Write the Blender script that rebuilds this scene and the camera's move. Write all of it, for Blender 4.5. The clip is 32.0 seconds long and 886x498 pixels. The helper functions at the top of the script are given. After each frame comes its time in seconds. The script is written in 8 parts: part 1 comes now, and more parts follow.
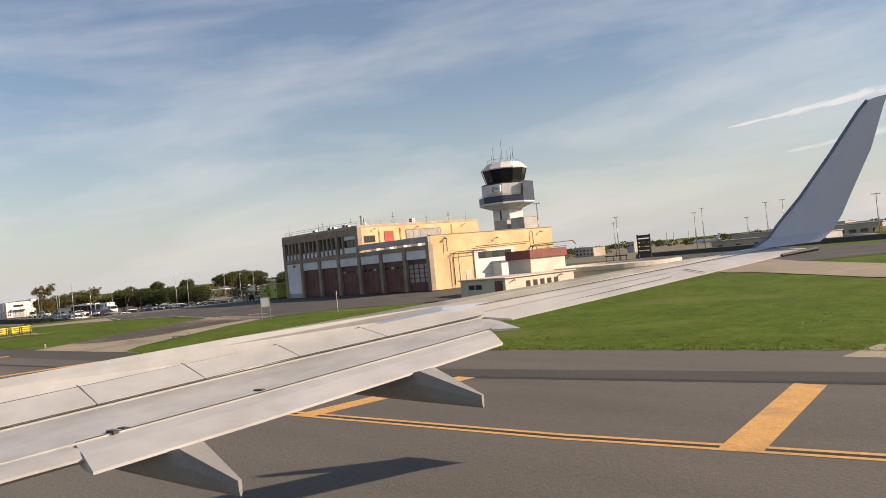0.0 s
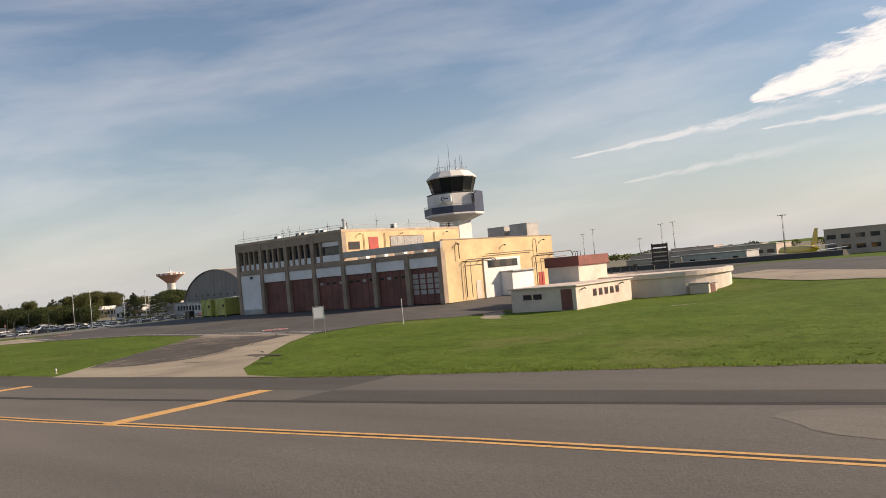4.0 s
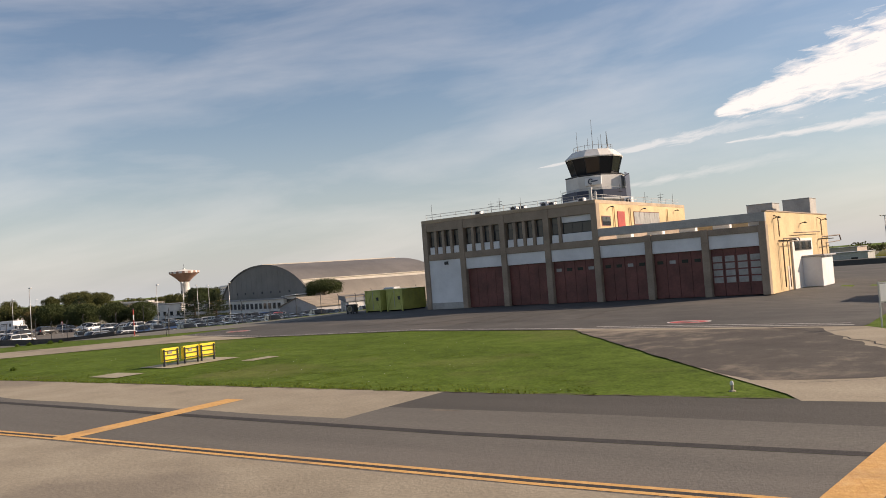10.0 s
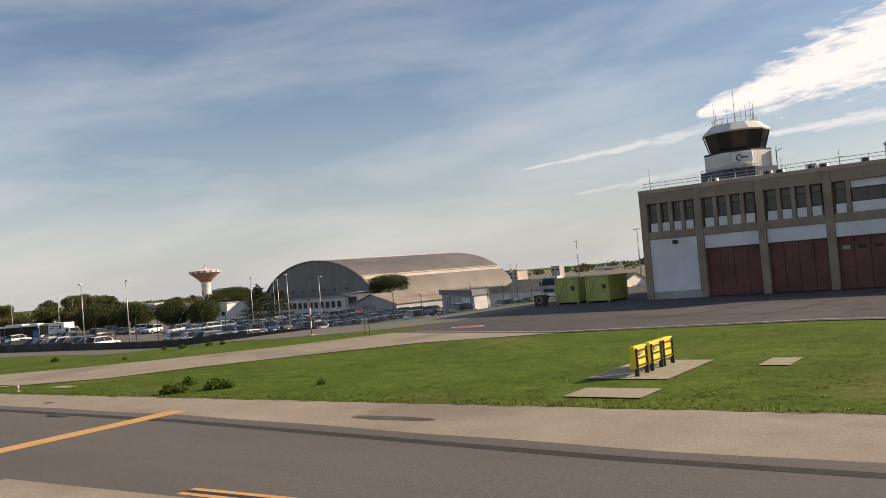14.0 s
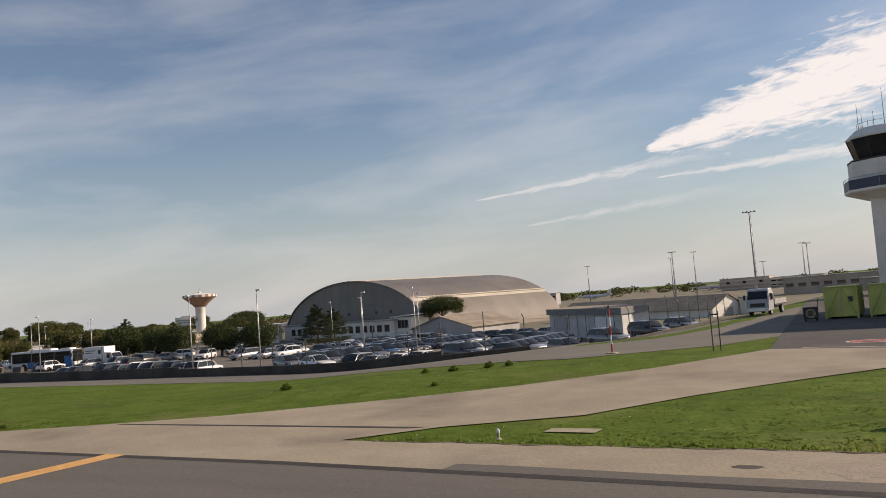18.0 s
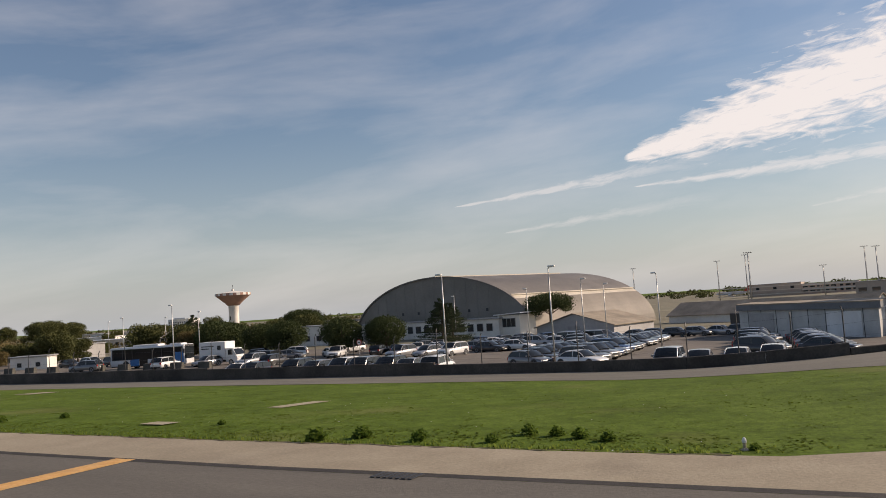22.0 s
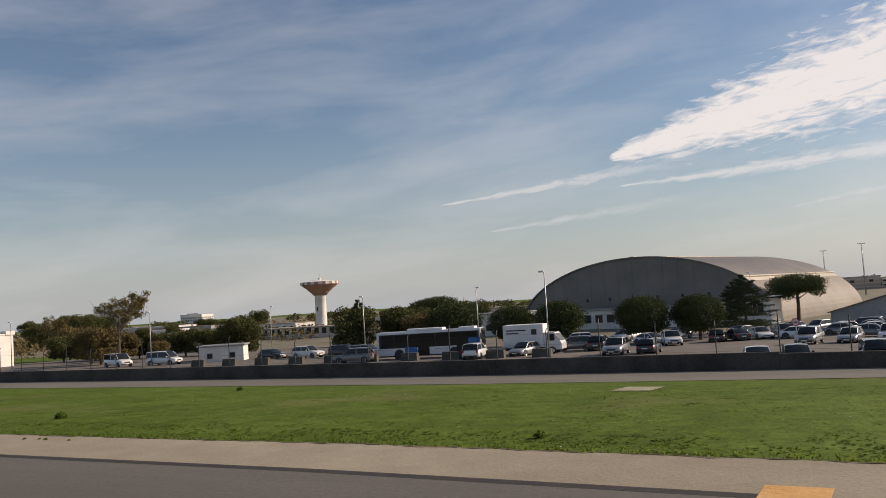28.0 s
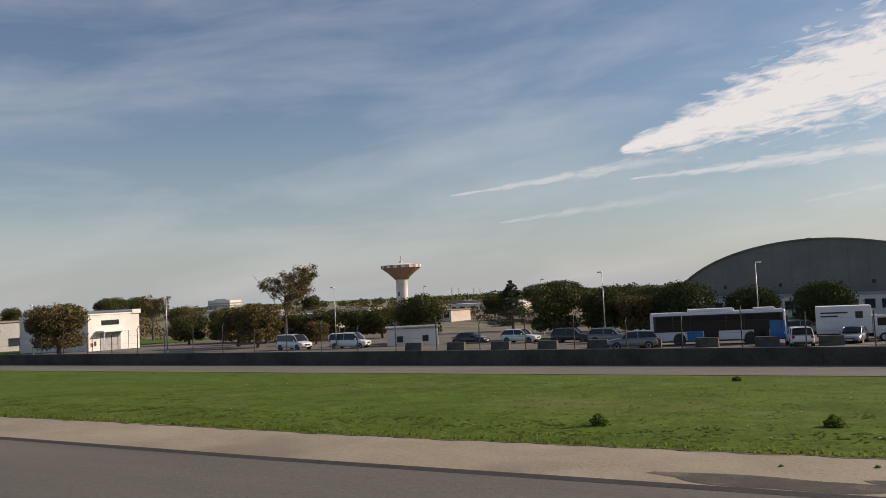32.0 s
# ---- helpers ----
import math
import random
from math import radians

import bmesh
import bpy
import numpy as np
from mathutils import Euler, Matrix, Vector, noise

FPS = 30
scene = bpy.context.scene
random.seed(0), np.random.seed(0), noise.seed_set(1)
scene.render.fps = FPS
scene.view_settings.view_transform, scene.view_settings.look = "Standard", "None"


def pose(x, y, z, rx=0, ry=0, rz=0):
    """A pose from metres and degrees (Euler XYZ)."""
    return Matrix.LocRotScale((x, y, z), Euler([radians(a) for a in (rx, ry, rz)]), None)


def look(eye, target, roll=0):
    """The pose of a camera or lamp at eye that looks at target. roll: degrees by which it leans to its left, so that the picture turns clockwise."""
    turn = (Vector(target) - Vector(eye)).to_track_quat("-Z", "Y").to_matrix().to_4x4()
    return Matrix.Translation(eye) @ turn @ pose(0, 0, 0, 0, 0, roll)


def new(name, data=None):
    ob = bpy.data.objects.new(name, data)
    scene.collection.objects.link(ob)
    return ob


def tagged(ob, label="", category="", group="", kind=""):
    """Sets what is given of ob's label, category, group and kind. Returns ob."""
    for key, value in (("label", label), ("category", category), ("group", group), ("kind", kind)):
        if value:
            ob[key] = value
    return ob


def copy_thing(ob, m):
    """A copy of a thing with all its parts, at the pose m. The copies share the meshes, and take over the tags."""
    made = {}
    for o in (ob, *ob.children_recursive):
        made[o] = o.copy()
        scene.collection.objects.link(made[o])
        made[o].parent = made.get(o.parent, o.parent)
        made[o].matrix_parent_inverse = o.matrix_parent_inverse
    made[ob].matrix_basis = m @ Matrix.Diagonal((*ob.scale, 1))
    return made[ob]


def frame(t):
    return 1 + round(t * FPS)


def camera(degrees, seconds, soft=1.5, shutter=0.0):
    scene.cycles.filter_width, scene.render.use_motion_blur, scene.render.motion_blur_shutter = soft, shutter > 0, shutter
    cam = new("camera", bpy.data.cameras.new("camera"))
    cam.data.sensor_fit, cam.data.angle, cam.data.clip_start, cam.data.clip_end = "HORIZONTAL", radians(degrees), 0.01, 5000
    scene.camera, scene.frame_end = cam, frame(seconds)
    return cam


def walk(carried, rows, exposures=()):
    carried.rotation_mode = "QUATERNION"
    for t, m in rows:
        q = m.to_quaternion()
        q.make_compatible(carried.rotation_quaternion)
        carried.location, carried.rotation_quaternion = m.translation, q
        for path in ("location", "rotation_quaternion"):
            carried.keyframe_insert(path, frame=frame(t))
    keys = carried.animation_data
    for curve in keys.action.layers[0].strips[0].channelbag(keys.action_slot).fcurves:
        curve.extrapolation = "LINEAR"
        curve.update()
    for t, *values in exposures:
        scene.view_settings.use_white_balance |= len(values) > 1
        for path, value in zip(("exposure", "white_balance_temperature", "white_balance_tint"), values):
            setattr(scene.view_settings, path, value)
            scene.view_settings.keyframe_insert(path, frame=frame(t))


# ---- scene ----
# ---- camera and its way: seconds, x, y, z, yaw (to the left from +y), pitch, roll ----
ROWS = [
    (0.0, 156.47, 5.09, 3.80, 49.34, 0.77, -5.50),
    (0.5, 153.56, 4.33, 3.80, 47.74, 0.78, -5.62),
    (1.0, 150.61, 3.57, 3.85, 46.01, 0.81, -5.80),
    (1.5, 147.93, 3.05, 3.76, 44.36, 0.97, -5.55),
    (2.0, 145.07, 2.57, 3.76, 42.80, 1.11, -5.63),
    (2.5, 142.17, 2.18, 3.77, 41.45, 1.27, -5.62),
    (3.0, 139.23, 1.84, 3.80, 40.39, 1.33, -5.62),
    (3.5, 136.27, 1.51, 3.78, 39.60, 1.39, -5.43),
    (5.5, 123.74, 0.34, 3.81, 37.84, 1.55, -4.55),
    (6.0, 120.78, 0.33, 3.82, 37.79, 1.57, -4.50),
    (6.5, 117.65, 0.26, 3.84, 37.77, 1.64, -4.23),
    (7.0, 114.49, 0.14, 3.84, 37.71, 1.69, -3.96),
    (7.5, 111.15, -0.01, 3.80, 37.50, 1.73, -3.89),
    (8.0, 107.82, -0.09, 3.79, 37.32, 1.73, -4.01),
    (8.5, 104.56, -0.10, 3.80, 37.03, 1.75, -4.07),
    (9.0, 101.35, -0.09, 3.87, 36.88, 1.75, -4.21),
    (9.5, 98.20, -0.06, 3.77, 36.74, 1.79, -4.21),
    (10.0, 94.76, 0.00, 3.79, 36.61, 1.78, -4.33),
    (10.5, 91.24, 0.15, 3.80, 36.52, 1.84, -4.22),
    (11.0, 87.69, 0.33, 3.78, 36.49, 1.84, -4.29),
    (11.5, 84.21, 0.52, 3.82, 36.47, 1.84, -4.41),
    (12.0, 80.74, 0.62, 3.78, 36.42, 1.85, -4.52),
    (12.5, 77.24, 0.70, 3.77, 36.33, 1.76, -4.67),
    (13.0, 73.73, 0.77, 3.80, 36.13, 1.80, -4.68),
    (13.5, 70.28, 0.87, 3.78, 35.86, 1.77, -4.74),
    (15.5, 56.12, 1.75, 3.80, 34.00, 2.28, -4.63),
    (16.0, 52.47, 1.80, 3.78, 33.50, 2.57, -4.55),
    (16.5, 48.85, 1.85, 3.84, 33.07, 2.90, -4.47),
    (17.0, 45.29, 1.81, 3.83, 32.71, 3.22, -4.46),
    (17.5, 41.76, 1.64, 3.82, 32.41, 3.52, -4.42),
    (18.0, 38.34, 1.45, 3.75, 32.13, 3.67, -4.51),
    (18.5, 34.67, 1.18, 3.78, 31.84, 3.75, -4.61),
    (19.0, 30.92, 0.96, 3.79, 31.56, 3.84, -4.60),
    (19.5, 27.15, 0.64, 3.78, 31.28, 3.94, -4.55),
    (20.0, 23.31, 0.40, 3.81, 31.08, 3.99, -4.47),
    (20.5, 19.96, 0.38, 3.77, 31.00, 4.06, -4.24),
    (21.0, 16.24, 0.37, 3.76, 30.86, 4.08, -4.13),
    (21.5, 12.29, 0.31, 3.76, 30.75, 4.00, -4.00),
    (22.0, 8.25, 0.23, 3.78, 30.62, 3.98, -3.86),
    (22.5, 4.19, 0.14, 3.79, 30.59, 3.92, -3.74),
    (23.0, 0.00, 0.00, 3.80, 30.48, 3.97, -3.72),
    (23.5, -4.22, -0.23, 3.82, 30.41, 4.00, -3.77),
    (24.0, -8.07, -0.21, 3.78, 30.38, 4.09, -3.93),
    (24.5, -11.97, -0.09, 3.81, 30.38, 4.12, -4.09),
    (25.0, -15.96, 0.05, 3.84, 30.32, 4.22, -3.93),
    (25.5, -20.02, 0.16, 3.81, 30.30, 4.12, -3.93),
    (27.5, -36.80, 0.31, 3.84, 29.64, 3.80, -3.76),
    (28.0, -40.72, 0.44, 3.80, 29.59, 3.80, -3.68),
    (28.5, -44.39, 0.58, 3.83, 29.60, 3.79, -3.51),
    (29.0, -48.06, 0.66, 3.81, 29.70, 3.83, -3.34),
    (29.5, -51.80, 0.63, 3.81, 29.77, 3.88, -3.28),
    (30.0, -55.59, 0.55, 3.79, 29.84, 3.89, -3.04),
    (30.5, -59.39, 0.45, 3.80, 29.90, 3.94, -3.05),
    (31.0, -63.20, 0.33, 3.78, 29.97, 3.76, -3.06),
    (31.5, -67.07, 0.21, 3.79, 30.09, 3.47, -3.03),
    (32.0, -70.96, 0.09, 3.76, 30.21, 3.17, -2.82),
]
cam = camera(56.61, 32.0, 0.9)


def eye_pose(x, y, z, yaw, pitch, roll):
    a, b = radians(yaw), radians(pitch)
    d = Vector((-math.sin(a) * math.cos(b), math.cos(a) * math.cos(b), math.sin(b)))
    return look((x, y, z), Vector((x, y, z)) + 10 * d, roll)


walk(cam, [(t, eye_pose(*r)) for t, *r in ROWS], [(0.0, 0.60, 7150, 18), (3.0, 0.56, 7150, 18), (9.0, 0.53, 7100, 18), (13.0, 0.52, 7100, 18), (17.0, 0.38, 7000, 18), (23.0, 0.27, 6950, 18), (28.0, 0.20, 6850, 17), (32.0, 0.15, 6750, 16)]
)

# ---- sky, sun, exposure ----
SUN_TO = Vector((0.70, 0.645, 0.475)).normalized()
SUN_EL = math.asin(SUN_TO.z)
SUN_ROT = math.atan2(SUN_TO.x, SUN_TO.y)
scene.view_settings.exposure = 0.0

world = bpy.data.worlds.new("sky")
scene.world = world
world.use_nodes = True


def sky_nodes():
    nt = world.node_tree
    nt.nodes.clear()
    n, l = nt.nodes.new, nt.links.new

    def m(op, a, b=None, c=None, clamp=False):
        k = n("ShaderNodeMath")
        k.operation, k.use_clamp = op, clamp
        for i, v in enumerate((a, b, c)):
            if v is None:
                continue
            if isinstance(v, (int, float)):
                k.inputs[i].default_value = v
            else:
                l(v, k.inputs[i])
        return k.outputs[0]

    tc = n("ShaderNodeTexCoord")
    sep = n("ShaderNodeSeparateXYZ")
    l(tc.outputs["Generated"], sep.inputs[0])
    X, Y, Z = sep.outputs
    az = m("MULTIPLY", m("ARCTAN2", m("MULTIPLY", X, -1.0), Y), 57.2958)
    el = m("MULTIPLY", m("ARCSINE", Z), 57.2958)
    comb = n("ShaderNodeCombineXYZ")
    l(m("MULTIPLY", az, 0.05), comb.inputs[0])
    l(m("MULTIPLY", m("SUBTRACT", el, m("MULTIPLY", az, -0.10)), 0.22), comb.inputs[1])

    def noise_tex(scale, detail, rough, dist):
        k = n("ShaderNodeTexNoise")
        k.inputs["Scale"].default_value, k.inputs["Detail"].default_value = scale, detail
        k.inputs["Roughness"].default_value, k.inputs["Distortion"].default_value = rough, dist
        l(comb.outputs[0], k.inputs["Vector"])
        return k.outputs["Fac"]

    wisps = noise_tex(1.1, 6, 0.55, 0.3)
    fine = noise_tex(9.0, 6, 0.65, 0.5)

    def streak(az0, el0, slope, spread, power, most, length, edge, firm=1.5):
        """A cloud that starts in a tip and widens away from it."""
        u = m("MAXIMUM", m("SUBTRACT", az0, az), 0.001)
        mid = m("ADD", el0, m("MULTIPLY", u, slope))
        w = m("MINIMUM", m("MULTIPLY", m("POWER", u, power), spread), most)
        d = m("DIVIDE", m("ABSOLUTE", m("SUBTRACT", el, mid)), m("MAXIMUM", w, 0.01))
        v = m("ADD", m("SUBTRACT", 1.0, d), m("MULTIPLY", m("SUBTRACT", fine, 0.5), edge))
        body = m("MULTIPLY", v, firm, clamp=True)
        end = m("SUBTRACT", 1.0, m("DIVIDE", u, length), clamp=True)
        start = m("MULTIPLY", m("SUBTRACT", m("SUBTRACT", az0, az), 0.05), 3.0, clamp=True)
        return m("MULTIPLY", m("MULTIPLY", body, start), m("MULTIPLY", end, 2.0, clamp=True))

    big = streak(17.8, 9.15, 0.228, 0.55, 0.68, 4.2, 60.0, 2.5, 1.5)
    low = streak(29.8, 6.8, 0.105, 0.085, 0.7, 0.62, 20.0, 3.0, 1.1)
    mid_ = streak(17.4, 7.2, 0.035, 0.10, 0.7, 0.75, 40.0, 3.0, 1.1)
    thin = streak(26.5, 4.75, 0.095, 0.11, 0.6, 0.7, 16.0, 3.0, 0.9)
    right = streak(6.5, 4.75, 0.12, 0.14, 0.6, 0.7, 26.0, 3.0, 1.0)
    veil = m("MULTIPLY", m("SUBTRACT", wisps, 0.42, clamp=True), 1.5, clamp=True)
    # veil carried on over the unseen zenith, added to raise ambient light
    fade = m("SUBTRACT", 1.0, m("DIVIDE", m("ABSOLUTE", m("SUBTRACT", el, 6.0)), 150.0), clamp=True)
    cloud = m("MAXIMUM", m("MULTIPLY", big, 0.95), m("MULTIPLY", low, 0.5))
    cloud = m("MAXIMUM", cloud, m("MAXIMUM", m("MULTIPLY", mid_, 0.55), m("MULTIPLY", m("MAXIMUM", thin, right), 0.32)))
    cloud = m("MAXIMUM", cloud, m("MULTIPLY", veil, m("MULTIPLY", fade, 0.55)))
    sky = n("ShaderNodeTexSky")
    sky.sky_type, sky.sun_disc = "NISHITA", False
    sky.sun_elevation, sky.sun_rotation = SUN_EL, SUN_ROT
    sky.air_density, sky.dust_density, sky.ozone_density = 1.15, 0.7, 3.0
    haze = m("POWER", m("SUBTRACT", 1.0, m("DIVIDE", m("MAXIMUM", el, 0.0), 13.0), clamp=True), 1.6)
    mix1 = n("ShaderNodeMix")
    mix1.data_type = "RGBA"
    l(m("MULTIPLY", haze, 0.72), mix1.inputs["Factor"])
    l(sky.outputs[0], mix1.inputs["A"])
    mix1.inputs["B"].default_value = (5.1, 5.8, 6.4, 1)
    mix2 = n("ShaderNodeMix")
    mix2.data_type = "RGBA"
    l(cloud, mix2.inputs["Factor"])
    l(mix1.outputs["Result"], mix2.inputs["A"])
    mix2.inputs["B"].default_value = (9.2, 9.1, 8.9, 1)
    bg = n("ShaderNodeBackground")
    bg.inputs["Strength"].default_value = 0.078
    l(mix2.outputs["Result"], bg.inputs["Color"])
    l(bg.outputs[0], n("ShaderNodeOutputWorld").inputs["Surface"])


sky_nodes()
sun = new("sun", bpy.data.lights.new("sun", "SUN"))
sun.data.energy, sun.data.angle, sun.data.color = 4.4, radians(0.6), (1.0, 0.86, 0.68)
sun.matrix_world = look(SUN_TO * 200, (0, 0, 0))

# ---- materials ----
MATS = {}


def mat(name, col, rough=0.6, metal=0.0, var=0.18, scale=1.0, bump=0.15, bscale=30.0, col2=None, spec=0.5, mid=0.5, coat=0.0):
    """A surface with colour that varies at two scales, and fine relief; sizes in 1/metre."""
    if name in MATS:
        return MATS[name]
    mt = bpy.data.materials.new(name)
    mt.use_nodes = True
    nt = mt.node_tree
    n, l = nt.nodes.new, nt.links.new
    b = nt.nodes["Principled BSDF"]
    tc = n("ShaderNodeTexCoord")
    na, nb = n("ShaderNodeTexNoise"), n("ShaderNodeTexNoise")
    for k, s, d in ((na, scale, 5.0), (nb, bscale, 4.0)):
        k.inputs["Scale"].default_value, k.inputs["Detail"].default_value = s, d
        k.inputs["Roughness"].default_value = 0.6
        l(tc.outputs["Object"], k.inputs["Vector"])
    c2 = col2 or tuple(max(0.0, c * (1 - 2.2 * var)) for c in col)
    hi = tuple(min(1.0, c * (1 + var)) for c in col)
    r1, mx = n("ShaderNodeValToRGB"), n("ShaderNodeMix")
    r1.color_ramp.elements[0].position, r1.color_ramp.elements[1].position = mid - 0.17, mid + 0.17
    r1.color_ramp.elements[0].color, r1.color_ramp.elements[1].color = (*c2, 1), (*hi, 1)
    l(na.outputs["Fac"], r1.inputs["Fac"])
    mx.data_type, mx.blend_type = "RGBA", "OVERLAY"
    mx.inputs["Factor"].default_value = min(0.9, 2.5 * var)
    l(r1.outputs["Color"], mx.inputs["A"])
    l(nb.outputs["Fac"], mx.inputs["B"])
    l(mx.outputs["Result"], b.inputs["Base Color"])
    b.inputs["Roughness"].default_value, b.inputs["Metallic"].default_value = rough, metal
    b.inputs["Specular IOR Level"].default_value, b.inputs["Coat Weight"].default_value = spec, coat
    if bump:
        bp = n("ShaderNodeBump")
        bp.inputs["Strength"].default_value, bp.inputs["Distance"].default_value = bump, 0.02
        l(nb.outputs["Fac"], bp.inputs["Height"])
        l(bp.outputs["Normal"], b.inputs["Normal"])
    MATS[name] = mt
    return mt


def ground_mat(name, cols, big, fine, rough=0.9, bump=0.4, dist=0.04, stretch=(1, 1), wear=None, grain=0.34, drag=(1, 1), mottle=0.3, fleck=1.0):
    """Ground with three colours in patches, fine grain, and faint streaks along the way of traffic."""
    mt = bpy.data.materials.new(name)
    mt.use_nodes = True
    nt = mt.node_tree
    n, l = nt.nodes.new, nt.links.new
    b = nt.nodes["Principled BSDF"]
    tc, mp = n("ShaderNodeTexCoord"), n("ShaderNodeMapping")
    mp.inputs["Scale"].default_value = (*stretch, 1)
    mp2 = n("ShaderNodeMapping")
    mp2.inputs["Scale"].default_value = (*drag, 1)
    l(tc.outputs["Object"], mp2.inputs["Vector"])
    l(tc.outputs["Object"], mp.inputs["Vector"])
    na, nb, nc = (n("ShaderNodeTexNoise") for _ in range(3))
    for k, s, d, src in ((na, big, 6.0, mp.outputs[0]), (nb, fine, 5.0, tc.outputs["Object"]), (nc, big * 5.5, 5.0, mp.outputs[0])):
        k.inputs["Scale"].default_value, k.inputs["Detail"].default_value, k.inputs["Roughness"].default_value = s, d, 0.65
        l(src, k.inputs["Vector"])
    r = n("ShaderNodeValToRGB")
    r.color_ramp.elements[0].position, r.color_ramp.elements[1].position = 0.34, 0.66
    r.color_ramp.elements[0].color, r.color_ramp.elements[1].color = (*cols[0], 1), (*cols[2], 1)
    e = r.color_ramp.elements.new(0.5)
    e.color = (*cols[1], 1)
    mixn = n("ShaderNodeMath")
    mixn.operation = "MULTIPLY_ADD"
    l(nc.outputs["Fac"], mixn.inputs[0])
    mixn.inputs[1].default_value = 0.55
    half = n("ShaderNodeMath")
    half.operation = "MULTIPLY"
    half.inputs[1].default_value = 0.45
    l(na.outputs["Fac"], half.inputs[0])
    l(half.outputs[0], mixn.inputs[2])
    l(mixn.outputs[0], r.inputs["Fac"])
    ov = n("ShaderNodeMix")
    ov.data_type, ov.blend_type = "RGBA", "OVERLAY"
    ov.inputs["Factor"].default_value = mottle
    l(r.outputs["Color"], ov.inputs["A"])
    nd, rc = n("ShaderNodeTexNoise"), n("ShaderNodeValToRGB")
    nd.inputs["Scale"].default_value, nd.inputs["Detail"].default_value, nd.inputs["Roughness"].default_value = fine * fleck, 6.0, 0.7
    l(mp2.outputs[0], nd.inputs["Vector"])
    rc.color_ramp.elements[0].position, rc.color_ramp.elements[1].position = 0.5 - grain, 0.5 + grain
    l(nd.outputs["Fac"], rc.inputs["Fac"])
    l(rc.outputs["Color"], ov.inputs["B"])
    out = ov.outputs["Result"]
    if wear:
        nw = n("ShaderNodeTexNoise")
        nw.inputs["Scale"].default_value, nw.inputs["Detail"].default_value = wear[1], 6.0
        l(mp.outputs[0], nw.inputs["Vector"])
        rw = n("ShaderNodeValToRGB")
        rw.color_ramp.elements[0].position, rw.color_ramp.elements[1].position = 0.56, 0.68
        l(nw.outputs["Fac"], rw.inputs["Fac"])
        wm = n("ShaderNodeMix")
        wm.data_type = "RGBA"
        sc = n("ShaderNodeMath")
        sc.operation = "MULTIPLY"
        sc.inputs[1].default_value = wear[2]
        l(rw.outputs["Color"], sc.inputs[0])
        l(sc.outputs[0], wm.inputs["Factor"])
        l(out, wm.inputs["A"])
        wm.inputs["B"].default_value = (*wear[0], 1)
        out = wm.outputs["Result"]
    l(out, b.inputs["Base Color"])
    b.inputs["Roughness"].default_value = rough
    b.inputs["Specular IOR Level"].default_value = 0.08 if name == "grass" else 0.25
    bp = n("ShaderNodeBump")
    bp.inputs["Strength"].default_value, bp.inputs["Distance"].default_value = bump, dist
    l(nb.outputs["Fac"], bp.inputs["Height"])
    l(bp.outputs["Normal"], b.inputs["Normal"])
    MATS[name] = mt
    return mt


def leaf_mat(name, dark, light, through_light=0.12):
    """Leaves whose colour differs from clump to clump; a little light comes through."""
    mt = bpy.data.materials.new(name)
    mt.use_nodes = True
    nt = mt.node_tree
    n, l = nt.nodes.new, nt.links.new
    b = nt.nodes["Principled BSDF"]
    geo, r, tc, no = n("ShaderNodeNewGeometry"), n("ShaderNodeValToRGB"), n("ShaderNodeTexCoord"), n("ShaderNodeTexNoise")
    no.inputs["Scale"].default_value = 0.7
    l(tc.outputs["Object"], no.inputs["Vector"])
    av = n("ShaderNodeMath")
    av.operation = "MULTIPLY_ADD"
    av.inputs[1].default_value = 0.55
    l(geo.outputs["Random Per Island"], av.inputs[0])
    hf = n("ShaderNodeMath")
    hf.operation = "MULTIPLY"
    hf.inputs[1].default_value = 0.5
    l(no.outputs["Fac"], hf.inputs[0])
    l(hf.outputs[0], av.inputs[2])
    r.color_ramp.elements[0].color, r.color_ramp.elements[1].color = (*dark, 1), (*light, 1)
    l(av.outputs[0], r.inputs["Fac"])
    l(r.outputs["Color"], b.inputs["Base Color"])
    b.inputs["Roughness"].default_value = 0.8
    b.inputs["Specular IOR Level"].default_value = 0.06
    tr, ms = n("ShaderNodeBsdfTranslucent"), n("ShaderNodeMixShader")
    l(r.outputs["Color"], tr.inputs["Color"])
    ms.inputs[0].default_value = through_light
    l(b.outputs[0], ms.inputs[1])
    l(tr.outputs[0], ms.inputs[2])
    l(ms.outputs[0], nt.nodes["Material Output"].inputs["Surface"])
    MATS[name] = mt
    return mt


def glass_mat(name, tint, rough=0.04):
    mt = bpy.data.materials.new(name)
    mt.use_nodes = True
    b = mt.node_tree.nodes["Principled BSDF"]
    b.inputs["Base Color"].default_value = (*tint, 1)
    b.inputs["Roughness"].default_value, b.inputs["Specular IOR Level"].default_value = rough, 0.45
    MATS[name] = mt
    return mt


grass = ground_mat("grass", ((0.050, 0.078, 0.009), (0.080, 0.124, 0.015), (0.120, 0.170, 0.03)), 0.2, 7.0, bump=0.4, dist=0.04, wear=((0.18, 0.16, 0.07), 0.13, 0.35), grain=0.28, mottle=0.6, fleck=1.0)
asphalt = ground_mat("taxiway_asphalt", ((0.103, 0.096, 0.084), (0.128, 0.119, 0.104), (0.152, 0.142, 0.123)), 0.06, 14.0, stretch=(0.18, 1), wear=((0.19, 0.168, 0.147), 0.12, 0.45), drag=(0.35, 1))
asphalt_dark = ground_mat("dark_asphalt", ((0.062, 0.058, 0.052), (0.075, 0.070, 0.062), (0.09, 0.083, 0.074)), 0.08, 14.0, stretch=(0.25, 1))
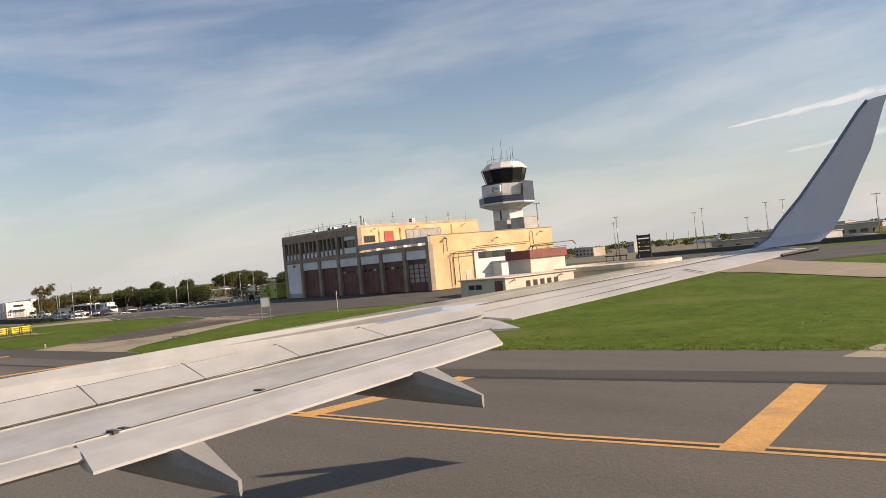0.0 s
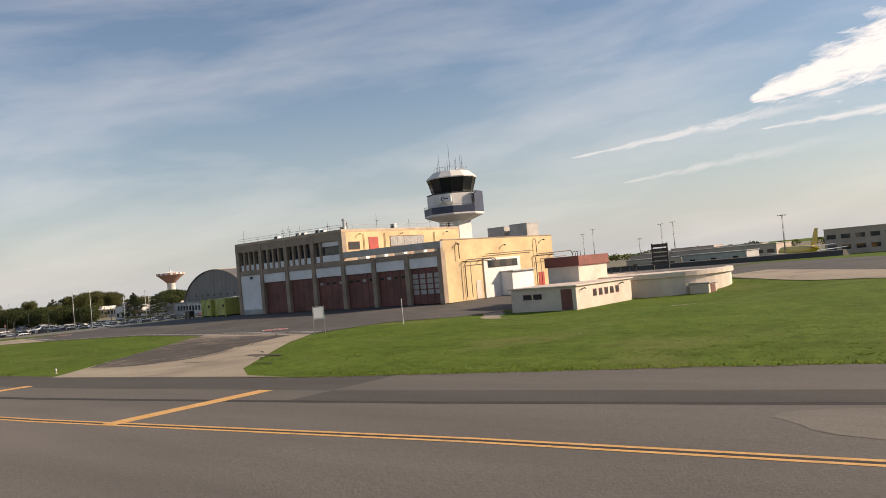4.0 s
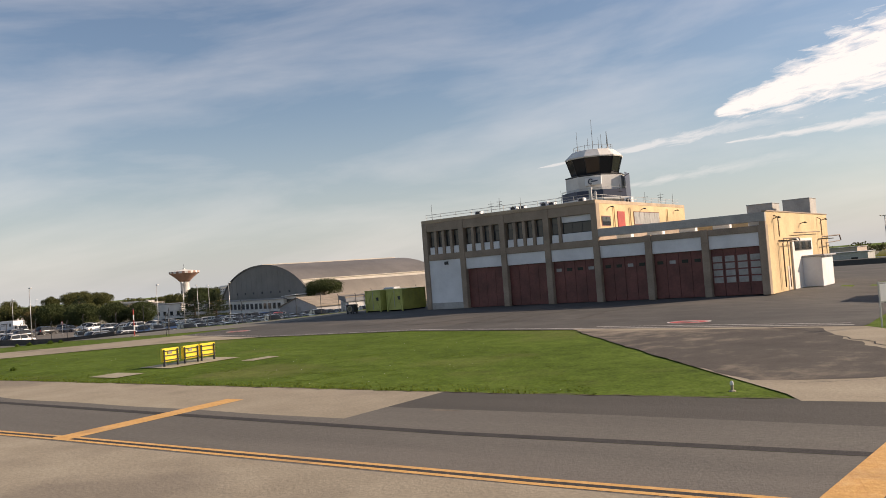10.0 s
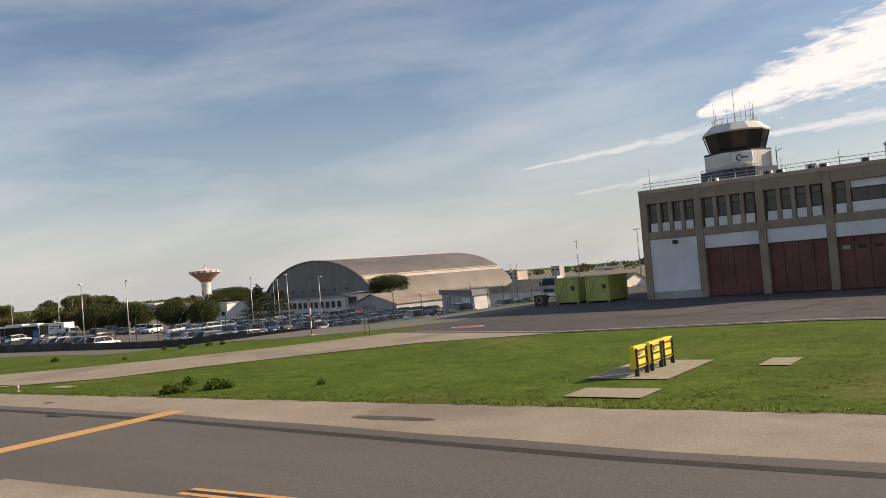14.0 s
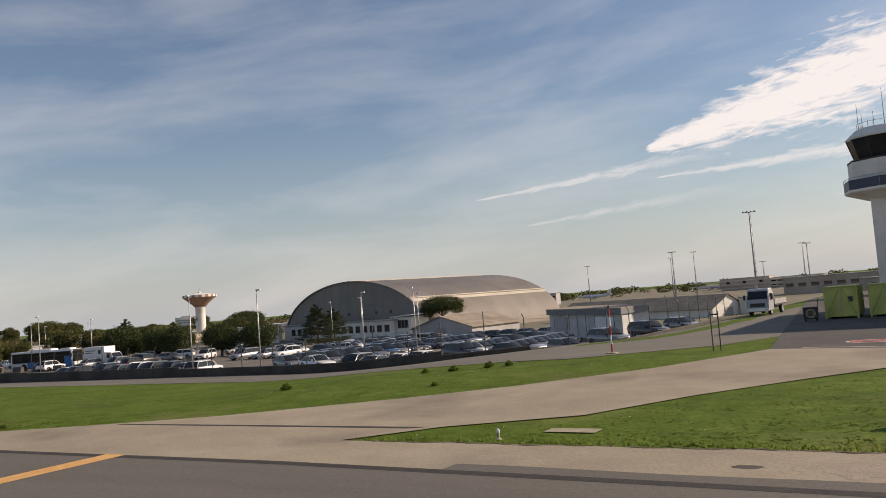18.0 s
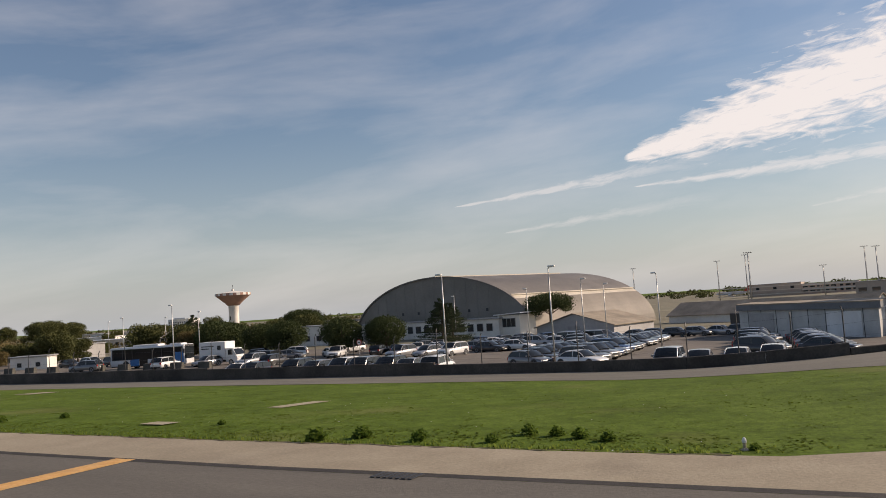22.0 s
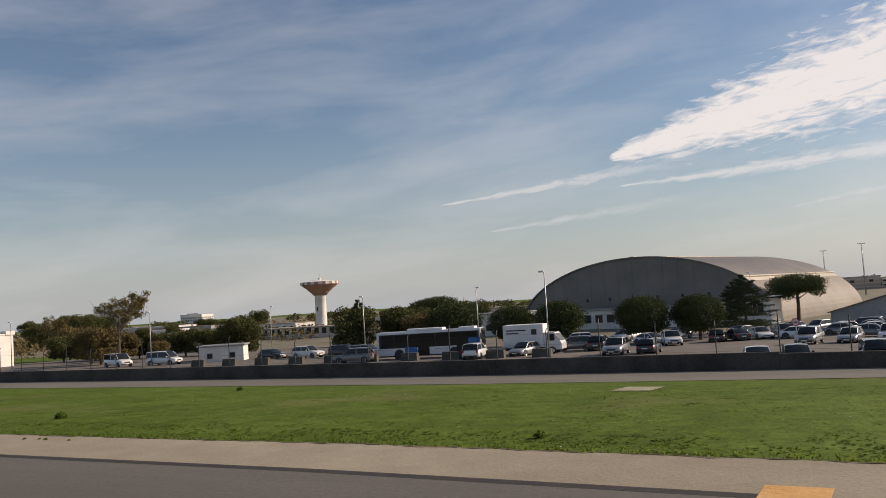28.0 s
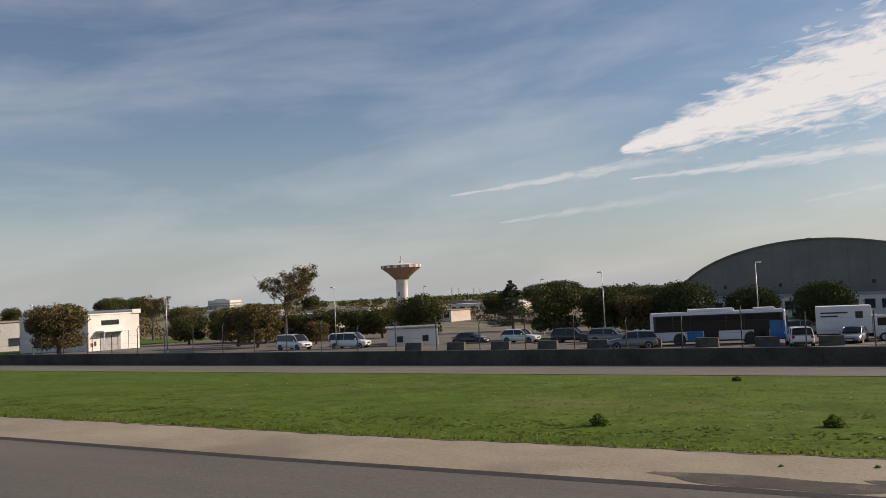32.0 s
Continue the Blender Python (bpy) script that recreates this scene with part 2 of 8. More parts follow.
seam_mat = ground_mat("bitumen_seam", ((0.035, 0.032, 0.032), (0.045, 0.042, 0.04), (0.06, 0.055, 0.05)), 0.5, 14.0)
concrete_warm = ground_mat("worn_concrete", ((0.256, 0.219, 0.162), (0.308, 0.265, 0.197), (0.364, 0.318, 0.238)), 0.09, 10.0, wear=((0.12, 0.10, 0.085), 0.16, 0.45))
apron_mat = ground_mat("apron_asphalt", ((0.062, 0.059, 0.055), (0.084, 0.08, 0.074), (0.115, 0.109, 0.099)), 0.07, 12.0, wear=((0.16, 0.14, 0.12), 0.1, 0.35))
road_mat = ground_mat("road_asphalt", ((0.132, 0.126, 0.109), (0.16, 0.152, 0.13), (0.188, 0.178, 0.151)), 0.12, 12.0, stretch=(0.2, 1))
park_mat = ground_mat("car_park_surface", ((0.11, 0.10, 0.088), (0.15, 0.135, 0.118), (0.20, 0.178, 0.152)), 0.06, 9.0)
slab_mat = ground_mat("pale_slab", ((0.27, 0.24, 0.165), (0.34, 0.305, 0.22), (0.41, 0.365, 0.28)), 0.6, 14.0)
yellow_line = ground_mat("yellow_marking", ((0.54, 0.30, 0.10), (0.62, 0.355, 0.13), (0.67, 0.42, 0.19)), 0.5, 9.0, wear=((0.30, 0.18, 0.09), 0.5, 0.5))
white_line = ground_mat("white_marking", ((0.45, 0.43, 0.40), (0.55, 0.53, 0.50), (0.62, 0.60, 0.56)), 0.7, 9.0)
red_line = ground_mat("red_marking", ((0.35, 0.07, 0.07), (0.45, 0.10, 0.10), (0.5, 0.14, 0.13)), 0.8, 9.0)
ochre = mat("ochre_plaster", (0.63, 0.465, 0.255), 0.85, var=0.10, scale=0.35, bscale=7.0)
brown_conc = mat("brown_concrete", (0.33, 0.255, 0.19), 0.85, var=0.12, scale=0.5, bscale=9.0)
white_panel = mat("white_panel", (0.74, 0.74, 0.74), 0.6, var=0.06, scale=0.4, bscale=6.0)
cream_wall = mat("cream_render", (0.64, 0.55, 0.46), 0.85, var=0.08, scale=0.35, bscale=6.0)
white_wall = mat("white_render", (0.74, 0.71, 0.66), 0.8, var=0.07, scale=0.3, bscale=5.0)
tower_white = mat("tower_concrete", (0.70, 0.68, 0.65), 0.75, var=0.07, scale=0.25, bscale=5.0)
red_door = mat("red_brown_door", (0.17, 0.058, 0.046), 0.6, var=0.15, scale=0.6, bscale=5.0)
red_paint = mat("red_paint", (0.42, 0.055, 0.04), 0.45, var=0.08)
navy = mat("dark_blue_panel", (0.035, 0.045, 0.085), 0.45, var=0.1, scale=0.5)
grey_metal = mat("grey_metal", (0.36, 0.36, 0.36), 0.5, 0.4, var=0.1)
galv = mat("galvanised_steel", (0.46, 0.46, 0.45), 0.45, 0.6, var=0.1, scale=2.0)
dark_metal = mat("dark_metal", (0.045, 0.045, 0.047), 0.55, 0.3, var=0.1)
lamp_white = mat("lamp_head_white", (0.75, 0.75, 0.73), 0.4, var=0.05)
black_pipe = mat("black_pipe", (0.15, 0.098, 0.062), 0.55, 0.0, var=0.12)
grey_box = mat("grey_roof_box", (0.42, 0.40, 0.37), 0.7, var=0.1, scale=0.6, bscale=6.0)
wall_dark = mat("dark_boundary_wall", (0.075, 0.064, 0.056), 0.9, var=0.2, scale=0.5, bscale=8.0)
green_paint = mat("lime_green_paint", (0.46, 0.47, 0.12), 0.5, var=0.1, scale=0.8)
yellow_sign = mat("yellow_sign", (0.80, 0.60, 0.035), 0.45, var=0.06)
hangar_front = mat("hangar_cladding", (0.21, 0.195, 0.175), 0.65, var=0.08, scale=0.15, bscale=3.0)
hangar_roof = mat("hangar_roof_sheet", (0.17, 0.155, 0.14), 0.6, var=0.12, scale=0.1, bscale=3.0)
hangar_pale = mat("hangar_pale_band", (0.52, 0.47, 0.39), 0.75, var=0.1, scale=0.15, bscale=3.0)
hangar_sand = mat("hangar_sand_sheet", (0.21, 0.185, 0.155), 0.7, var=0.1, scale=0.12, bscale=3.0)
brick_far = mat("far_facade", (0.46, 0.38, 0.32), 0.8, var=0.1, scale=0.1, bscale=2.0)
far_grey = mat("far_grey_facade", (0.40, 0.39, 0.385), 0.8, var=0.1, scale=0.1, bscale=2.0)
shed_roof = mat("fibre_cement_roof", (0.30, 0.25, 0.19), 0.85, var=0.15, scale=0.3, bscale=5.0)
bark = mat("bark", (0.13, 0.095, 0.07), 0.9, var=0.2, scale=2.0, bscale=20.0)
rubber = mat("tyre_rubber", (0.022, 0.022, 0.022), 0.8, var=0.1)
rim_mat = mat("alloy_rim", (0.45, 0.45, 0.46), 0.35, 0.8, var=0.05)
trim_black = mat("black_plastic", (0.03, 0.03, 0.032), 0.55, var=0.1)
lens_red = mat("tail_lamp_red", (0.38, 0.02, 0.02), 0.2, var=0.02, bump=0)
lens_clear = mat("headlamp_clear", (0.62, 0.62, 0.62), 0.12, var=0.02, bump=0)
plate_mat = mat("pale_plate", (0.7, 0.69, 0.62), 0.5, var=0.02, bump=0)
wing_grey = mat("wing_paint", (0.54, 0.53, 0.50), 0.38, 0.0, var=0.07, scale=0.7, bscale=3.0, bump=0.02)
wing_flap = mat("flap_paint", (0.50, 0.49, 0.46), 0.42, 0.0, var=0.09, scale=0.8, bscale=4.0, bump=0.02)
winglet_white = mat("winglet_paint", (0.57, 0.575, 0.61), 0.35, var=0.03, scale=0.6, bscale=2.0, bump=0)
wing_metal = mat("bare_leading_edge", (0.55, 0.56, 0.6), 0.3, 0.8, var=0.04, bump=0)
glass_dark = glass_mat("dark_window_glass", (0.03, 0.035, 0.04))
glass_cab = glass_mat("tinted_cab_glass", (0.018, 0.02, 0.022), 0.06)
glass_car = glass_mat("car_glass", (0.015, 0.018, 0.02))
glass_warm = glass_mat("office_glass", (0.07, 0.065, 0.06), 0.08)
leaf_green = leaf_mat("broad_leaves", (0.062, 0.070, 0.026), (0.115, 0.118, 0.046))
leaf_pine = leaf_mat("pine_needles", (0.045, 0.058, 0.024), (0.08, 0.098, 0.04))
leaf_conifer = leaf_mat("conifer_needles", (0.036, 0.05, 0.028), (0.07, 0.085, 0.045))
leaf_brown = leaf_mat("autumn_leaves", (0.105, 0.083, 0.038), (0.19, 0.15, 0.068))
leaf_weed = leaf_mat("weed_leaves", (0.065, 0.11, 0.016), (0.16, 0.23, 0.045), 0.55)
leaf_field = leaf_mat("field_grass_leaves", (0.092, 0.135, 0.02), (0.175, 0.225, 0.044), 0.6)
leaf_grass = leaf_mat("grass_blades", (0.12, 0.17, 0.025), (0.21, 0.26, 0.06), 0.65)
dusty = ground_mat("dusty_ground", ((0.13, 0.12, 0.085), (0.18, 0.165, 0.115), (0.24, 0.215, 0.155)), 0.03, 4.0)
seal_grey = mat("grey_seal", (0.07, 0.07, 0.072), 0.6, var=0.1)
winglet_edge = mat("winglet_edge_paint", (0.17, 0.20, 0.27), 0.4, var=0.04, bump=0)
slate_fascia = mat("slate_fascia", (0.16, 0.17, 0.185), 0.6, var=0.08, scale=0.4, bscale=5.0)
cabin_grey = mat("cabin_panel", (0.50, 0.50, 0.49), 0.6, var=0.08, scale=0.5, bscale=6.0)
stain_mat = ground_mat("stained_concrete", ((0.055, 0.048, 0.042), (0.085, 0.074, 0.063), (0.26, 0.217, 0.165)), 0.11, 10.0, stretch=(1.0, 0.7))
roof_red = mat("red_brown_roof", (0.20, 0.06, 0.045), 0.7, var=0.12, scale=0.6)
cab_grey = mat("truck_cab_grey", (0.34, 0.36, 0.38), 0.4, var=0.04)
pink_wall = mat("pink_render", (0.60, 0.45, 0.38), 0.8, var=0.08, scale=0.2, bscale=3.0)
ochre_pale = mat("pale_ochre_trim", (0.46, 0.35, 0.24), 0.8, var=0.1, scale=0.6, bscale=8.0)
# grey set darker than the wing, shade of the fairing's side included
shaded_fairing = mat("shaded_fairing", (0.27, 0.265, 0.255), 0.45, var=0.08, scale=0.8, bump=0)
soil_mat = ground_mat("edge_soil", ((0.075, 0.065, 0.035), (0.10, 0.088, 0.045), (0.135, 0.115, 0.065)), 0.6, 12.0, bump=0.8)
pale_asphalt = ground_mat("pale_asphalt", ((0.125, 0.117, 0.10), (0.155, 0.144, 0.122), (0.18, 0.167, 0.142)), 0.15, 12.0, stretch=(0.25, 1))
worn_mat = ground_mat("worn_concrete_patch", ((0.25, 0.21, 0.163), (0.30, 0.253, 0.198), (0.35, 0.296, 0.235)), 0.4, 12.0)
block_dark = mat("weathered_block", (0.10, 0.095, 0.08), 0.9, var=0.2, scale=0.8, bscale=9.0)
# pale colour stands in for light reflected in these panes
pale_pane = mat("pale_reflecting_pane", (0.36, 0.35, 0.33), 0.35, var=0.12, scale=1.5, bump=0)

# ---- building blocks ----
class Shape:
    """Collects faces of one mesh."""

    def __init__(self):
        self.v, self.f = [], []

    def add(self, verts, faces):
        k = len(self.v)
        self.v.extend(tuple(p) for p in verts)
        self.f.extend(tuple(i + k for i in f) for f in faces)
        return self

    def box(self, x0, y0, z0, x1, y1, z1, b=0.0):
        if b <= 0:
            vs = [(x, y, z) for z in (z0, z1) for y in (y0, y1) for x in (x0, x1)]
            return self.add(vs, [(0, 2, 3, 1), (4, 5, 7, 6), (0, 1, 5, 4), (2, 6, 7, 3), (0, 4, 6, 2), (1, 3, 7, 5)])
        c, h = ((x0 + x1) / 2, (y0 + y1) / 2, (z0 + z1) / 2), ((x1 - x0) / 2, (y1 - y0) / 2, (z1 - z0) / 2)
        b = min(b, 0.45 * min(h))
        vs, ix = [], {}
        for sx in (-1, 1):
            for sy in (-1, 1):
                for sz in (-1, 1):
                    for ax in range(3):
                        s = (sx, sy, sz)
                        ix[s, ax] = len(vs)
                        vs.append(tuple(c[i] + s[i] * (h[i] if i == ax else h[i] - b) for i in range(3)))
        fs = []
        for ax in range(3):
            u, w = (ax + 1) % 3, (ax + 2) % 3
            for s in (-1, 1):
                q = []
                for a, d in ((-1, -1), (1, -1), (1, 1), (-1, 1)):
                    k = [0, 0, 0]
                    k[ax], k[u], k[w] = s, a, d
                    q.append(ix[tuple(k), ax])
                fs.append(tuple(q if s > 0 else q[::-1]))
            for a in (-1, 1):
                for d in (-1, 1):
                    lo, hi = [0, 0, 0], [0, 0, 0]
                    lo[ax], hi[ax] = -1, 1
                    lo[u] = hi[u] = a
                    lo[w] = hi[w] = d
                    lo, hi = tuple(lo), tuple(hi)
                    q = (ix[lo, u], ix[hi, u], ix[hi, w], ix[lo, w])
                    fs.append(q if a * d < 0 else q[::-1])
        for sx in (-1, 1):
            for sy in (-1, 1):
                for sz in (-1, 1):
                    s = (sx, sy, sz)
                    q = (ix[s, 0], ix[s, 1], ix[s, 2])
                    fs.append(q if sx * sy * sz > 0 else q[::-1])
        return self.add(vs, fs)

    def loft(self, rings, closed=True, cap=True):
        n = len(rings[0])
        vs = [p for r in rings for p in r]
        fs = []
        for i in range(len(rings) - 1):
            for j in range(n if closed else n - 1):
                k = (j + 1) % n
                fs.append((i * n + j, i * n + k, (i + 1) * n + k, (i + 1) * n + j))
        if cap and closed:
            fs.append(tuple(range(n))[::-1])
            fs.append(tuple((len(rings) - 1) * n + j for j in range(n)))
        return self.add(vs, fs)

    def tube(self, path, r, n=6, r1=None):
        path = [Vector(p) for p in path]
        rings = []
        for i, p in enumerate(path):
            d = (path[min(i + 1, len(path) - 1)] - path[max(i - 1, 0)]).normalized()
            a = d.cross(Vector((0, 0, 1)) if abs(d.z) < 0.9 else Vector((1, 0, 0))).normalized()
            b = d.cross(a)
            rr = r if r1 is None else r + (r1 - r) * i / (len(path) - 1)
            rings.append([p + rr * (math.cos(t) * a + math.sin(t) * b) for t in (2 * math.pi * j / n for j in range(n))])
        return self.loft(rings)

    def turned(self, prof, n=16, c=(0, 0), a0=0.0):
        """Turned about the upright through c; prof: rows of radius, height."""
        rings = [[(c[0] + r * math.cos(a0 + 2 * math.pi * j / n), c[1] + r * math.sin(a0 + 2 * math.pi * j / n), z) for j in range(n)] for r, z in prof]
        return self.loft(rings)

    def prism(self, poly, z0, z1):
        return self.loft([[(x, y, z0) for x, y in poly], [(x, y, z1) for x, y in poly]])

    def moved(self, m):
        self.v = [tuple(m @ Vector(p)) for p in self.v]
        return self

    def mesh(self, name, material, smooth=False):
        me = bpy.data.meshes.new(name)
        me.from_pydata(self.v, [], self.f)
        me.materials.append(material)
        if smooth:
            me.polygons.foreach_set("use_smooth", [True] * len(me.polygons))
        me.update()
        return me


def part(name, sh, material, parent=None, label="", smooth=False):
    ob = new(name, sh.mesh(name, material, smooth))
    if parent:
        ob.parent = parent
    if label:
        tagged(ob, label)
    return ob


def thing(name, label, category, group="", at=(0, 0, 0), turn=0.0, kind=""):
    ob = new(name)
    ob.matrix_basis = pose(*at, 0, 0, turn)
    return tagged(ob, label, category, group, kind)


def solo(name, sh, material, label, category, group="", kind="", smooth=False):
    return tagged(part(name, sh, material, None, "", smooth), label, category, group, kind)


def box(*a, b=0.0):
    return Shape().box(*a, b=b)


def smoothstep(a, b, x):
    t = min(1.0, max(0.0, (x - a) / (b - a)))
    return t * t * (3 - 2 * t)


def level(x, y):
    """Height of the ground: flat by the taxiway and the station, falling to the car park."""
    knots = ((22, 0.0), (45, -1.12), (54, -1.35), (57, -1.6), (60, -1.9), (66, -1.99), (75, -2.03), (80, -2.15), (100, -2.55), (126, -3.0))
    r = 0.0 if y < 22 else -3.0
    for (ya, za), (yb, zb) in zip(knots, knots[1:]):
        if ya <= y <= yb:
            r = za + (zb - za) * (y - ya) / (yb - ya)
    far = smoothstep(150, 260, y)
    hollow = -0.75 * (1 - smoothstep(9, 24, math.hypot(x - 96, y - 70)))
    lag = smoothstep(56, 66, y)
    return r * max(1 - smoothstep(-10 + 14 * lag, 18 + 3 * lag, x), far) + hollow


def strip(low, high, lift, nx=None, ny=4):
    """A sheet between two lines (each rows of x, y, same count), laid on the ground."""
    s = Shape()
    lo, hi = [], []
    for line, out in ((low, lo), (high, hi)):
        for (xa, ya), (xb, yb) in zip(line, line[1:]):
            k = max(1, nx or 6)
            out.extend((xa + (xb - xa) * i / k, ya + (yb - ya) * i / k) for i in range(k))
        out.append(line[-1])
    rings = []
    for (xa, ya), (xb, yb) in zip(lo, hi):
        row = []
        for j in range(ny + 1):
            x, y = xa + (xb - xa) * j / ny, ya + (yb - ya) * j / ny
            row.append((x, y, level(x, y) + lift))
        rings.append(row)
    s.loft(rings, closed=False)
    up = Vector(s.v[s.f[0][1]]) - Vector(s.v[s.f[0][0]])
    side = Vector(s.v[s.f[0][2]]) - Vector(s.v[s.f[0][1]])
    if up.cross(side).z < 0:
        s.f = [q[::-1] for q in s.f]
    return s


def along(line, x):
    for (xa, ya), (xb, yb) in zip(line, line[1:]):
        if min(xa, xb) <= x <= max(xa, xb):
            return ya + (yb - ya) * (x - xa) / (xb - xa)
    return line[0][1] if x < min(line[0][0], line[-1][0]) else line[-1][1]

# ---- ground ----
GRASS_EDGE = [(-420, 18.0), (-85, 18.6), (-55, 19.6), (-10, 19.3), (45, 20.6), (79, 21.3), (108, 23.0), (121, 25.9), (135, 28.4), (150, 30.4), (190, 37.0), (420, 90.0)]
SEAM = [(-420, 15.0), (-85, 15.3), (-54, 16.2), (-7, 16.0), (23, 17.0), (45, 16.8), (60, 15.8), (83, 15.8), (98, 16.7), (110, 18.2), (118, 19.3), (131, 21.4), (150, 25.2), (190, 31.5)]
DOUBLE = [(53, 10.9), (60, 11.3), (72, 11.9), (87, 12.4), (105, 13.5), (122, 15.2), (135, 16.0), (145, 17.3), (152, 18.7), (165, 21.5), (190, 28.0)]


def ground_sheet():
    def axis(lo, hi, step, far):
        core = [lo + step * i for i in range(int((hi - lo) / step) + 1)]
        out, d, p = [], step, hi
        while p < far:
            d *= 1.35
            p += d
            out.append(p)
        low, d, p = [], step, lo
        while p > -far:
            d *= 1.35
            p -= d
            low.append(p)
        return low[::-1] + core + out

    xs, ys = axis(-210, 175, 2.5, 4200), axis(-45, 150, 2.5, 4200)
    v, f = [], []
    for y in ys:
        for x in xs:
            rough = 0.012 * noise.noise(Vector((x * 0.21, y * 0.21, 0))) if abs(x) < 260 and y < 160 else 0
            v.append((x, y, level(x, y) - 0.030 + rough))
    w = len(xs)
    for j in range(len(ys) - 1):
        for i in range(w - 1):
            k = j * w + i
            f.append((k, k + 1, k + w + 1, k + w))
    s = Shape()
    s.v, s.f = v, f
    return solo("ground", s, grass, "green airfield grass, worn to earth in patches", "ground", kind="structure", smooth=True)


ground_sheet()
taxi = thing("taxiway", "grey-brown asphalt taxiway with yellow markings and dark sealed joints", "taxiway", kind="structure")
part("asphalt_lane", strip([(x, -48) for x, _ in SEAM], [(x, y - 0.18) for x, y in SEAM], 0.0, 8, 6), asphalt, taxi)
part("sealed_joint", strip([(x, y - 0.18) for x, y in SEAM], [(x, y + 0.18) for x, y in SEAM], 0.004, 8, 1), seam_mat, taxi, "dark bitumen joint")


def shoulder(x0, x1, n):
    xs = [x0 + (x1 - x0) * i / n for i in range(n + 1)]
    return [(x, along(SEAM, x) + 0.18) for x in xs], [(x, along(GRASS_EDGE, x) + 0.05 * math.sin(x * 1.7) + 0.06 * math.sin(x * 4.1 + 1)) for x in xs]


lo, hi = shoulder(-420, 8, 150)
part("concrete_shoulder", strip(lo, hi, 0.0, 1, 3), concrete_warm, taxi, "worn sandy concrete shoulder")
lo, hi = shoulder(8, 78.5, 54)
part("concrete_shoulder", strip(lo, hi, 0.0, 1, 3), concrete_warm, taxi, "worn sandy concrete shoulder")
lo, hi = shoulder(28, 78.5, 40)
part("inner_lane", strip([(x, y) for x, y in lo], [(x, y + 0.62 + 0.05 * math.sin(x * 0.9)) for x, y in lo], 0.004, 1, 1), asphalt, taxi)
MID = [(78.5, 18.5), (85, 18.8), (95, 18.9), (112, 20.6), (124, 22.2), (135, 23.8), (150, 26.8), (190, 33.0)]
for x0, x1, n in ((78.5, 88, 8), (88, 112, 16)):
    lo, hi = shoulder(x0, x1, n)
    cut = [(x, along(MID, x)) for x, _ in lo]
    part("inner_lane", strip(lo, cut, 0.0, 1, 2), asphalt, taxi)
    part("dark_shoulder", strip(cut, hi, 0.0, 1, 3), asphalt_dark, taxi, "dark asphalt shoulder")
lo, hi = shoulder(112, 190, 44)
cut = [(x, along(MID, x)) for x, _ in lo]
part("inner_lane", strip(lo, cut, 0.0, 1, 2), asphalt_dark, taxi)
part("outer_shoulder", strip(cut, hi, 0.0, 1, 3), asphalt, taxi, "grey asphalt shoulder")


def soil_edge(line, x0, x1, n):
    """Ragged dark thatch where the grass meets the paving."""
    xs = [x0 + (x1 - x0) * i / n for i in range(n + 1)]
    a = [(x, along(line, x) + 0.05 * math.sin(x * 1.7) + 0.06 * math.sin(x * 4.1 + 1) - 0.05 - 0.08 * noise.noise(Vector((x * 2.3, 0, 0)))) for x in xs]
    b = [(x, y + max(0.02, 0.07 + 0.14 * noise.noise(Vector((x * 2.6, 5, 0))))) for x, y in a]
    return strip(a, b, 0.015, 1, 1)


for x0, x1 in ((-120, 4), (23, 88.8), (104, 150)):
    part("soil_edge", soil_edge(GRASS_EDGE, x0, x1, int((x1 - x0) * 3)), soil_mat, taxi, "ragged dark thatch at the grass edge")
part("edge_line", strip([(x, y) for x, y in DOUBLE], [(x, y + 0.15) for x, y in DOUBLE], 0.006, 8, 1), yellow_line, taxi, "narrow yellow edge line")
part("edge_line", strip([(x, y + 0.32) for x, y in DOUBLE], [(x, y + 0.47) for x, y in DOUBLE], 0.006, 8, 1), yellow_line, taxi, "narrow yellow edge line")
part("line_gap", strip([(x, y + 0.15) for x, y in DOUBLE], [(x, y + 0.32) for x, y in DOUBLE], 0.005, 8, 1), seam_mat, taxi)
# pale concrete laid beside the double line where the lane widens
part("concrete_patch", strip([(46, 1.0), (58, 2.2), (70, 4.0), (84, 7.4), (94.6, 10.6)], [(47.5, 10.4), (58, 11.1), (70, 11.7), (84, 12.2), (95.5, 12.75)], 0.003, 6, 3), concrete_warm, taxi, "sandy concrete patch beside the edge line")


for x, y0, y1, w, lean in ((147.85, 18.1, 24.35, 0.82, -1.7), (136.84, 16.3, 22.55, 0.8, -0.29), (109.0, 13.95, 20.2, 0.75, -0.1), (92.2, 12.85, 19.2, 0.8, 0.45), (71.7, 11.9, 18.6, 0.85, -0.5), (43.4, 9.6, 18.2, 0.8, -0.3), (16.6, 9.0, 17.0, 0.85, 0.0), (-12.3, 8.5, 16.1, 0.85, 0.1), (-42.9, 8.5, 17.05, 1.2, 0.0), (-70.5, 8.2, 16.2, 0.85, 0.1), (-98.5, 8.0, 15.6, 0.85, 0.1)):
    low = [(x - lean / 2 - w / 2, y0), (x + lean / 2 - w / 2, y1)]
    part("yellow_bar", strip(low, [(q + w, r) for q, r in low], 0.008, 8, 2), yellow_line, taxi, "broad yellow bar across the lane edge")
for x in (38.2, -3.2, -69.4, -31.0):
    s = Shape()
    y = along(SEAM, x) - 0.5
    for i in range(7):
        s.box(x + 0.17 * i, y, 0.008, x + 0.17 * i + 0.11, y + 0.55, 0.03)
    part("drain_grate", s, dark_metal, taxi, "dark steel drain grate")

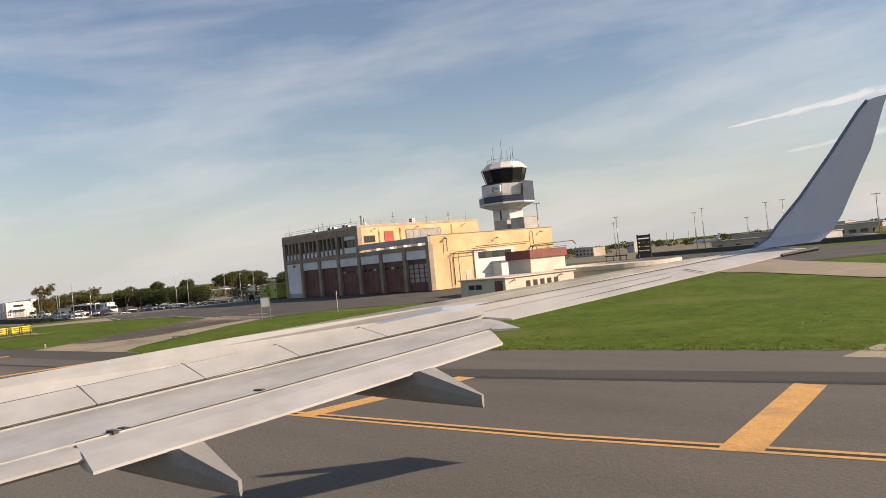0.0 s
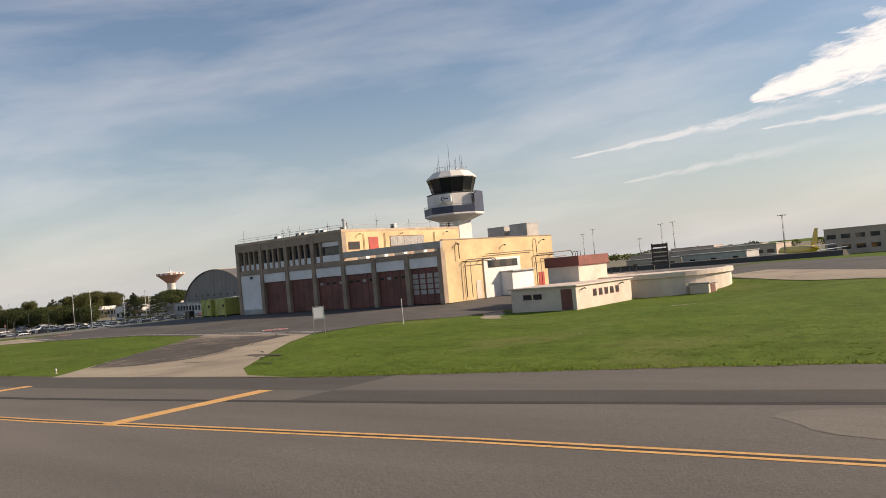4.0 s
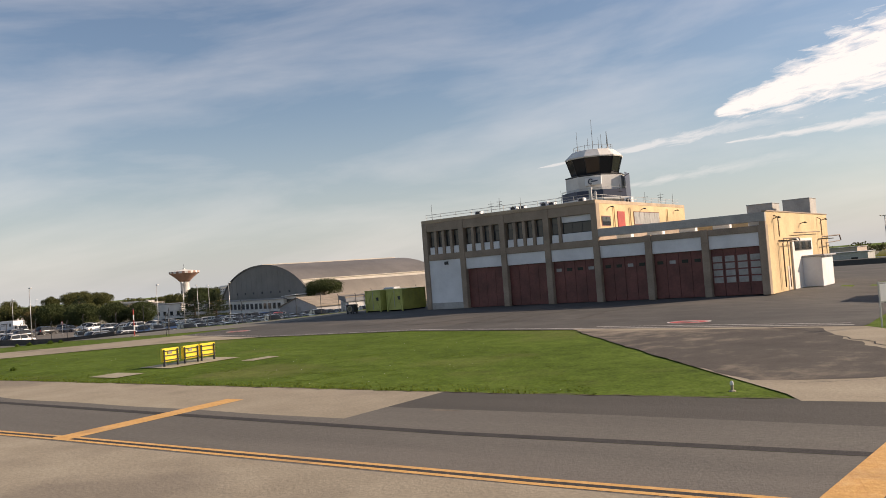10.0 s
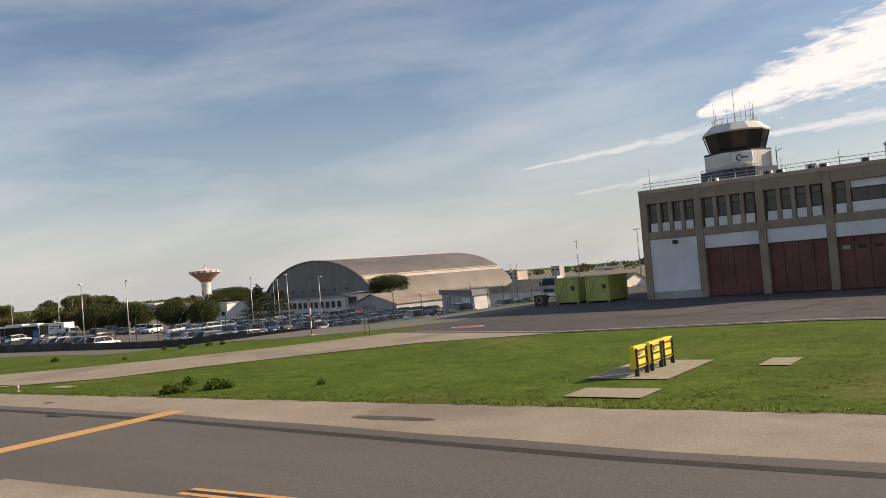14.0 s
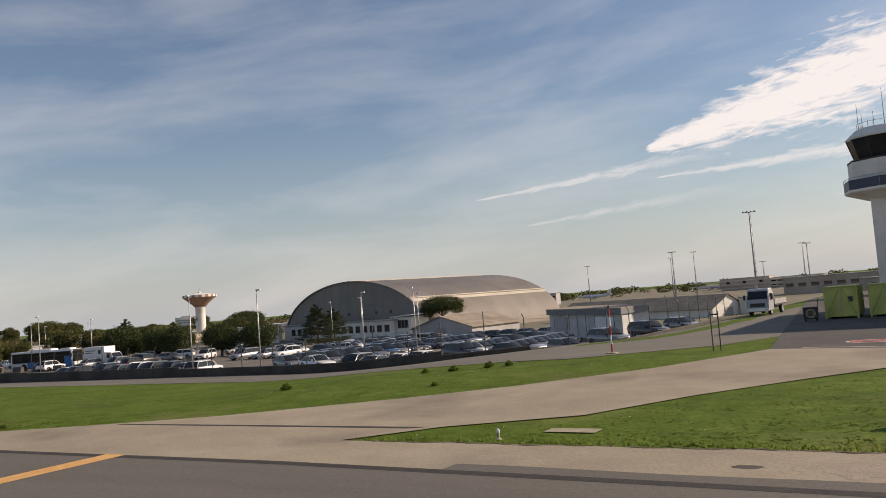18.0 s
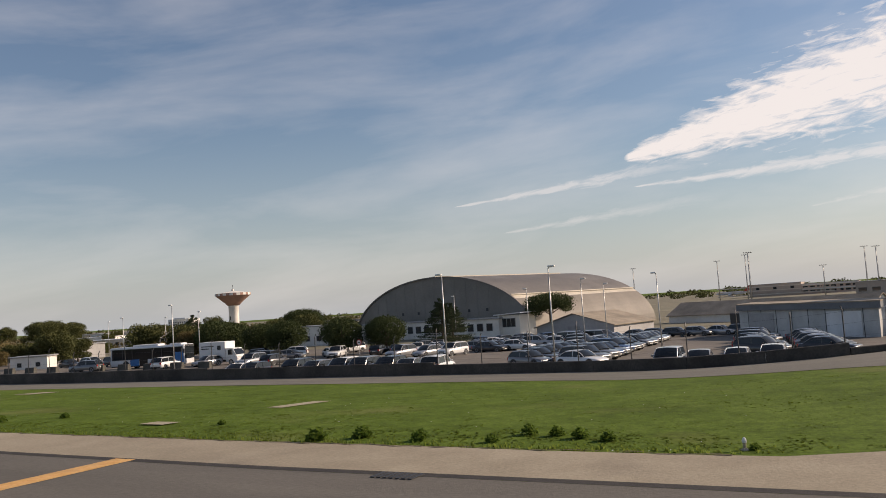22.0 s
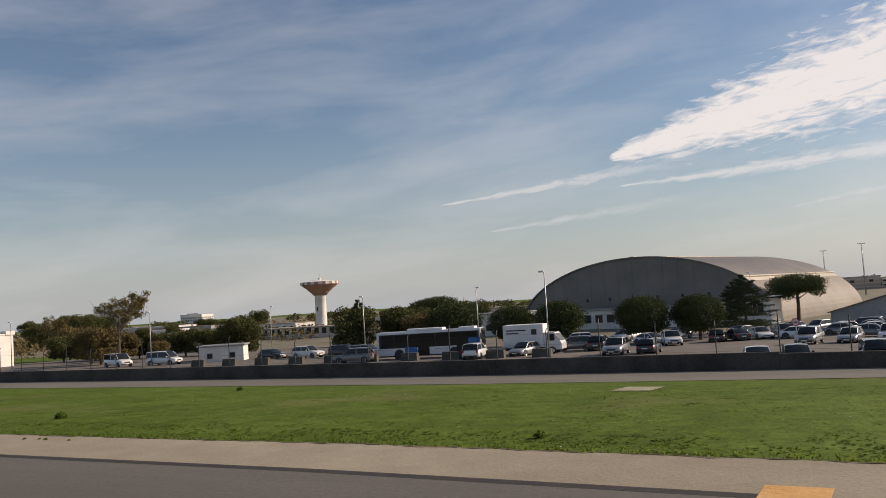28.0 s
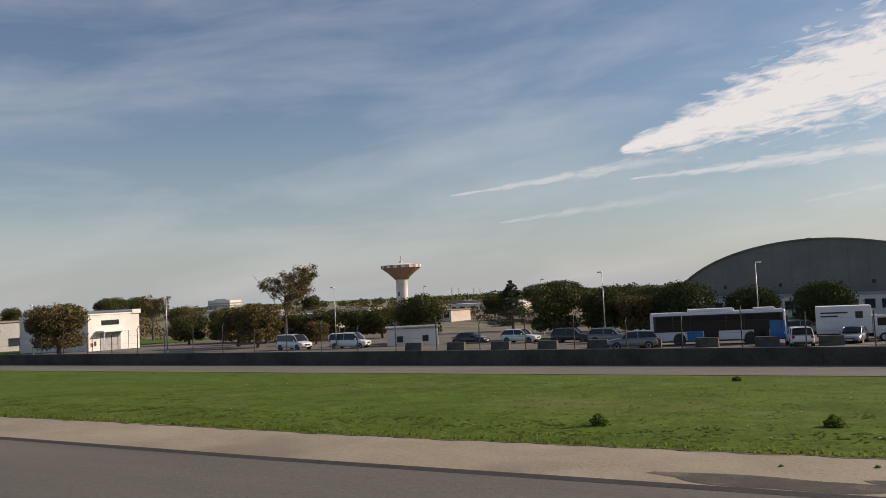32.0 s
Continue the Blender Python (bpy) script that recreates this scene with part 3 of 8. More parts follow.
CONN_L = [(89.4, 21.6), (88.8, 22.6), (83.4, 29.0), (78.5, 35.0), (73.9, 40.7), (71.5, 43.5)]
CONN_R = [(106.5, 23.2), (103.8, 23.3), (101.0, 25.2), (96.1, 30.7), (91.5, 36.0), (87.6, 41.5)]
conn = thing("connecting_taxiway", "pale worn concrete branch with dark tyre-marked patches", "taxiway", kind="structure")
part("concrete_surface", strip(CONN_L, CONN_R, 0.002, 6, 8), concrete_warm, conn)


def curve(pts, n, wob=0.0):
    """A smooth line through points, with a slightly ragged edge."""
    out = []
    for i in range(len(pts) - 1):
        p = [Vector(pts[max(0, min(len(pts) - 1, k))]) for k in (i - 1, i, i + 1, i + 2)]
        for j in range(n):
            t = j / n
            q = 0.5 * ((2 * p[1]) + (p[2] - p[0]) * t + (2 * p[0] - 5 * p[1] + 4 * p[2] - p[3]) * t * t + (3 * p[1] - p[0] - 3 * p[2] + p[3]) * t ** 3)
            k = wob * noise.noise(Vector((q.x * 0.9, q.y * 0.9, 3.0)))
            out.append((q.x + k, q.y + 0.6 * k))
    return out + [tuple(pts[-1])]


part("dark_patch", strip(curve([(87.2, 24.8), (84.7, 27.5), (82.9, 29.6), (78.2, 35.2), (74.3, 39.9), (72.6, 42.0)], 8, 0.15), curve([(87.8, 24.9), (90.6, 25.8), (91.6, 28.4), (90.4, 31.4), (88.0, 35.5), (85.6, 41.2)], 8, 0.3), 0.008, 1, 6), stain_mat, conn, "dark oil-stained patch with a rounded edge")
crack = curve([(82.6, 42.2), (85.4, 39.6), (88.8, 34.8), (91.2, 30.6), (92.3, 28.0), (91.4, 25.9), (88.6, 24.4)], 8, 0.25)
part("crack", strip(crack, [(x + 0.06, y + 0.05) for x, y in crack], 0.011, 1, 1), seam_mat, conn, "dark open crack round the patch")
for x0, y0, x1, y1 in ((95.6, 29.6, 98.4, 28.4), (99.6, 27.0, 101.2, 26.7), (93.2, 31.8, 95.2, 31.0)):
    line = curve([(x0, y0), ((x0 + x1) / 2, (y0 + y1) / 2 + 0.2), (x1, y1)], 8, 0.3)
    part("crack", strip(line, [(x + 0.03, y + 0.09) for x, y in line], 0.011, 1, 1), seam_mat, conn, "dark repaired crack")
LINK_LOW = [(22.5, 19.9), (24.6, 22.5), (28.2, 24.9), (30.4, 29.2), (33.2, 33.3), (37.5, 39.0), (44.5, 42.6)]
LINK_UP = [(4.0, 19.15), (8.6, 21.4), (13.2, 24.1), (18.5, 28.6), (22.0, 32.4), (26.0, 38.4), (29.5, 46.5)]
link = thing("curving_link_road", "pale concrete link curving up to the station apron", "road", kind="structure")
part("concrete_surface", strip(LINK_LOW, LINK_UP, 0.002, 6, 8), concrete_warm, link)
part("sealed_joint", strip([(10.0, 21.75), (17.0, 21.95), (23.6, 22.1)], [(10.2, 21.95), (17.0, 22.2), (24.2, 22.4)], 0.006, 6, 1), seam_mat, link, "dark bitumen joint")
apron = thing("station_apron", "dark patched asphalt apron before the fire station", "apron", kind="structure")
part("asphalt_surface", strip([(29.5, 46.0), (44.5, 42.8), (58, 45.2), (72.5, 42.9), (87.4, 41.6), (87.5, 42.6)], [(14, 170), (30, 170), (50, 170), (66, 170), (80, 170), (84.5, 130)], 0.001, 6, 26), apron_mat, apron)
part("worn_path", strip(curve([(84.6, 66.0), (88.4, 61.6), (91.6, 56.6), (96.0, 53.0), (100.4, 50.4)], 5, 0.3), curve([(84.8, 69.0), (89.2, 63.6), (92.4, 58.4), (96.4, 54.4), (100.8, 51.4)], 5, 0.3), 0.0, 1, 2), concrete_warm, apron, "worn pale path to the pump house")
part("rear_apron", strip([(84.2, 92), (96, 96), (110, 84)], [(85, 150), (104, 140), (130, 110)], 0.0, 6, 10), apron_mat, apron)
part("white_line", strip([(31.0, 46.6), (44.5, 43.4), (58, 45.9), (72.5, 43.6), (86.9, 42.3)], [(31.0, 46.75), (44.5, 43.55), (58, 46.05), (72.5, 43.75), (86.9, 42.45)], 0.009, 8, 1), white_line, apron, "thin white edge line")
part("white_line", strip([(72.5, 44.6), (86.6, 43.2)], [(72.5, 44.75), (86.6, 43.35)], 0.009, 8, 1), white_line, apron, "thin white edge line")


# uneven darker strips across the apron before the station
for pts, wide in (([(52.6, 48.6), (54.6, 54.0), (55.6, 60.0), (57.0, 68.0)], 1.3), ([(58.4, 49.2), (58.2, 54.5), (57.4, 60.0), (59.2, 69.0)], 1.1), ([(62.0, 50.0), (61.0, 56.5), (62.6, 64.0), (64.6, 71.5)], 0.9), ([(47.0, 50.5), (49.8, 57.0), (50.6, 66.0)], 0.8), ([(67.5, 52.0), (66.5, 60.0), (69.4, 71.0)], 0.8), ([(44.0, 52.0), (56.0, 51.0), (68.0, 51.6)], 0.5)):
    edge_ = curve(pts, 7, 0.5)
    part("dark_streak", strip(edge_, [(x + wide * (0.6 + 0.5 * noise.noise(Vector((x, y, 2.0)))), y + 0.25 * wide) for x, y in edge_], 0.010, 1, 2), asphalt_dark, apron, "dark uneven streak on the apron")


def oval(cx, cy, r0, r1, lift):
    n = 28
    return Shape().loft([[(cx + r * 1.35 * math.cos(t), cy + r * math.sin(t), level(cx, cy) + lift) for t in (2 * math.pi * j / n for j in range(n))] for r in (r0, r1)], cap=False)


for cx, cy in ((77.5, 46.4), (34.0, 49.3)):
    part("white_ring", oval(cx, cy, 0.95, 0.84, 0.014), white_line, apron, "worn white painted ring")
    part("red_ring", oval(cx, cy, 0.84, 0.45, 0.012), red_line, apron, "worn red painted ring")
    part("ring_bar", strip([(cx - 0.6, cy - 0.07), (cx + 0.6, cy - 0.07)], [(cx - 0.6, cy + 0.07), (cx + 0.6, cy + 0.07)], 0.016, 2, 1), white_line, apron)

road = thing("perimeter_road", "narrow grey perimeter road between the grass and a low wall", "road", kind="structure")
ROAD_LO = [(-420, 43.5), (-100, 43.8), (-65, 44.2), (-42, 46.2), (-12, 47.0), (4, 45.4), (12, 44.0), (19, 44.6), (26, 50.5), (30, 60.0), (30, 96.0)]
ROAD_HI = [(-420, 51.2), (-100, 51.2), (-70, 51.3), (-48, 52.5), (-25, 53.7), (-6, 54.1), (4, 55.3), (9.6, 59.2), (13.5, 67.0), (15.0, 80.0), (15.4, 110.0)]
part("asphalt_surface", strip(ROAD_LO, ROAD_HI, -0.01, 10, 4), road_mat, road)
park = thing("car_park", "pale gravel and asphalt car park behind the low wall", "car park", kind="structure")
part("gravel_surface", strip([(-190, 51.8), (-120, 51.8), (-70, 51.9), (-48, 53.1), (-25, 54.3), (-6, 54.8), (3.2, 56.0), (9.0, 60.0)], [(x, y) for x, y in ((-190, 126), (-120, 126), (-90, 127), (-60, 128), (-30, 132), (-12, 138), (4, 138), (14, 138))], 0.03, 10, 37), park_mat, park)
far_road = thing("service_road", "pale service road crossing the far grass", "road", kind="structure")
part("concrete_surface", strip([(96, 98), (112.5, 80), (134, 61), (190, 30.5)], [(98, 112), (114, 92), (134, 72), (190, 44)], 0.012, 8, 5), concrete_warm, far_road)
SLABS = ((59.2, 28.9, 60.2, 30.8), (-53.6, 38.2, -51.7, 40.8), (-18.9, 29.0, -17.9, 32.6), (145.9, 28.6, 149.0, 31.2), (105.8, 62.2, 108.2, 63.4), (-18.9, 21.9, -17.5, 22.8), (28.2, 22.0, 29.7, 22.6))
for a, b_, c, d in SLABS:
    solo("ground_slab", strip([(a, b_), (c, b_)], [(a, d), (c, d)], 0.003, 3, 3), slab_mat, "pale flush concrete slab set in the grass", "slab", "slabs in the grass", "structure")
solo("sign_slab", strip([(54.5, 25.8), (57.3, 25.8)], [(54.5, 30.4), (57.3, 30.4)], 0.003, 3, 4), slab_mat, "pale concrete pad under the yellow signs", "slab", kind="structure")
solo("ground_slab", strip([(55.4, 22.4), (57.8, 22.4)], [(55.4, 24.0), (57.8, 24.0)], 0.003, 3, 3), slab_mat, "sandy slab at the taxiway edge", "slab", "slabs in the grass", "structure")
solo("town_ground", strip([(x, 126.5) for x in (-260, -120, 0, 12)], [(-2200, 1400), (-700, 1500), (-60, 1500), (30, 1400)], 0.0, 12, 30), dusty, "dusty open ground behind the car park", "ground", kind="structure")
solo("town_ground", strip([(-1200, 56), (-700, 56), (-189, 53)], [(-2200, 1390), (-1200, 700), (-261, 126)], 0.0, 12, 20), dusty, "dusty open ground beyond the white workshop", "ground", kind="structure")

BLOTS = ((36.3, 18.65, 0.55, 0.7, worn_mat, "pale worn patch"), (34.3, 18.6, 0.3, 0.16, stain_mat, "dark oil mark"), (-73.6, 16.35, 2.2, 0.5, stain_mat, "dark smeared tyre marks"), (-70.4, 16.9, 1.6, 0.3, stain_mat, "dark smeared tyre marks"),
         (80.7, 18.4, 0.5, 0.1, stain_mat, "dark oil mark"), (131.5, 19.2, 3.6, 1.5, pale_asphalt, "paler worn asphalt"), 
         (96.5, 30.0, 1.6, 0.3, stain_mat, "dark hairline repair"), (94.0, 27.2, 1.0, 0.2, stain_mat, "dark hairline repair"), (52.0, 18.5, 1.4, 0.3, stain_mat, "faint oil smear"))


def blot(cx, cy, rx, ry, seed, lift=0.010):
    """A ragged flat patch on the paving."""
    n = 28
    vs = [(cx, cy, level(cx, cy) + lift)]
    for j in range(n):
        t = 2 * math.pi * j / n
        k = 1 + 0.35 * noise.noise(Vector((math.cos(t) * 1.6 + seed, math.sin(t) * 1.6, seed * 0.7)))
        x, y = cx + rx * k * math.cos(t), cy + ry * k * math.sin(t)
        vs.append((x, y, level(x, y) + lift))
    return Shape().add(vs, [(0, 1 + j, 1 + (j + 1) % n) for j in range(n)])


for i, (x, y, rx, ry, m, lab) in enumerate(BLOTS):
    part("surface_patch", blot(x, y, rx, ry, i + 1.0, 0.004 + 0.0003 * i), m, taxi, lab)
part("asphalt_patch", strip([(126.0, 20.9), (131.6, 21.6), (137.2, 22.6)], [(126.0, 22.4), (131.6, 23.2), (137.2, 24.2)], 0.003, 4, 2), asphalt_dark, taxi, "darker asphalt repair")

# ---- fire station ----
def fire_station():
    st = thing("fire_station", "ochre and brown fire station with tall red-brown bay doors", "building")
    X0, XM, X1, Y0, Y1 = 38.2, 59.4, 75.1, 72.6, 96.3
    H, HA = 9.9, 7.1
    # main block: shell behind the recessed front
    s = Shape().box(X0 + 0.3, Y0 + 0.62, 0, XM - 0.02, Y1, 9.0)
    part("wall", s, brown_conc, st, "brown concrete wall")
    s = box(X0, Y0 + 0.3, 9.0, XM, Y1 + 0.02, 9.55, b=0.03)
    part("eaves_band", s, ochre, st, "ochre band under the roof")
    part("roof_cornice", box(X0 - 0.12, Y0 - 0.08, 9.55, XM + 0.12, Y1 + 0.1, 9.92, b=0.04), ochre_pale, st, "pale brown roof cornice")
    part("roof_slab", box(X0 + 0.2, Y0 + 0.3, 9.9, XM - 0.2, Y1 - 0.2, 9.96), grey_box, st)
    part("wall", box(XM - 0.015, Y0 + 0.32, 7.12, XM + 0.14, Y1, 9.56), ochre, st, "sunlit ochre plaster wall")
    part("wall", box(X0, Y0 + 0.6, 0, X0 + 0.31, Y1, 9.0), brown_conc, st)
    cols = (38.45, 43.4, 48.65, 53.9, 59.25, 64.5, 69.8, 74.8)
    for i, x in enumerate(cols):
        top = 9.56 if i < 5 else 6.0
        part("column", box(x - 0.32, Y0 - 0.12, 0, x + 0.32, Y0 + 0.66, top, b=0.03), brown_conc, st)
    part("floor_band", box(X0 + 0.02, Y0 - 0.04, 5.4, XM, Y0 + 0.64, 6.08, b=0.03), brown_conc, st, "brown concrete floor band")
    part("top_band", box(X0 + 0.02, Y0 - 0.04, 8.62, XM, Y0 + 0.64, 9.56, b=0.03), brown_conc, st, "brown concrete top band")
    win = pane = None
    for bay in range(4):
        a, b = cols[bay] + 0.32, cols[bay + 1] - 0.32
        n = 4 if bay < 3 else 1
        w = (b - a) / 4
        for i in range(n):
            x = a + w * i
            if i:
                part("mullion", box(x - 0.16, Y0 - 0.02, 6.08, x + 0.16, Y0 + 0.63, 8.62, b=0.02), brown_conc, st)
            part("parapet_panel", box(x + 0.2, Y0 + 0.12, 6.08, x + w - 0.2, Y0 + 0.3, 6.86, b=0.015), white_panel, st, "white panel below a window")
            wf = part("window", box(x + 0.17, Y0 + 0.40, 6.86, x + w - 0.17, Y0 + 0.5, 8.62), dark_metal, st, "tall narrow dark window")
            part("pane", box(x + 0.25, Y0 + 0.375, 6.95, x + w - 0.25, Y0 + 0.4, 7.95), glass_dark, wf)
            part("pane", box(x + 0.25, Y0 + 0.375, 8.03, x + w - 0.25, Y0 + 0.4, 8.54), glass_warm, wf)
        if bay == 3:
            x = a + w
            part("mullion", box(x - 0.16, Y0 - 0.02, 6.08, x + 0.16, Y0 + 0.63, 8.62, b=0.02), brown_conc, st)
            part("parapet_panel", box(x + 0.2, Y0 + 0.1, 6.08, b, Y0 + 0.3, 6.9, b=0.015), white_panel, st, "white panel below a window")
            wf = part("window", box(x + 0.2, Y0 + 0.36, 6.9, b, Y0 + 0.5, 8.0), dark_metal, st, "wide dark office window")
            for k in range(3):
                q = (b - x - 0.3) / 3
                part("pane", box(x + 0.25 + q * k, Y0 + 0.335, 6.98, x + 0.2 + q * (k + 1), Y0 + 0.36, 7.92), glass_dark, wf)
            part("blind_box", box(x + 0.2, Y0 + 0.2, 8.0, b, Y0 + 0.5, 8.62, b=0.02), white_panel, st, "pale panel above the office window")
    # ground floor bays
    for bay in range(7):
        a, b = cols[bay] + 0.32, cols[bay + 1] - 0.32
        if bay == 0:
            part("white_wall_panel", box(a, Y0 + 0.05, 0.7, b, Y0 + 0.6, 5.4), white_panel, st, "blank white wall panel")
            part("plinth", box(a, Y0 - 0.02, 0, b, Y0 + 0.6, 0.7, b=0.02), grey_box, st)
            part("vent", box(a + 2.1, Y0 - 0.02, 4.85, a + 2.6, Y0 + 0.05, 5.2), dark_metal, st)
            continue
        part("overdoor_panel", box(a, Y0 + 0.08, 4.22, b, Y0 + 0.6, 5.4, b=0.02), white_panel, st, "white panel above the bay door")
        if bay >= 4:
            part("floor_band", box(a - 0.3, Y0 - 0.02, 5.4, b + 0.3, Y0 + 0.6, 5.95, b=0.02), brown_conc, st)
        w = (b - a) / 4
        for i in range(4):
            dl = part("bay_door", box(a + w * i + 0.015, Y0 + 0.36, 0.05, a + w * (i + 1) - 0.015, Y0 + 0.46, 4.2, b=0.015), red_door, st, "red-brown folding bay door leaf")
            if bay in (3, 4, 5):
                part("door_window", box(a + w * i + 0.3, Y0 + 0.335, 3.2, a + w * (i + 1) - 0.3, Y0 + 0.36, 3.5), pale_pane if (bay + i) % 3 == 0 else glass_dark, dl)
            elif bay == 6:
                for k in range(4):
                    part("door_window", box(a + w * i + 0.14, Y0 + 0.335, 1.2 + 0.62 * k, a + w * (i + 1) - 0.14, Y0 + 0.36, 1.7 + 0.62 * k), pale_pane, dl, "pale square door light")
            else:
                part("door_rail", box(a + w * i + 0.1, Y0 + 0.33, 2.0, a + w * (i + 1) - 0.1, Y0 + 0.36, 2.12), red_door, dl)
    # thin dark sheet painted in for the shade inside the bays
    part("dark_bay_sheet", box(cols[1], Y0 + 0.61, 0.0, cols[7], Y0 + 0.64, 5.9), dark_metal, st)
    # lower wing with beam, roof and east wall
    part("roof_beam", box(XM + 0.15, Y0 - 0.1, 6.28, X1 + 0.02, Y0 + 0.35, 7.06, b=0.03), grey_box, st, "long grey concrete roof beam")
    for i in range(5):
        x = XM + 1.6 + 3.1 * i
        part("roof_cowl", box(x, Y0 + 0.9, 5.97, x + 1.5, Y0 + 1.6, 6.5, b=0.05), white_panel, st, "white cowl on the wing roof")
    part("roof_slab", box(XM + 0.02, Y0 + 0.62, 5.7, X1 - 0.3, Y1 - 0.3, 5.96), grey_box, st)
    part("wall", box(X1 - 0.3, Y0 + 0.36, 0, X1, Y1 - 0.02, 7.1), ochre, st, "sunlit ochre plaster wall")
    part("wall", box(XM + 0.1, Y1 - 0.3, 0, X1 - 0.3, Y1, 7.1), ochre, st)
    part("wall_coping", box(X1 - 0.36, Y0 + 0.34, 7.1, X1 + 0.06, Y1 + 0.05, 7.22, b=0.02), brown_conc, st)
    part("door_column", box(X1 - 0.5, Y0 - 0.1, 0, X1 + 0.01, Y0 + 0.36, 6.28, b=0.02), brown_conc, st)
    # east wall: porch, window, doors, plinth
    part("porch", box(X1, 80.2, 0, X1 + 0.18, 88.0, 4.7, b=0.02), white_wall, st, "white porch panel on the ochre wall")
    wf = part("window", box(X1 + 0.18, 81.0, 3.55, X1 + 0.24, 87.3, 4.45), dark_metal, st, "long upper window")
    for k in range(5):
        part("pane", box(X1 + 0.24, 81.05 + 1.25 * k, 3.62, X1 + 0.26, 82.2 + 1.25 * k, 4.38), glass_warm if k % 2 else glass_dark, wf)
    part("porch_store", box(X1 + 0.18, 83.4, 0, X1 + 1.9, 88.2, 2.85, b=0.04), white_panel, st, "white lean-to store")
    part("store_roof", box(X1 + 0.16, 83.2, 2.85, X1 + 2.2, 88.5, 3.0, b=0.03), grey_metal, st)
    part("red_door", box(X1, 92.3, 0.05, X1 + 0.06, 93.6, 2.4), red_paint, st, "red steel door")
    part("grey_door", box(X1, 78.6, 0.05, X1 + 0.05, 79.6, 2.2), cream_wall, st)
    # upper east wall openings
    xe = XM + 0.14
    # wide upper window painted pale for the reflection on its glass
    for y0, y1, z0, z1, m in ((73.6, 75.6, 7.35, 8.35, glass_dark), (81.3, 88.2, 7.5, 8.9, pale_pane)):
        wf = part("window", box(xe, y0, z0, xe + 0.05, y1, z1), red_door, st, "office window in the upper wall")
        n = 2 if y1 - y0 < 3 else 5
        for k in range(n):
            q = (y1 - y0 - 0.1) / n
            part("pane", box(xe + 0.05, y0 + 0.08 + q * k, z0 + 0.08, xe + 0.07, y0 + 0.02 + q * (k + 1), z1 - 0.08), m, wf)
    part("red_door", box(xe, 77.3, 7.13, xe + 0.06, 79.0, 8.85), red_paint, st, "red roof-level door")
    for y in (76.4, 80.3, 90.5):
        s = Shape().tube([(xe + 0.12, y, 9.3), (xe + 0.12, y, 7.2)], 0.06, 6)
        part("downpipe", s, ochre, st)
    for y, z in ((75.4, 9.2), (83.4, 9.15), (93.0, 9.15)):
        s = Shape().tube([(xe, y, z), (xe + 0.45, y, z + 0.1)], 0.04, 5).box(xe + 0.35, y - 0.09, z - 0.02, xe + 0.55, y + 0.09, z + 0.1, b=0.02)
        part("flood_lamp", s, dark_metal, st)
    for y, z in ((75.2, 6.5), (84.5, 6.1), (93.5, 6.5)):
        s = Shape().tube([(X1, y, z), (X1 + 0.5, y, z + 0.15)], 0.04, 5).box(X1 + 0.4, y - 0.11, z, X1 + 0.62, y + 0.11, z + 0.13, b=0.02)
        part("flood_lamp", s, dark_metal, st)
    # pipes along the east wall
    xp = X1 + 0.35
    for path, r in (([(xp, 76.3, 0.4), (xp, 76.3, 4.2), (xp, 76.8, 4.7), (xp, 82.0, 4.75), (xp, 82.5, 4.5)], 0.08), ([(xp + 0.25, 77.0, 0.4), (xp + 0.25, 77.0, 4.4), (xp + 0.25, 80.6, 4.45)], 0.065), ([(xp, 80.5, 5.2), (xp, 91.0, 5.3)], 0.06), ([(xp, 91.4, 0.5), (xp, 91.4, 4.3), (xp, 91.9, 4.75), (xp, 100.4, 4.9), (xp, 101.0, 4.3)], 0.085), ([(xp + 0.3, 92.1, 0.5), (xp + 0.3, 92.1, 4.1), (xp + 0.3, 98.6, 4.25)], 0.065), ([(xp, 75.4, 4.9), (xp, 75.4, 6.6), (X1, 75.4, 6.8)], 0.07), ([(xp, 91.8, 4.9), (xp, 91.8, 6.6), (X1, 91.8, 6.8)], 0.07)):
        part("pipe", Shape().tube(path, r * 0.75, 8), black_pipe, st, "brown service pipe on wall brackets", smooth=True)
    for y in (76.3, 79.5, 91.4, 95.5):
        part("pipe_bracket", box(X1, y - 0.05, 4.5, xp + 0.4, y + 0.05, 4.58), dark_metal, st)
    return st


fire_station()


def roof_rail(name, pts, z, label):
    rl = thing(name, label, "railing")
    for (xa, ya), (xb, yb) in zip(pts, pts[1:]):
        n = max(1, round(math.hypot(xb - xa, yb - ya) / 2.0))
        for i in range(n):
            x, y = xa + (xb - xa) * i / n, ya + (yb - ya) * i / n
            part("post", Shape().tube([(x, y, z - 0.02), (x, y, z + 0.62)], 0.025, 5), galv, rl)
        for h in (0.32, 0.6):
            part("rail", Shape().tube([(xa, ya, z + h), (xb, yb, z + h)], 0.022, 5), galv, rl)
    return rl


roof_rail("roof_railing", [(38.5, 73.0), (59.1, 73.0), (59.1, 95.8)], 9.92, "thin galvanised railing along the station roof")


def antenna(x, y, z, h, arms, r=0.03):
    an = thing("roof_antenna", "thin roof antenna on a mast", "antenna", "antennas on the roof")
    part("mast", Shape().tube([(x, y, z - 0.03), (x, y, z + h)], r, 5, r * 0.5), dark_metal, an)
    for i in range(arms):
        zz = z + h * (0.55 + 0.2 * i)
        part("arm", Shape().tube([(x - 0.35, y, zz), (x + 0.35, y, zz)], 0.02, 4), dark_metal, an)
    return an


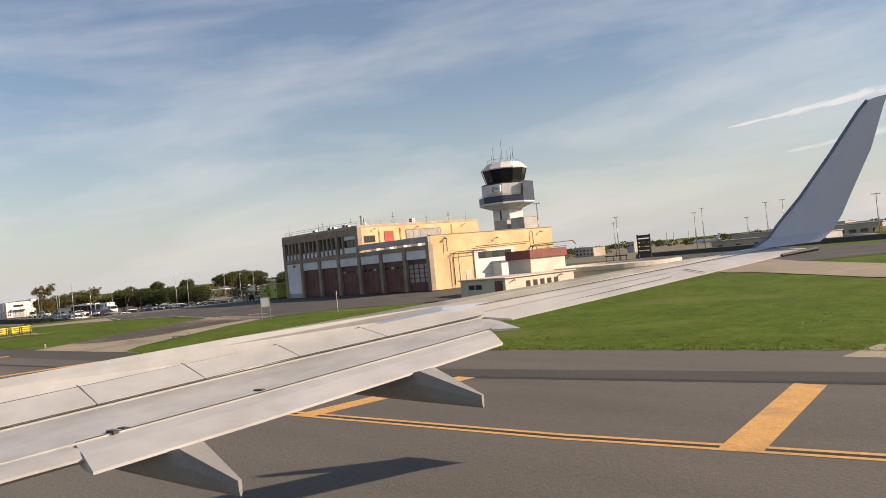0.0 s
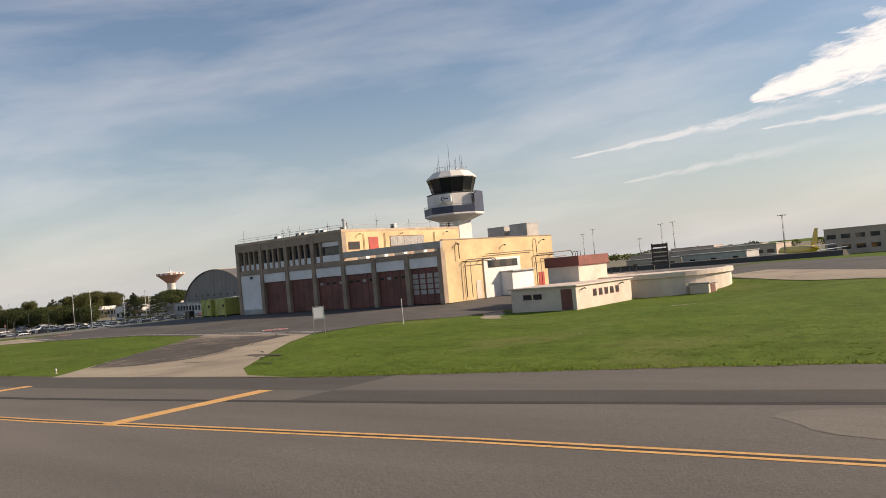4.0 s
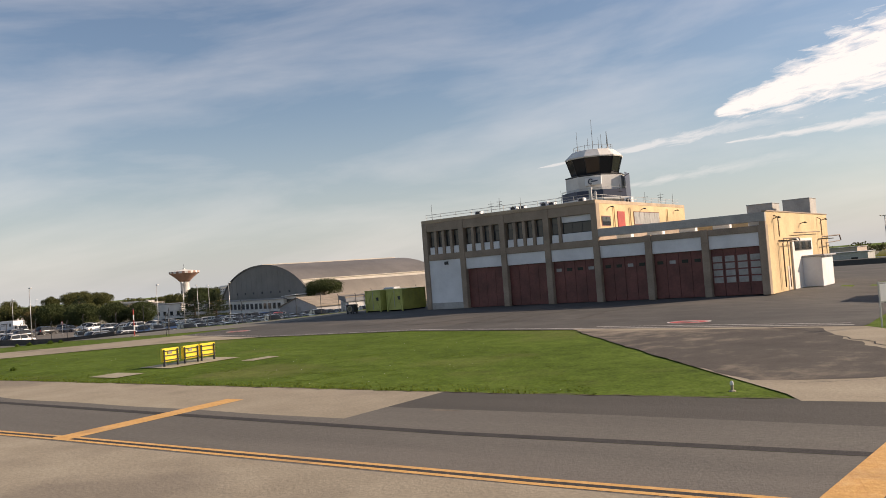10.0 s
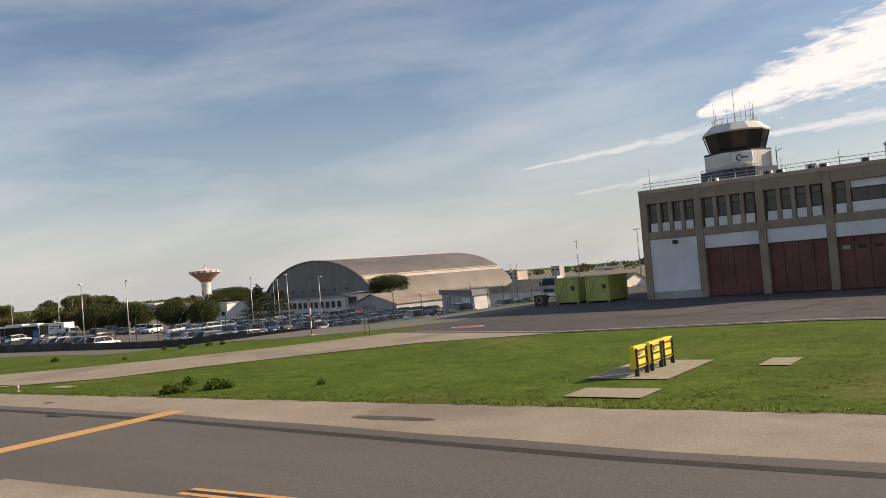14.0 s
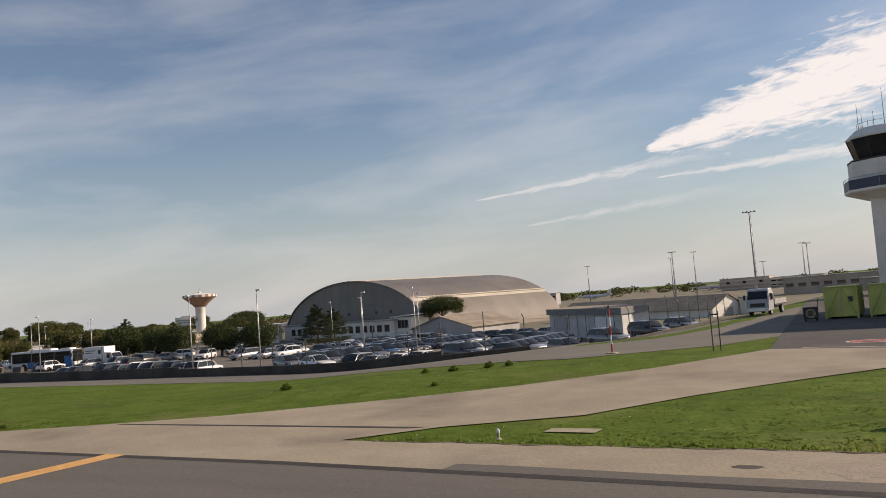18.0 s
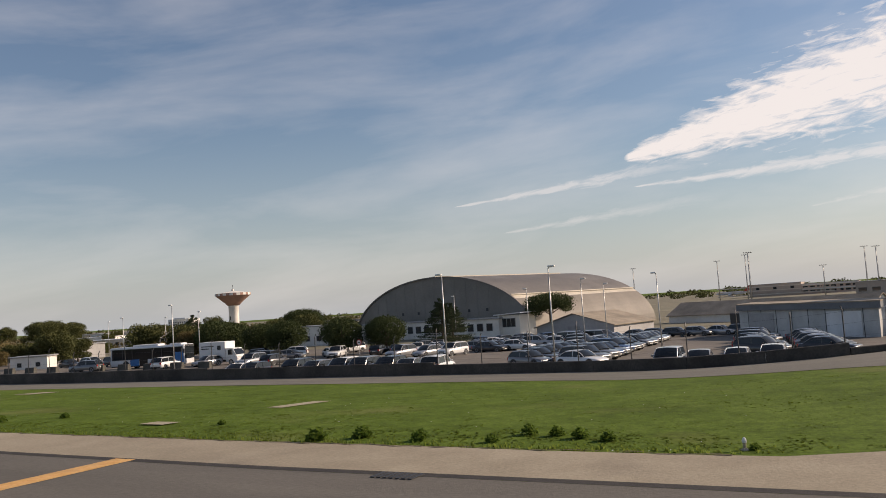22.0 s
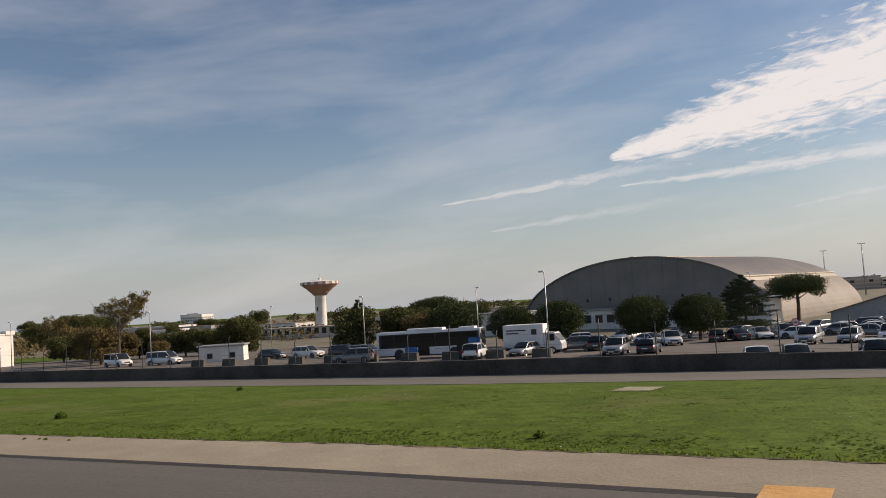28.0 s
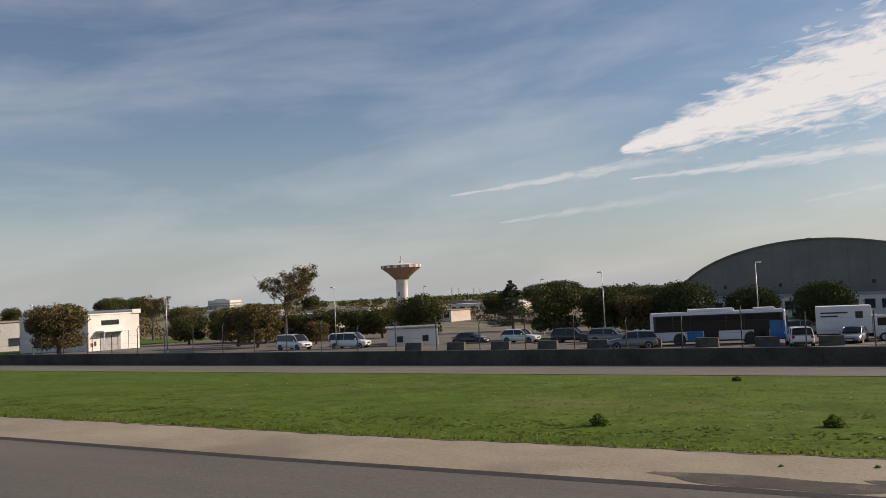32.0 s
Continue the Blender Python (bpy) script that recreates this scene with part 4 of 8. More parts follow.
for x, y, h, a in ((38.9, 73.6, 1.9, 0), (46.3, 74.5, 1.4, 2), (47.2, 74.8, 1.6, 2), (50.3, 74.0, 1.3, 0), (54.6, 75.0, 1.5, 1), (59.0, 79.6, 1.9, 1), (59.0, 86.0, 1.2, 1), (59.0, 90.5, 1.4, 2), (59.0, 94.2, 1.3, 0)):
    antenna(x, y, 9.95, h, a)
for x, y, sx, sz in ((44.2, 75.2, 0.8, 0.5), (48.9, 75.0, 0.8, 0.5), (49.9, 75.1, 0.7, 0.45), (52.4, 75.4, 0.9, 0.6), (53.3, 75.4, 0.7, 0.5), (56.4, 76.0, 0.7, 0.6), (58.0, 84.0, 0.8, 0.7)):
    ac = thing("air_conditioner", "white rooftop air-conditioning unit", "air conditioner", "rooftop units", at=(x, y, 9.95))
    part("casing", box(-sx / 2, -0.3, 0.02, sx / 2, 0.3, sz, b=0.03), white_panel, ac)
    part("fan_grille", Shape().turned([(0.26, 0), (0.26, 0.03), (0.06, 0.04)], 14).moved(pose(0, -0.3, sz / 2, 90)), dark_metal, ac)
    part("foot", box(-sx / 2, -0.25, -0.02, -sx / 2 + 0.1, 0.25, 0.02), dark_metal, ac)
    part("foot", box(sx / 2 - 0.1, -0.25, -0.02, sx / 2, 0.25, 0.02), dark_metal, ac)
ch = thing("roof_chimney", "short metal flue pair on the station roof", "chimney", at=(58.2, 74.4, 9.93))
part("flue", Shape().turned([(0.16, 0), (0.16, 1.2), (0.24, 1.22), (0.24, 1.36), (0.02, 1.5)], 10), galv, ch)
part("flue", Shape().turned([(0.11, 0), (0.11, 0.9), (0.02, 1.0)], 10, (0.5, 0.1)), galv, ch)
for x0, x1, y0, h in ((68.2, 70.9, 91.4, 8.75), (72.0, 74.7, 91.1, 8.85)):
    y1 = y0 + 2.8
    rb = thing("roof_plant_box", "plain grey plant box on the wing roof", "roof box", "plant boxes on the roof")
    part("body", box(x0, y0, 5.94, x1, y1, h, b=0.04), grey_box, rb)
    part("lid", box(x0 - 0.03, y0 - 0.03, h, x1 + 0.03, y1 + 0.03, h + 0.06, b=0.02), grey_metal, rb)


# ---- control tower ----
def control_tower():
    cx, cy = 30.8, 132.5
    tw = thing("control_tower", "white concrete airport control tower with dark glass cab", "control tower")
    a8 = math.pi / 8 + 0.25

    def ring(prof, name, m, label="", n=8, a0=a8):
        return part(name, Shape().turned(prof, n, (cx, cy), a0), m, tw, label)

    part("shaft", box(cx - 2.5, cy - 2.2, 0, cx + 2.5, cy + 2.2, 14.0, b=0.15), tower_white, tw, "white concrete shaft")
    part("shaft_slit", box(cx - 0.2, cy - 2.26, 3.0, cx + 0.25, cy - 2.18, 13.2), dark_metal, tw, "dark vertical slit")
    for z in (5.5, 8.3, 11.0):
        part("slit_rung", box(cx - 0.25, cy - 2.3, z, cx + 0.3, cy - 2.17, z + 0.16), tower_white, tw)
    ring([(3.0, 13.3), (5.9, 14.35), (6.0, 14.5)], "deck_soffit", tower_white, "flared white soffit")
    ring([(6.05, 14.5), (6.05, 14.8), (5.2, 14.82), (5.2, 14.6)], "deck_slab", tower_white)
    ring([(5.25, 14.8), (5.25, 18.7), (4.2, 18.75), (4.2, 14.9)], "lower_storey", tower_white, "white lower storey")
    ring([(5.05, 18.72), (5.3, 18.8), (5.3, 18.95), (4.0, 19.0)], "sill_ring", dark_metal)
    # walkway screens: dark panels round the deck
    for i in range(8):
        a, b = a8 + 2 * math.pi * i / 8, a8 + 2 * math.pi * (i + 1) / 8
        pa, pb = Vector((cx + 6.0 * math.cos(a), cy + 6.0 * math.sin(a), 0)), Vector((cx + 6.0 * math.cos(b), cy + 6.0 * math.sin(b), 0))
        mid = math.degrees((a + b) / 2) % 360
        h = 19.0 if (mid < 45 or mid > 330) else 16.15
        s = Shape()
        q = (pb - pa).normalized()
        nrm = Vector((q.y, -q.x, 0)) * 0.05
        s.loft([[pa + Vector((0, 0, 14.8)), pb + Vector((0, 0, 14.8)), pb + nrm + Vector((0, 0, 14.8)), pa + nrm + Vector((0, 0, 14.8))], [pa + Vector((0, 0, h)), pb + Vector((0, 0, h)), pb + nrm + Vector((0, 0, h)), pa + nrm + Vector((0, 0, h))]])
        part("screen_panel", s, navy, tw, "dark blue walkway screen")
        part("handrail", Shape().tube([pa + Vector((0, 0, 16.5)), pb + Vector((0, 0, 16.5))], 0.04, 5), galv, tw)
        part("rail_post", Shape().tube([pa + Vector((0, 0, 14.8)), pa + Vector((0, 0, 16.5))], 0.04, 5), galv, tw)
    # emblem: plain blue and white shapes on the front
    part("emblem_plate", box(cx + 0.6, cy - 5.35, 17.0, cx + 3.6, cy - 5.0, 18.3, b=0.03), white_panel, tw, "white plate with a plain blue mark")
    part("emblem_bar", Shape().tube([(cx + 1.7 + 0.42 * math.cos(t), cy - 5.4, 17.65 + 0.42 * math.sin(t)) for t in (0.6 + 0.45 * k for k in range(11))], 0.09, 5), navy, tw)
    part("emblem_bar", box(cx + 1.8, cy - 5.4, 17.55, cx + 3.0, cy - 5.34, 17.75), navy, tw)
    cab = ring([(4.05, 18.95), (4.95, 21.95)], "cab_glass", glass_cab, "dark outward-leaning cab glazing", 12, 0.13)
    for i in range(12):
        t = 0.13 + 2 * math.pi * i / 12
        part("glazing_bar", Shape().tube([(cx + 4.08 * math.cos(t), cy + 4.08 * math.sin(t), 18.95), (cx + 4.98 * math.cos(t), cy + 4.98 * math.sin(t), 21.95)], 0.05, 4), dark_metal, cab)
    ring([(5.05, 21.9), (5.15, 22.1), (3.7, 23.35), (3.5, 23.4), (0.1, 23.45)], "cab_roof", white_wall, "white faceted cab roof", 12, 0.13)
    for i in range(10):
        t = 2 * math.pi * i / 10
        part("roof_rail_post", Shape().tube([(cx + 3.4 * math.cos(t), cy + 3.4 * math.sin(t), 23.35), (cx + 3.4 * math.cos(t), cy + 3.4 * math.sin(t), 24.2)], 0.03, 4), galv, tw)
    part("roof_rail", Shape().tube([(cx + 3.4 * math.cos(2 * math.pi * i / 20), cy + 3.4 * math.sin(2 * math.pi * i / 20), 24.15) for i in range(21)], 0.03, 4), galv, tw)
    for dx, dy, h in ((-3.2, 0.4, 4.0), (-2.6, -0.8, 2.2), (-1.2, 0.6, 2.6), (0.2, -0.4, 5.6), (0.9, 0.5, 2.4), (1.9, -0.5, 2.7), (2.7, 0.4, 2.0), (3.1, -0.7, 3.0), (-2.0, 0.9, 1.6), (2.3, 0.9, 3.3)):
        part("aerial", Shape().tube([(cx + dx, cy + dy, 23.2), (cx + dx, cy + dy, 23.4 + h)], 0.055, 5, 0.025), dark_metal, tw)
        part("aerial_base", Shape().tube([(cx + dx, cy + dy, 23.2), (cx + dx, cy + dy, 23.9)], 0.1, 6), galv, tw)
    part("dish_arm", Shape().tube([(cx + 5.9, cy - 1.0, 18.2), (cx + 6.9, cy - 1.2, 18.6)], 0.05, 5), dark_metal, tw)
    return tw


control_tower()

# ---- hangar ----
def hangar():
    hg = thing("barrel_hangar", "large barrel-vaulted grey hangar with a pale side wall", "hangar", at=(-88.4, 158.0, -3.0), turn=-13.1)
    W, L, R = 27.8, 48.2, 13.5
    n = 48

    def arc(k, w=W, r=R):
        t = math.pi * k / n
        return w * math.cos(t), r * math.sin(t)

    s = Shape()
    s.loft([[(x, y, z) for x, z in (arc(k, W - 0.05, R - 0.05) for k in range(n + 1))] for y in (0.25, 0.45)])
    part("end_wall", s, hangar_front, hg, "dark ribbed curved end wall")
    s = Shape()
    s.loft([[(x, y, z) for x, z in (arc(k) for k in range(n + 1))] + [(x, y, z) for x, z in (arc(k, W - 0.28, R - 0.28) for k in range(n, -1, -1))] for y in (-0.08, 0.24)])
    part("end_rim", s, hangar_roof, hg, "thin metal rim of the end arch")
    # upright sheet joints and one cross rail on the end wall
    for i in range(-8, 9):
        x = 3.2 * i
        top = (R - 0.4) * math.sqrt(max(0.0, 1 - (x / (W - 0.2)) ** 2))
        part("sheet_joint", box(x - 0.03, 0.21, 3.9, x + 0.03, 0.26, max(4.2, top)), hangar_front, hg)
    part("cross_rail", box(-W + 1.6, 0.15, 4.6, W - 1.6, 0.26, 4.85), hangar_front, hg)
    for lo, hi, m, name, lab in ((10, 48, hangar_roof, "roof_vault", "weathered brown-grey roof sheets"), (9, 10, hangar_pale, "pale_band", "pale band along the roof"), (0, 9, hangar_sand, "side_skin", "sand-coloured lower roof sheets")):
        s = Shape()
        s.loft([[(x, y, z) for x, z in (arc(k, W - 0.15, R - 0.15) for k in range(lo, hi + 1))] for y in [0.4 + (L - 0.4) * j / 12 for j in range(13)]], closed=False)
        part(name, s, m, hg, lab)
    for j in range(1, 9):
        y = L * j / 9
        s = Shape()
        s.loft([[(x, yy, z) for x, z in (arc(k, W - 0.11, R - 0.11) for k in range(11, 40))] for yy in (y - 0.05, y + 0.05)], closed=False)
        part("roof_rib", s, hangar_roof, hg, "narrow roof seam")
    part("gutter", Shape().tube([(*(arc(10)[:1]), y, arc(10)[1] + 0.05) for y in (0.3, L * 0.5, L)], 0.16, 6), hangar_pale, hg, "pale gutter along the roof")
    part("ridge_cap", box(-0.5, 0.4, R - 0.25, 0.5, L, R + 0.12, b=0.05), hangar_pale, hg)
    s = Shape()
    s.loft([[(x, y, z) for x, z in (arc(k, W - 0.2, R - 0.2) for k in range(n + 1))] for y in (L - 0.2, L)])
    part("end_wall", s, hangar_sand, hg)
    part("annex", box(-18, -6.5, 0, 24, -0.4, 3.6, b=0.05), white_wall, hg, "low white annex")
    part("annex_roof", box(-18.4, -6.9, 3.6, 24.4, -0.35, 3.85, b=0.04), grey_metal, hg)
    for i in range(15):
        wf = part("window", box(-15 + 2.55 * i, -6.56, 1.2, -13.3 + 2.55 * i, -6.5, 2.8), grey_metal, hg, "annex window")
        part("pane", box(-14.9 + 2.55 * i, -6.58, 1.3, -13.4 + 2.55 * i, -6.56, 2.7), glass_dark, wf)
    for i in range(7):
        part("roof_vent", box(-16 + 5.2 * i, 0.1, 5.2, -15.5 + 5.2 * i, 0.26, 5.8), dark_metal, hg)
    # small lean-to porch at the sunny corner
    part("corner_porch", box(23.0, -5.6, 0, 28.6, -0.5, 4.2, b=0.05), white_wall, hg, "white corner porch")
    part("porch_roof", Shape().loft([[(22.4, -6.2, 4.2), (29.4, -6.2, 4.5), (29.4, -6.2, 4.7), (22.4, -6.2, 4.4)], [(22.4, -0.3, 4.2), (29.4, -0.3, 4.5), (29.4, -0.3, 4.7), (22.4, -0.3, 4.4)]]), white_panel, hg, "thin white slanting roof")
    wf = part("window", box(24.2, -5.66, 1.8, 27.6, -5.6, 3.6), grey_metal, hg, "porch window")
    for k in range(3):
        part("pane", box(24.3 + 1.1 * k, -5.69, 1.9, 25.25 + 1.1 * k, -5.66, 3.5), glass_dark, wf)
    return hg


hangar()


def water_tower():
    cx, cy = -219.4, 227.0
    wt = thing("water_tower", "white water tower with a flared red and white striped bowl", "water tower")
    n = 32
    part("shaft", Shape().turned([(2.4, -3.05), (1.95, -1.5), (1.9, 9.2), (2.3, 9.8)], 20, (cx, cy)), white_wall, wt, "white round shaft", smooth=True)
    part("bowl", Shape().turned([(2.2, 9.4), (3.0, 10.3), (4.7, 11.8), (6.4, 13.1), (6.5, 13.2)], n, (cx, cy)), mat("faded_red_paint", (0.34, 0.20, 0.155), 0.7, var=0.12, scale=0.2), wt, "faded red flared bowl", smooth=True)
    for i in range(n):
        a, b = 2 * math.pi * i / n, 2 * math.pi * (i + 1) / n
        s = Shape()
        s.loft([[(cx + r * math.cos(t), cy + r * math.sin(t), z) for t, r in ((a, 6.35), (b, 6.35), (b, 6.62), (a, 6.62))] for z in (13.15, 14.05)])
        part("rim_panel", s, white_wall if i % 2 else MATS["faded_red_paint"], wt, "white rim panel" if i % 2 else "red rim panel")
    part("roof", Shape().turned([(6.5, 13.95), (6.5, 14.02), (3.0, 14.55), (0.5, 14.9), (0.5, 15.5), (0.02, 15.6)], n, (cx, cy)), white_wall, wt)
    part("slot_window", box(cx - 0.2, cy - 2.05, 4.0, cx + 0.25, cy - 1.85, 5.4), dark_metal, wt)
    part("roof_mast", Shape().tube([(cx, cy, 15.4), (cx, cy, 17.2)], 0.06, 5), dark_metal, wt)


water_tower()


# ---- low wall and mesh fence round the car park ----
def boundary():
    line = [(-200, 51.5), (-120, 51.5), (-70, 51.6), (-48, 52.8), (-25, 54.0), (-6, 54.4), (3.5, 55.6), (9.2, 59.4), (13.0, 67.5), (14.4, 80.0), (14.8, 104.0)]
    wl = thing("boundary_wall", "low dark concrete wall beside the perimeter road", "wall", kind="structure")
    fc = thing("mesh_fence", "thin dark post-and-wire fence behind the low wall", "fence")
    step = 0
    for (xa, ya), (xb, yb) in zip(line, line[1:]):
        d = math.hypot(xb - xa, yb - ya)
        n = max(1, round(d / 6.0))
        ux, uy = (xb - xa) / d, (yb - ya) / d
        h = 0.98 if xb < -40 else 0.88 if xb < -7 else 0.7 if xb < 4 else 0.4 if xb < 10 else 0.2
        for i in range(n):
            p, q = (xa + ux * d * i / n, ya + uy * d * i / n), (xa + ux * (d * (i + 1) / n - 0.015), ya + uy * (d * (i + 1) / n - 0.015))
            s = Shape()
            s.loft([[(x - uy * o, y + ux * o, z) for o, z in ((-0.12, level(x, y) - 0.2), (-0.12, level(x, y) + h), (-0.09, level(x, y) + h + 0.04), (0.09, level(x, y) + h + 0.04), (0.12, level(x, y) + h), (0.12, level(x, y) - 0.2))] for x, y in (p, q)])
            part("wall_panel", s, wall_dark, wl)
        k = max(1, round(d / 3.6))
        for i in range(k):
            x, y = xa + ux * d * i / k - uy * 0.5, ya + uy * d * i / k + ux * 0.5
            g0 = level(x, y)
            top = g0 + (2.75 + (0.5 if step % 3 == 0 else 0))
            step += 1
            part("post", Shape().tube([(x, y, g0 - 0.1), (x, y, top), (x - uy * 0.18, y + ux * 0.18, top + 0.25)], 0.04, 5), dark_metal, fc)
        for hh in (1.1, 1.9, 2.65):
            pts = [(xa + ux * d * i / 8 - uy * 0.5, ya + uy * d * i / 8 + ux * 0.5) for i in range(9)]
            part("wire", Shape().tube([(x, y, level(x, y) + hh) for x, y in pts], 0.006, 3), dark_metal, fc)


boundary()


# ---- buildings ----
def block(name, label, x0, y0, x1, y1, z0, z1, m, roof=None, cat="building", wins=(), turn=0.0):
    """A plain building: walls, roof slab with a small overhang, windows in rows on the faces toward the taxiway and the sun."""
    cx, cy = (x0 + x1) / 2, (y0 + y1) / 2
    hx, hy = (x1 - x0) / 2, (y1 - y0) / 2
    b = thing(name, label, cat, at=(cx, cy, z0), turn=turn)
    h = z1 - z0
    part("wall", box(-hx, -hy, -0.3, hx, hy, h, b=0.03), m, b)
    part("roof", box(-hx - 0.25, -hy - 0.25, h, hx + 0.25, hy + 0.25, h + 0.22, b=0.05), roof or grey_box, b)
    for face, n, za, zb, w in wins:
        for i in range(n):
            t = (i + 0.5) / n
            if face == "s":
                x = -hx + 2 * hx * t
                wf = part("window", box(x - w / 2, -hy - 0.04, za, x + w / 2, -hy + 0.02, zb), grey_metal, b)
                part("pane", box(x - w / 2 + 0.06, -hy - 0.06, za + 0.06, x + w / 2 - 0.06, -hy - 0.04, zb - 0.06), glass_dark, wf)
            else:
                y = -hy + 2 * hy * t
                wf = part("window", box(hx - 0.02, y - w / 2, za, hx + 0.04, y + w / 2, zb), grey_metal, b)
                part("pane", box(hx + 0.04, y - w / 2 + 0.06, za + 0.06, hx + 0.06, y + w / 2 - 0.06, zb - 0.06), glass_dark, wf)
    return b


def gable(name, label, cx, cy, z0, hx, hy, eave, peak, m, roof, turn=0.0):
    b = thing(name, label, "shed", at=(cx, cy, z0), turn=turn)
    s = Shape()
    s.loft([[(-hx, y, -0.3), (hx, y, -0.3), (hx, y, eave), (0, y, peak), (-hx, y, eave)] for y in (-hy, hy)])
    part("wall", s, m, b)
    for sg in (-1, 1):
        s = Shape()
        s.loft([[(sg * (hx + 0.4), y, eave - 0.12), (0, y, peak + 0.06), (0, y, peak + 0.18), (sg * (hx + 0.4), y, eave + 0.02)] for y in (-hy - 0.35, hy + 0.35)])
        part("roof_slope", s, roof, b)
    part("door", box(-1.2, -hy - 0.05, 0, 1.2, -hy + 0.02, min(eave, 2.6)), grey_metal, b)
    return b


# pump house: square block and round basin building
ph = thing("pump_house", "cream pump house with a dark red door and small red windows", "building")
part("wall", box(89.5, 64.6, -1.2, 96.4, 75.4, 1.3, b=0.03), cream_wall, ph, "cream rendered wall")
part("parapet", box(89.3, 64.4, 1.3, 96.6, 75.6, 1.42, b=0.03), cream_wall, ph)
part("roof_slab", box(89.7, 64.8, 1.2, 96.2, 75.2, 1.3), grey_box, ph)
part("upper_room", box(88.2, 73.5, -0.8, 91.8, 79.5, 3.7, b=0.03), cream_wall, ph, "taller cream room")
part("upper_roof", box(88.0, 73.3, 3.0, 92.0, 79.7, 4.0, b=0.04), roof_red, ph, "deep red-brown roof edge")
part("roof_hoop", Shape().tube([(90.4, 75.0, 3.98), (90.4, 75.0, 4.3), (90.55, 75.0, 4.45), (91.0, 75.0, 4.48), (91.0, 75.0, 3.98)], 0.03, 6), dark_metal, ph, "dark bent pipe hoop")
part("roof_hoop", Shape().tube([(90.4, 75.6, 3.98), (90.4, 75.6, 4.3), (90.55, 75.6, 4.45), (91.0, 75.6, 4.48), (91.0, 75.6, 3.98)], 0.03, 6), dark_metal, ph, "dark bent pipe hoop")
part("door", box(94.9, 64.53, -0.72, 96.0, 64.6, 1.1), red_door, ph, "dark red door")
for x in (91.3, 92.4):
    wf = part("window", box(x - 0.45, 64.55, 0.3, x + 0.45, 64.6, 0.8), red_door, ph, "small red-framed window")
    part("pane", box(x - 0.38, 64.53, 0.36, x + 0.38, 64.55, 0.74), glass_dark, wf)
for i in range(5):
    wf = part("window", box(96.4, 67.7 + 1.1 * i, 0.2, 96.45, 68.3 + 1.1 * i, 0.85), red_door, ph, "small red-framed window")
    part("pane", box(96.45, 67.77 + 1.1 * i, 0.27, 96.47, 68.23 + 1.1 * i, 0.78), glass_warm, wf)
for y in (65.6, 72.9):
    part("wall_lamp", Shape().tube([(96.4, y, 0.95), (96.75, y, 1.1), (96.9, y, 1.0)], 0.05, 6), dark_metal, ph)
bn = thing("concrete_bench", "pale concrete bench on two feet beside the path", "bench", at=(85.9, 73.6, 0), turn=-32)
part("top", box(-1.2, -0.4, 0.62, 1.2, 0.4, 0.76, b=0.03), slab_mat, bn)
for dx in (-0.85, 0.85):
    part("foot", box(dx - 0.12, -0.32, -0.05, dx + 0.12, 0.32, 0.62, b=0.02), slab_mat, bn)
pf = thing("pipe_frame", "dark steel pipe frame standing behind the pump house", "frame", at=(83.0, 100.5, 0))
for dx in (-1.7, -0.4, 0.9, 1.9):
    part("post", Shape().tube([(dx, 0, -0.05), (dx, 0, 2.0)], 0.06, 6), dark_metal, pf)
part("top_beam", box(-1.9, -0.07, 1.95, 2.1, 0.07, 2.1, b=0.02), dark_metal, pf)
part("mid_beam", box(-1.9, -0.05, 1.1, 2.1, 0.05, 1.2), dark_metal, pf)
tp = thing("thin_post", "thin steel post at the grass corner", "post", at=(91.2, 47.5, 0))
part("pole", Shape().tube([(0, 0, -0.1), (0, 0, 1.9)], 0.04, 6), galv, tp)
part("cap", Shape().turned([(0.06, 1.88), (0.06, 1.93), (0.01, 1.95)], 8), dark_metal, tp)
rb = thing("round_basin_building", "low round cream building with a flat rim", "building")
part("wall", Shape().turned([(7.6, -1.2), (7.6, 1.25)], 40, (95.0, 84.5)), cream_wall, rb, smooth=False)
part("rim", Shape().turned([(7.7, 1.0), (7.85, 1.05), (7.85, 1.5), (7.2, 1.55), (7.2, 1.3), (0.1, 1.35)], 40, (95.0, 84.5)), cream_wall, rb)
part("side_hatch", box(100.9, 78.8, -1.2, 102.8, 81.0, 0.2, b=0.04), cream_wall, rb)
part("hatch_door", box(102.8, 79.3, -1.0, 102.84, 80.5, 0.1), red_door, rb)
part("hatch_lid", box(100.8, 78.7, 0.2, 102.95, 81.1, 0.3, b=0.02), grey_box, rb)

# white workshop at the far left, sunlit side toward the car park
ws = thing("white_workshop", "white rendered workshop with a grey roller door under a canopy", "building", at=(-186.5, 83.6, -3.1), turn=8.0)
part("wall", box(-7, -5.3, -0.3, 7, 5.3, 6.3, b=0.04), white_wall, ws)
part("parapet", box(-7.2, 3.6, 6.3, 7.2, 5.5, 7.0, b=0.04), white_wall, ws)
part("parapet", box(-7.1, -5.4, 6.3, 7.1, 3.6, 6.55, b=0.04), white_wall, ws)
part("roller_door", box(7.0, -3.0, 0, 7.08, 1.1, 3.6), grey_metal, ws, "grey roller door")
part("canopy", box(7.0, -3.9, 3.7, 8.6, 1.7, 3.95, b=0.04), white_panel, ws, "thin white canopy")
for y in (-3.6, 1.4):
    part("canopy_post", Shape().tube([(8.4, y, -0.1), (8.4, y, 3.75)], 0.07, 6), white_panel, ws)
wf = part("window", box(7.0, -2.7, 4.75, 7.05, 0.9, 5.5), dark_metal, ws, "narrow strip window")
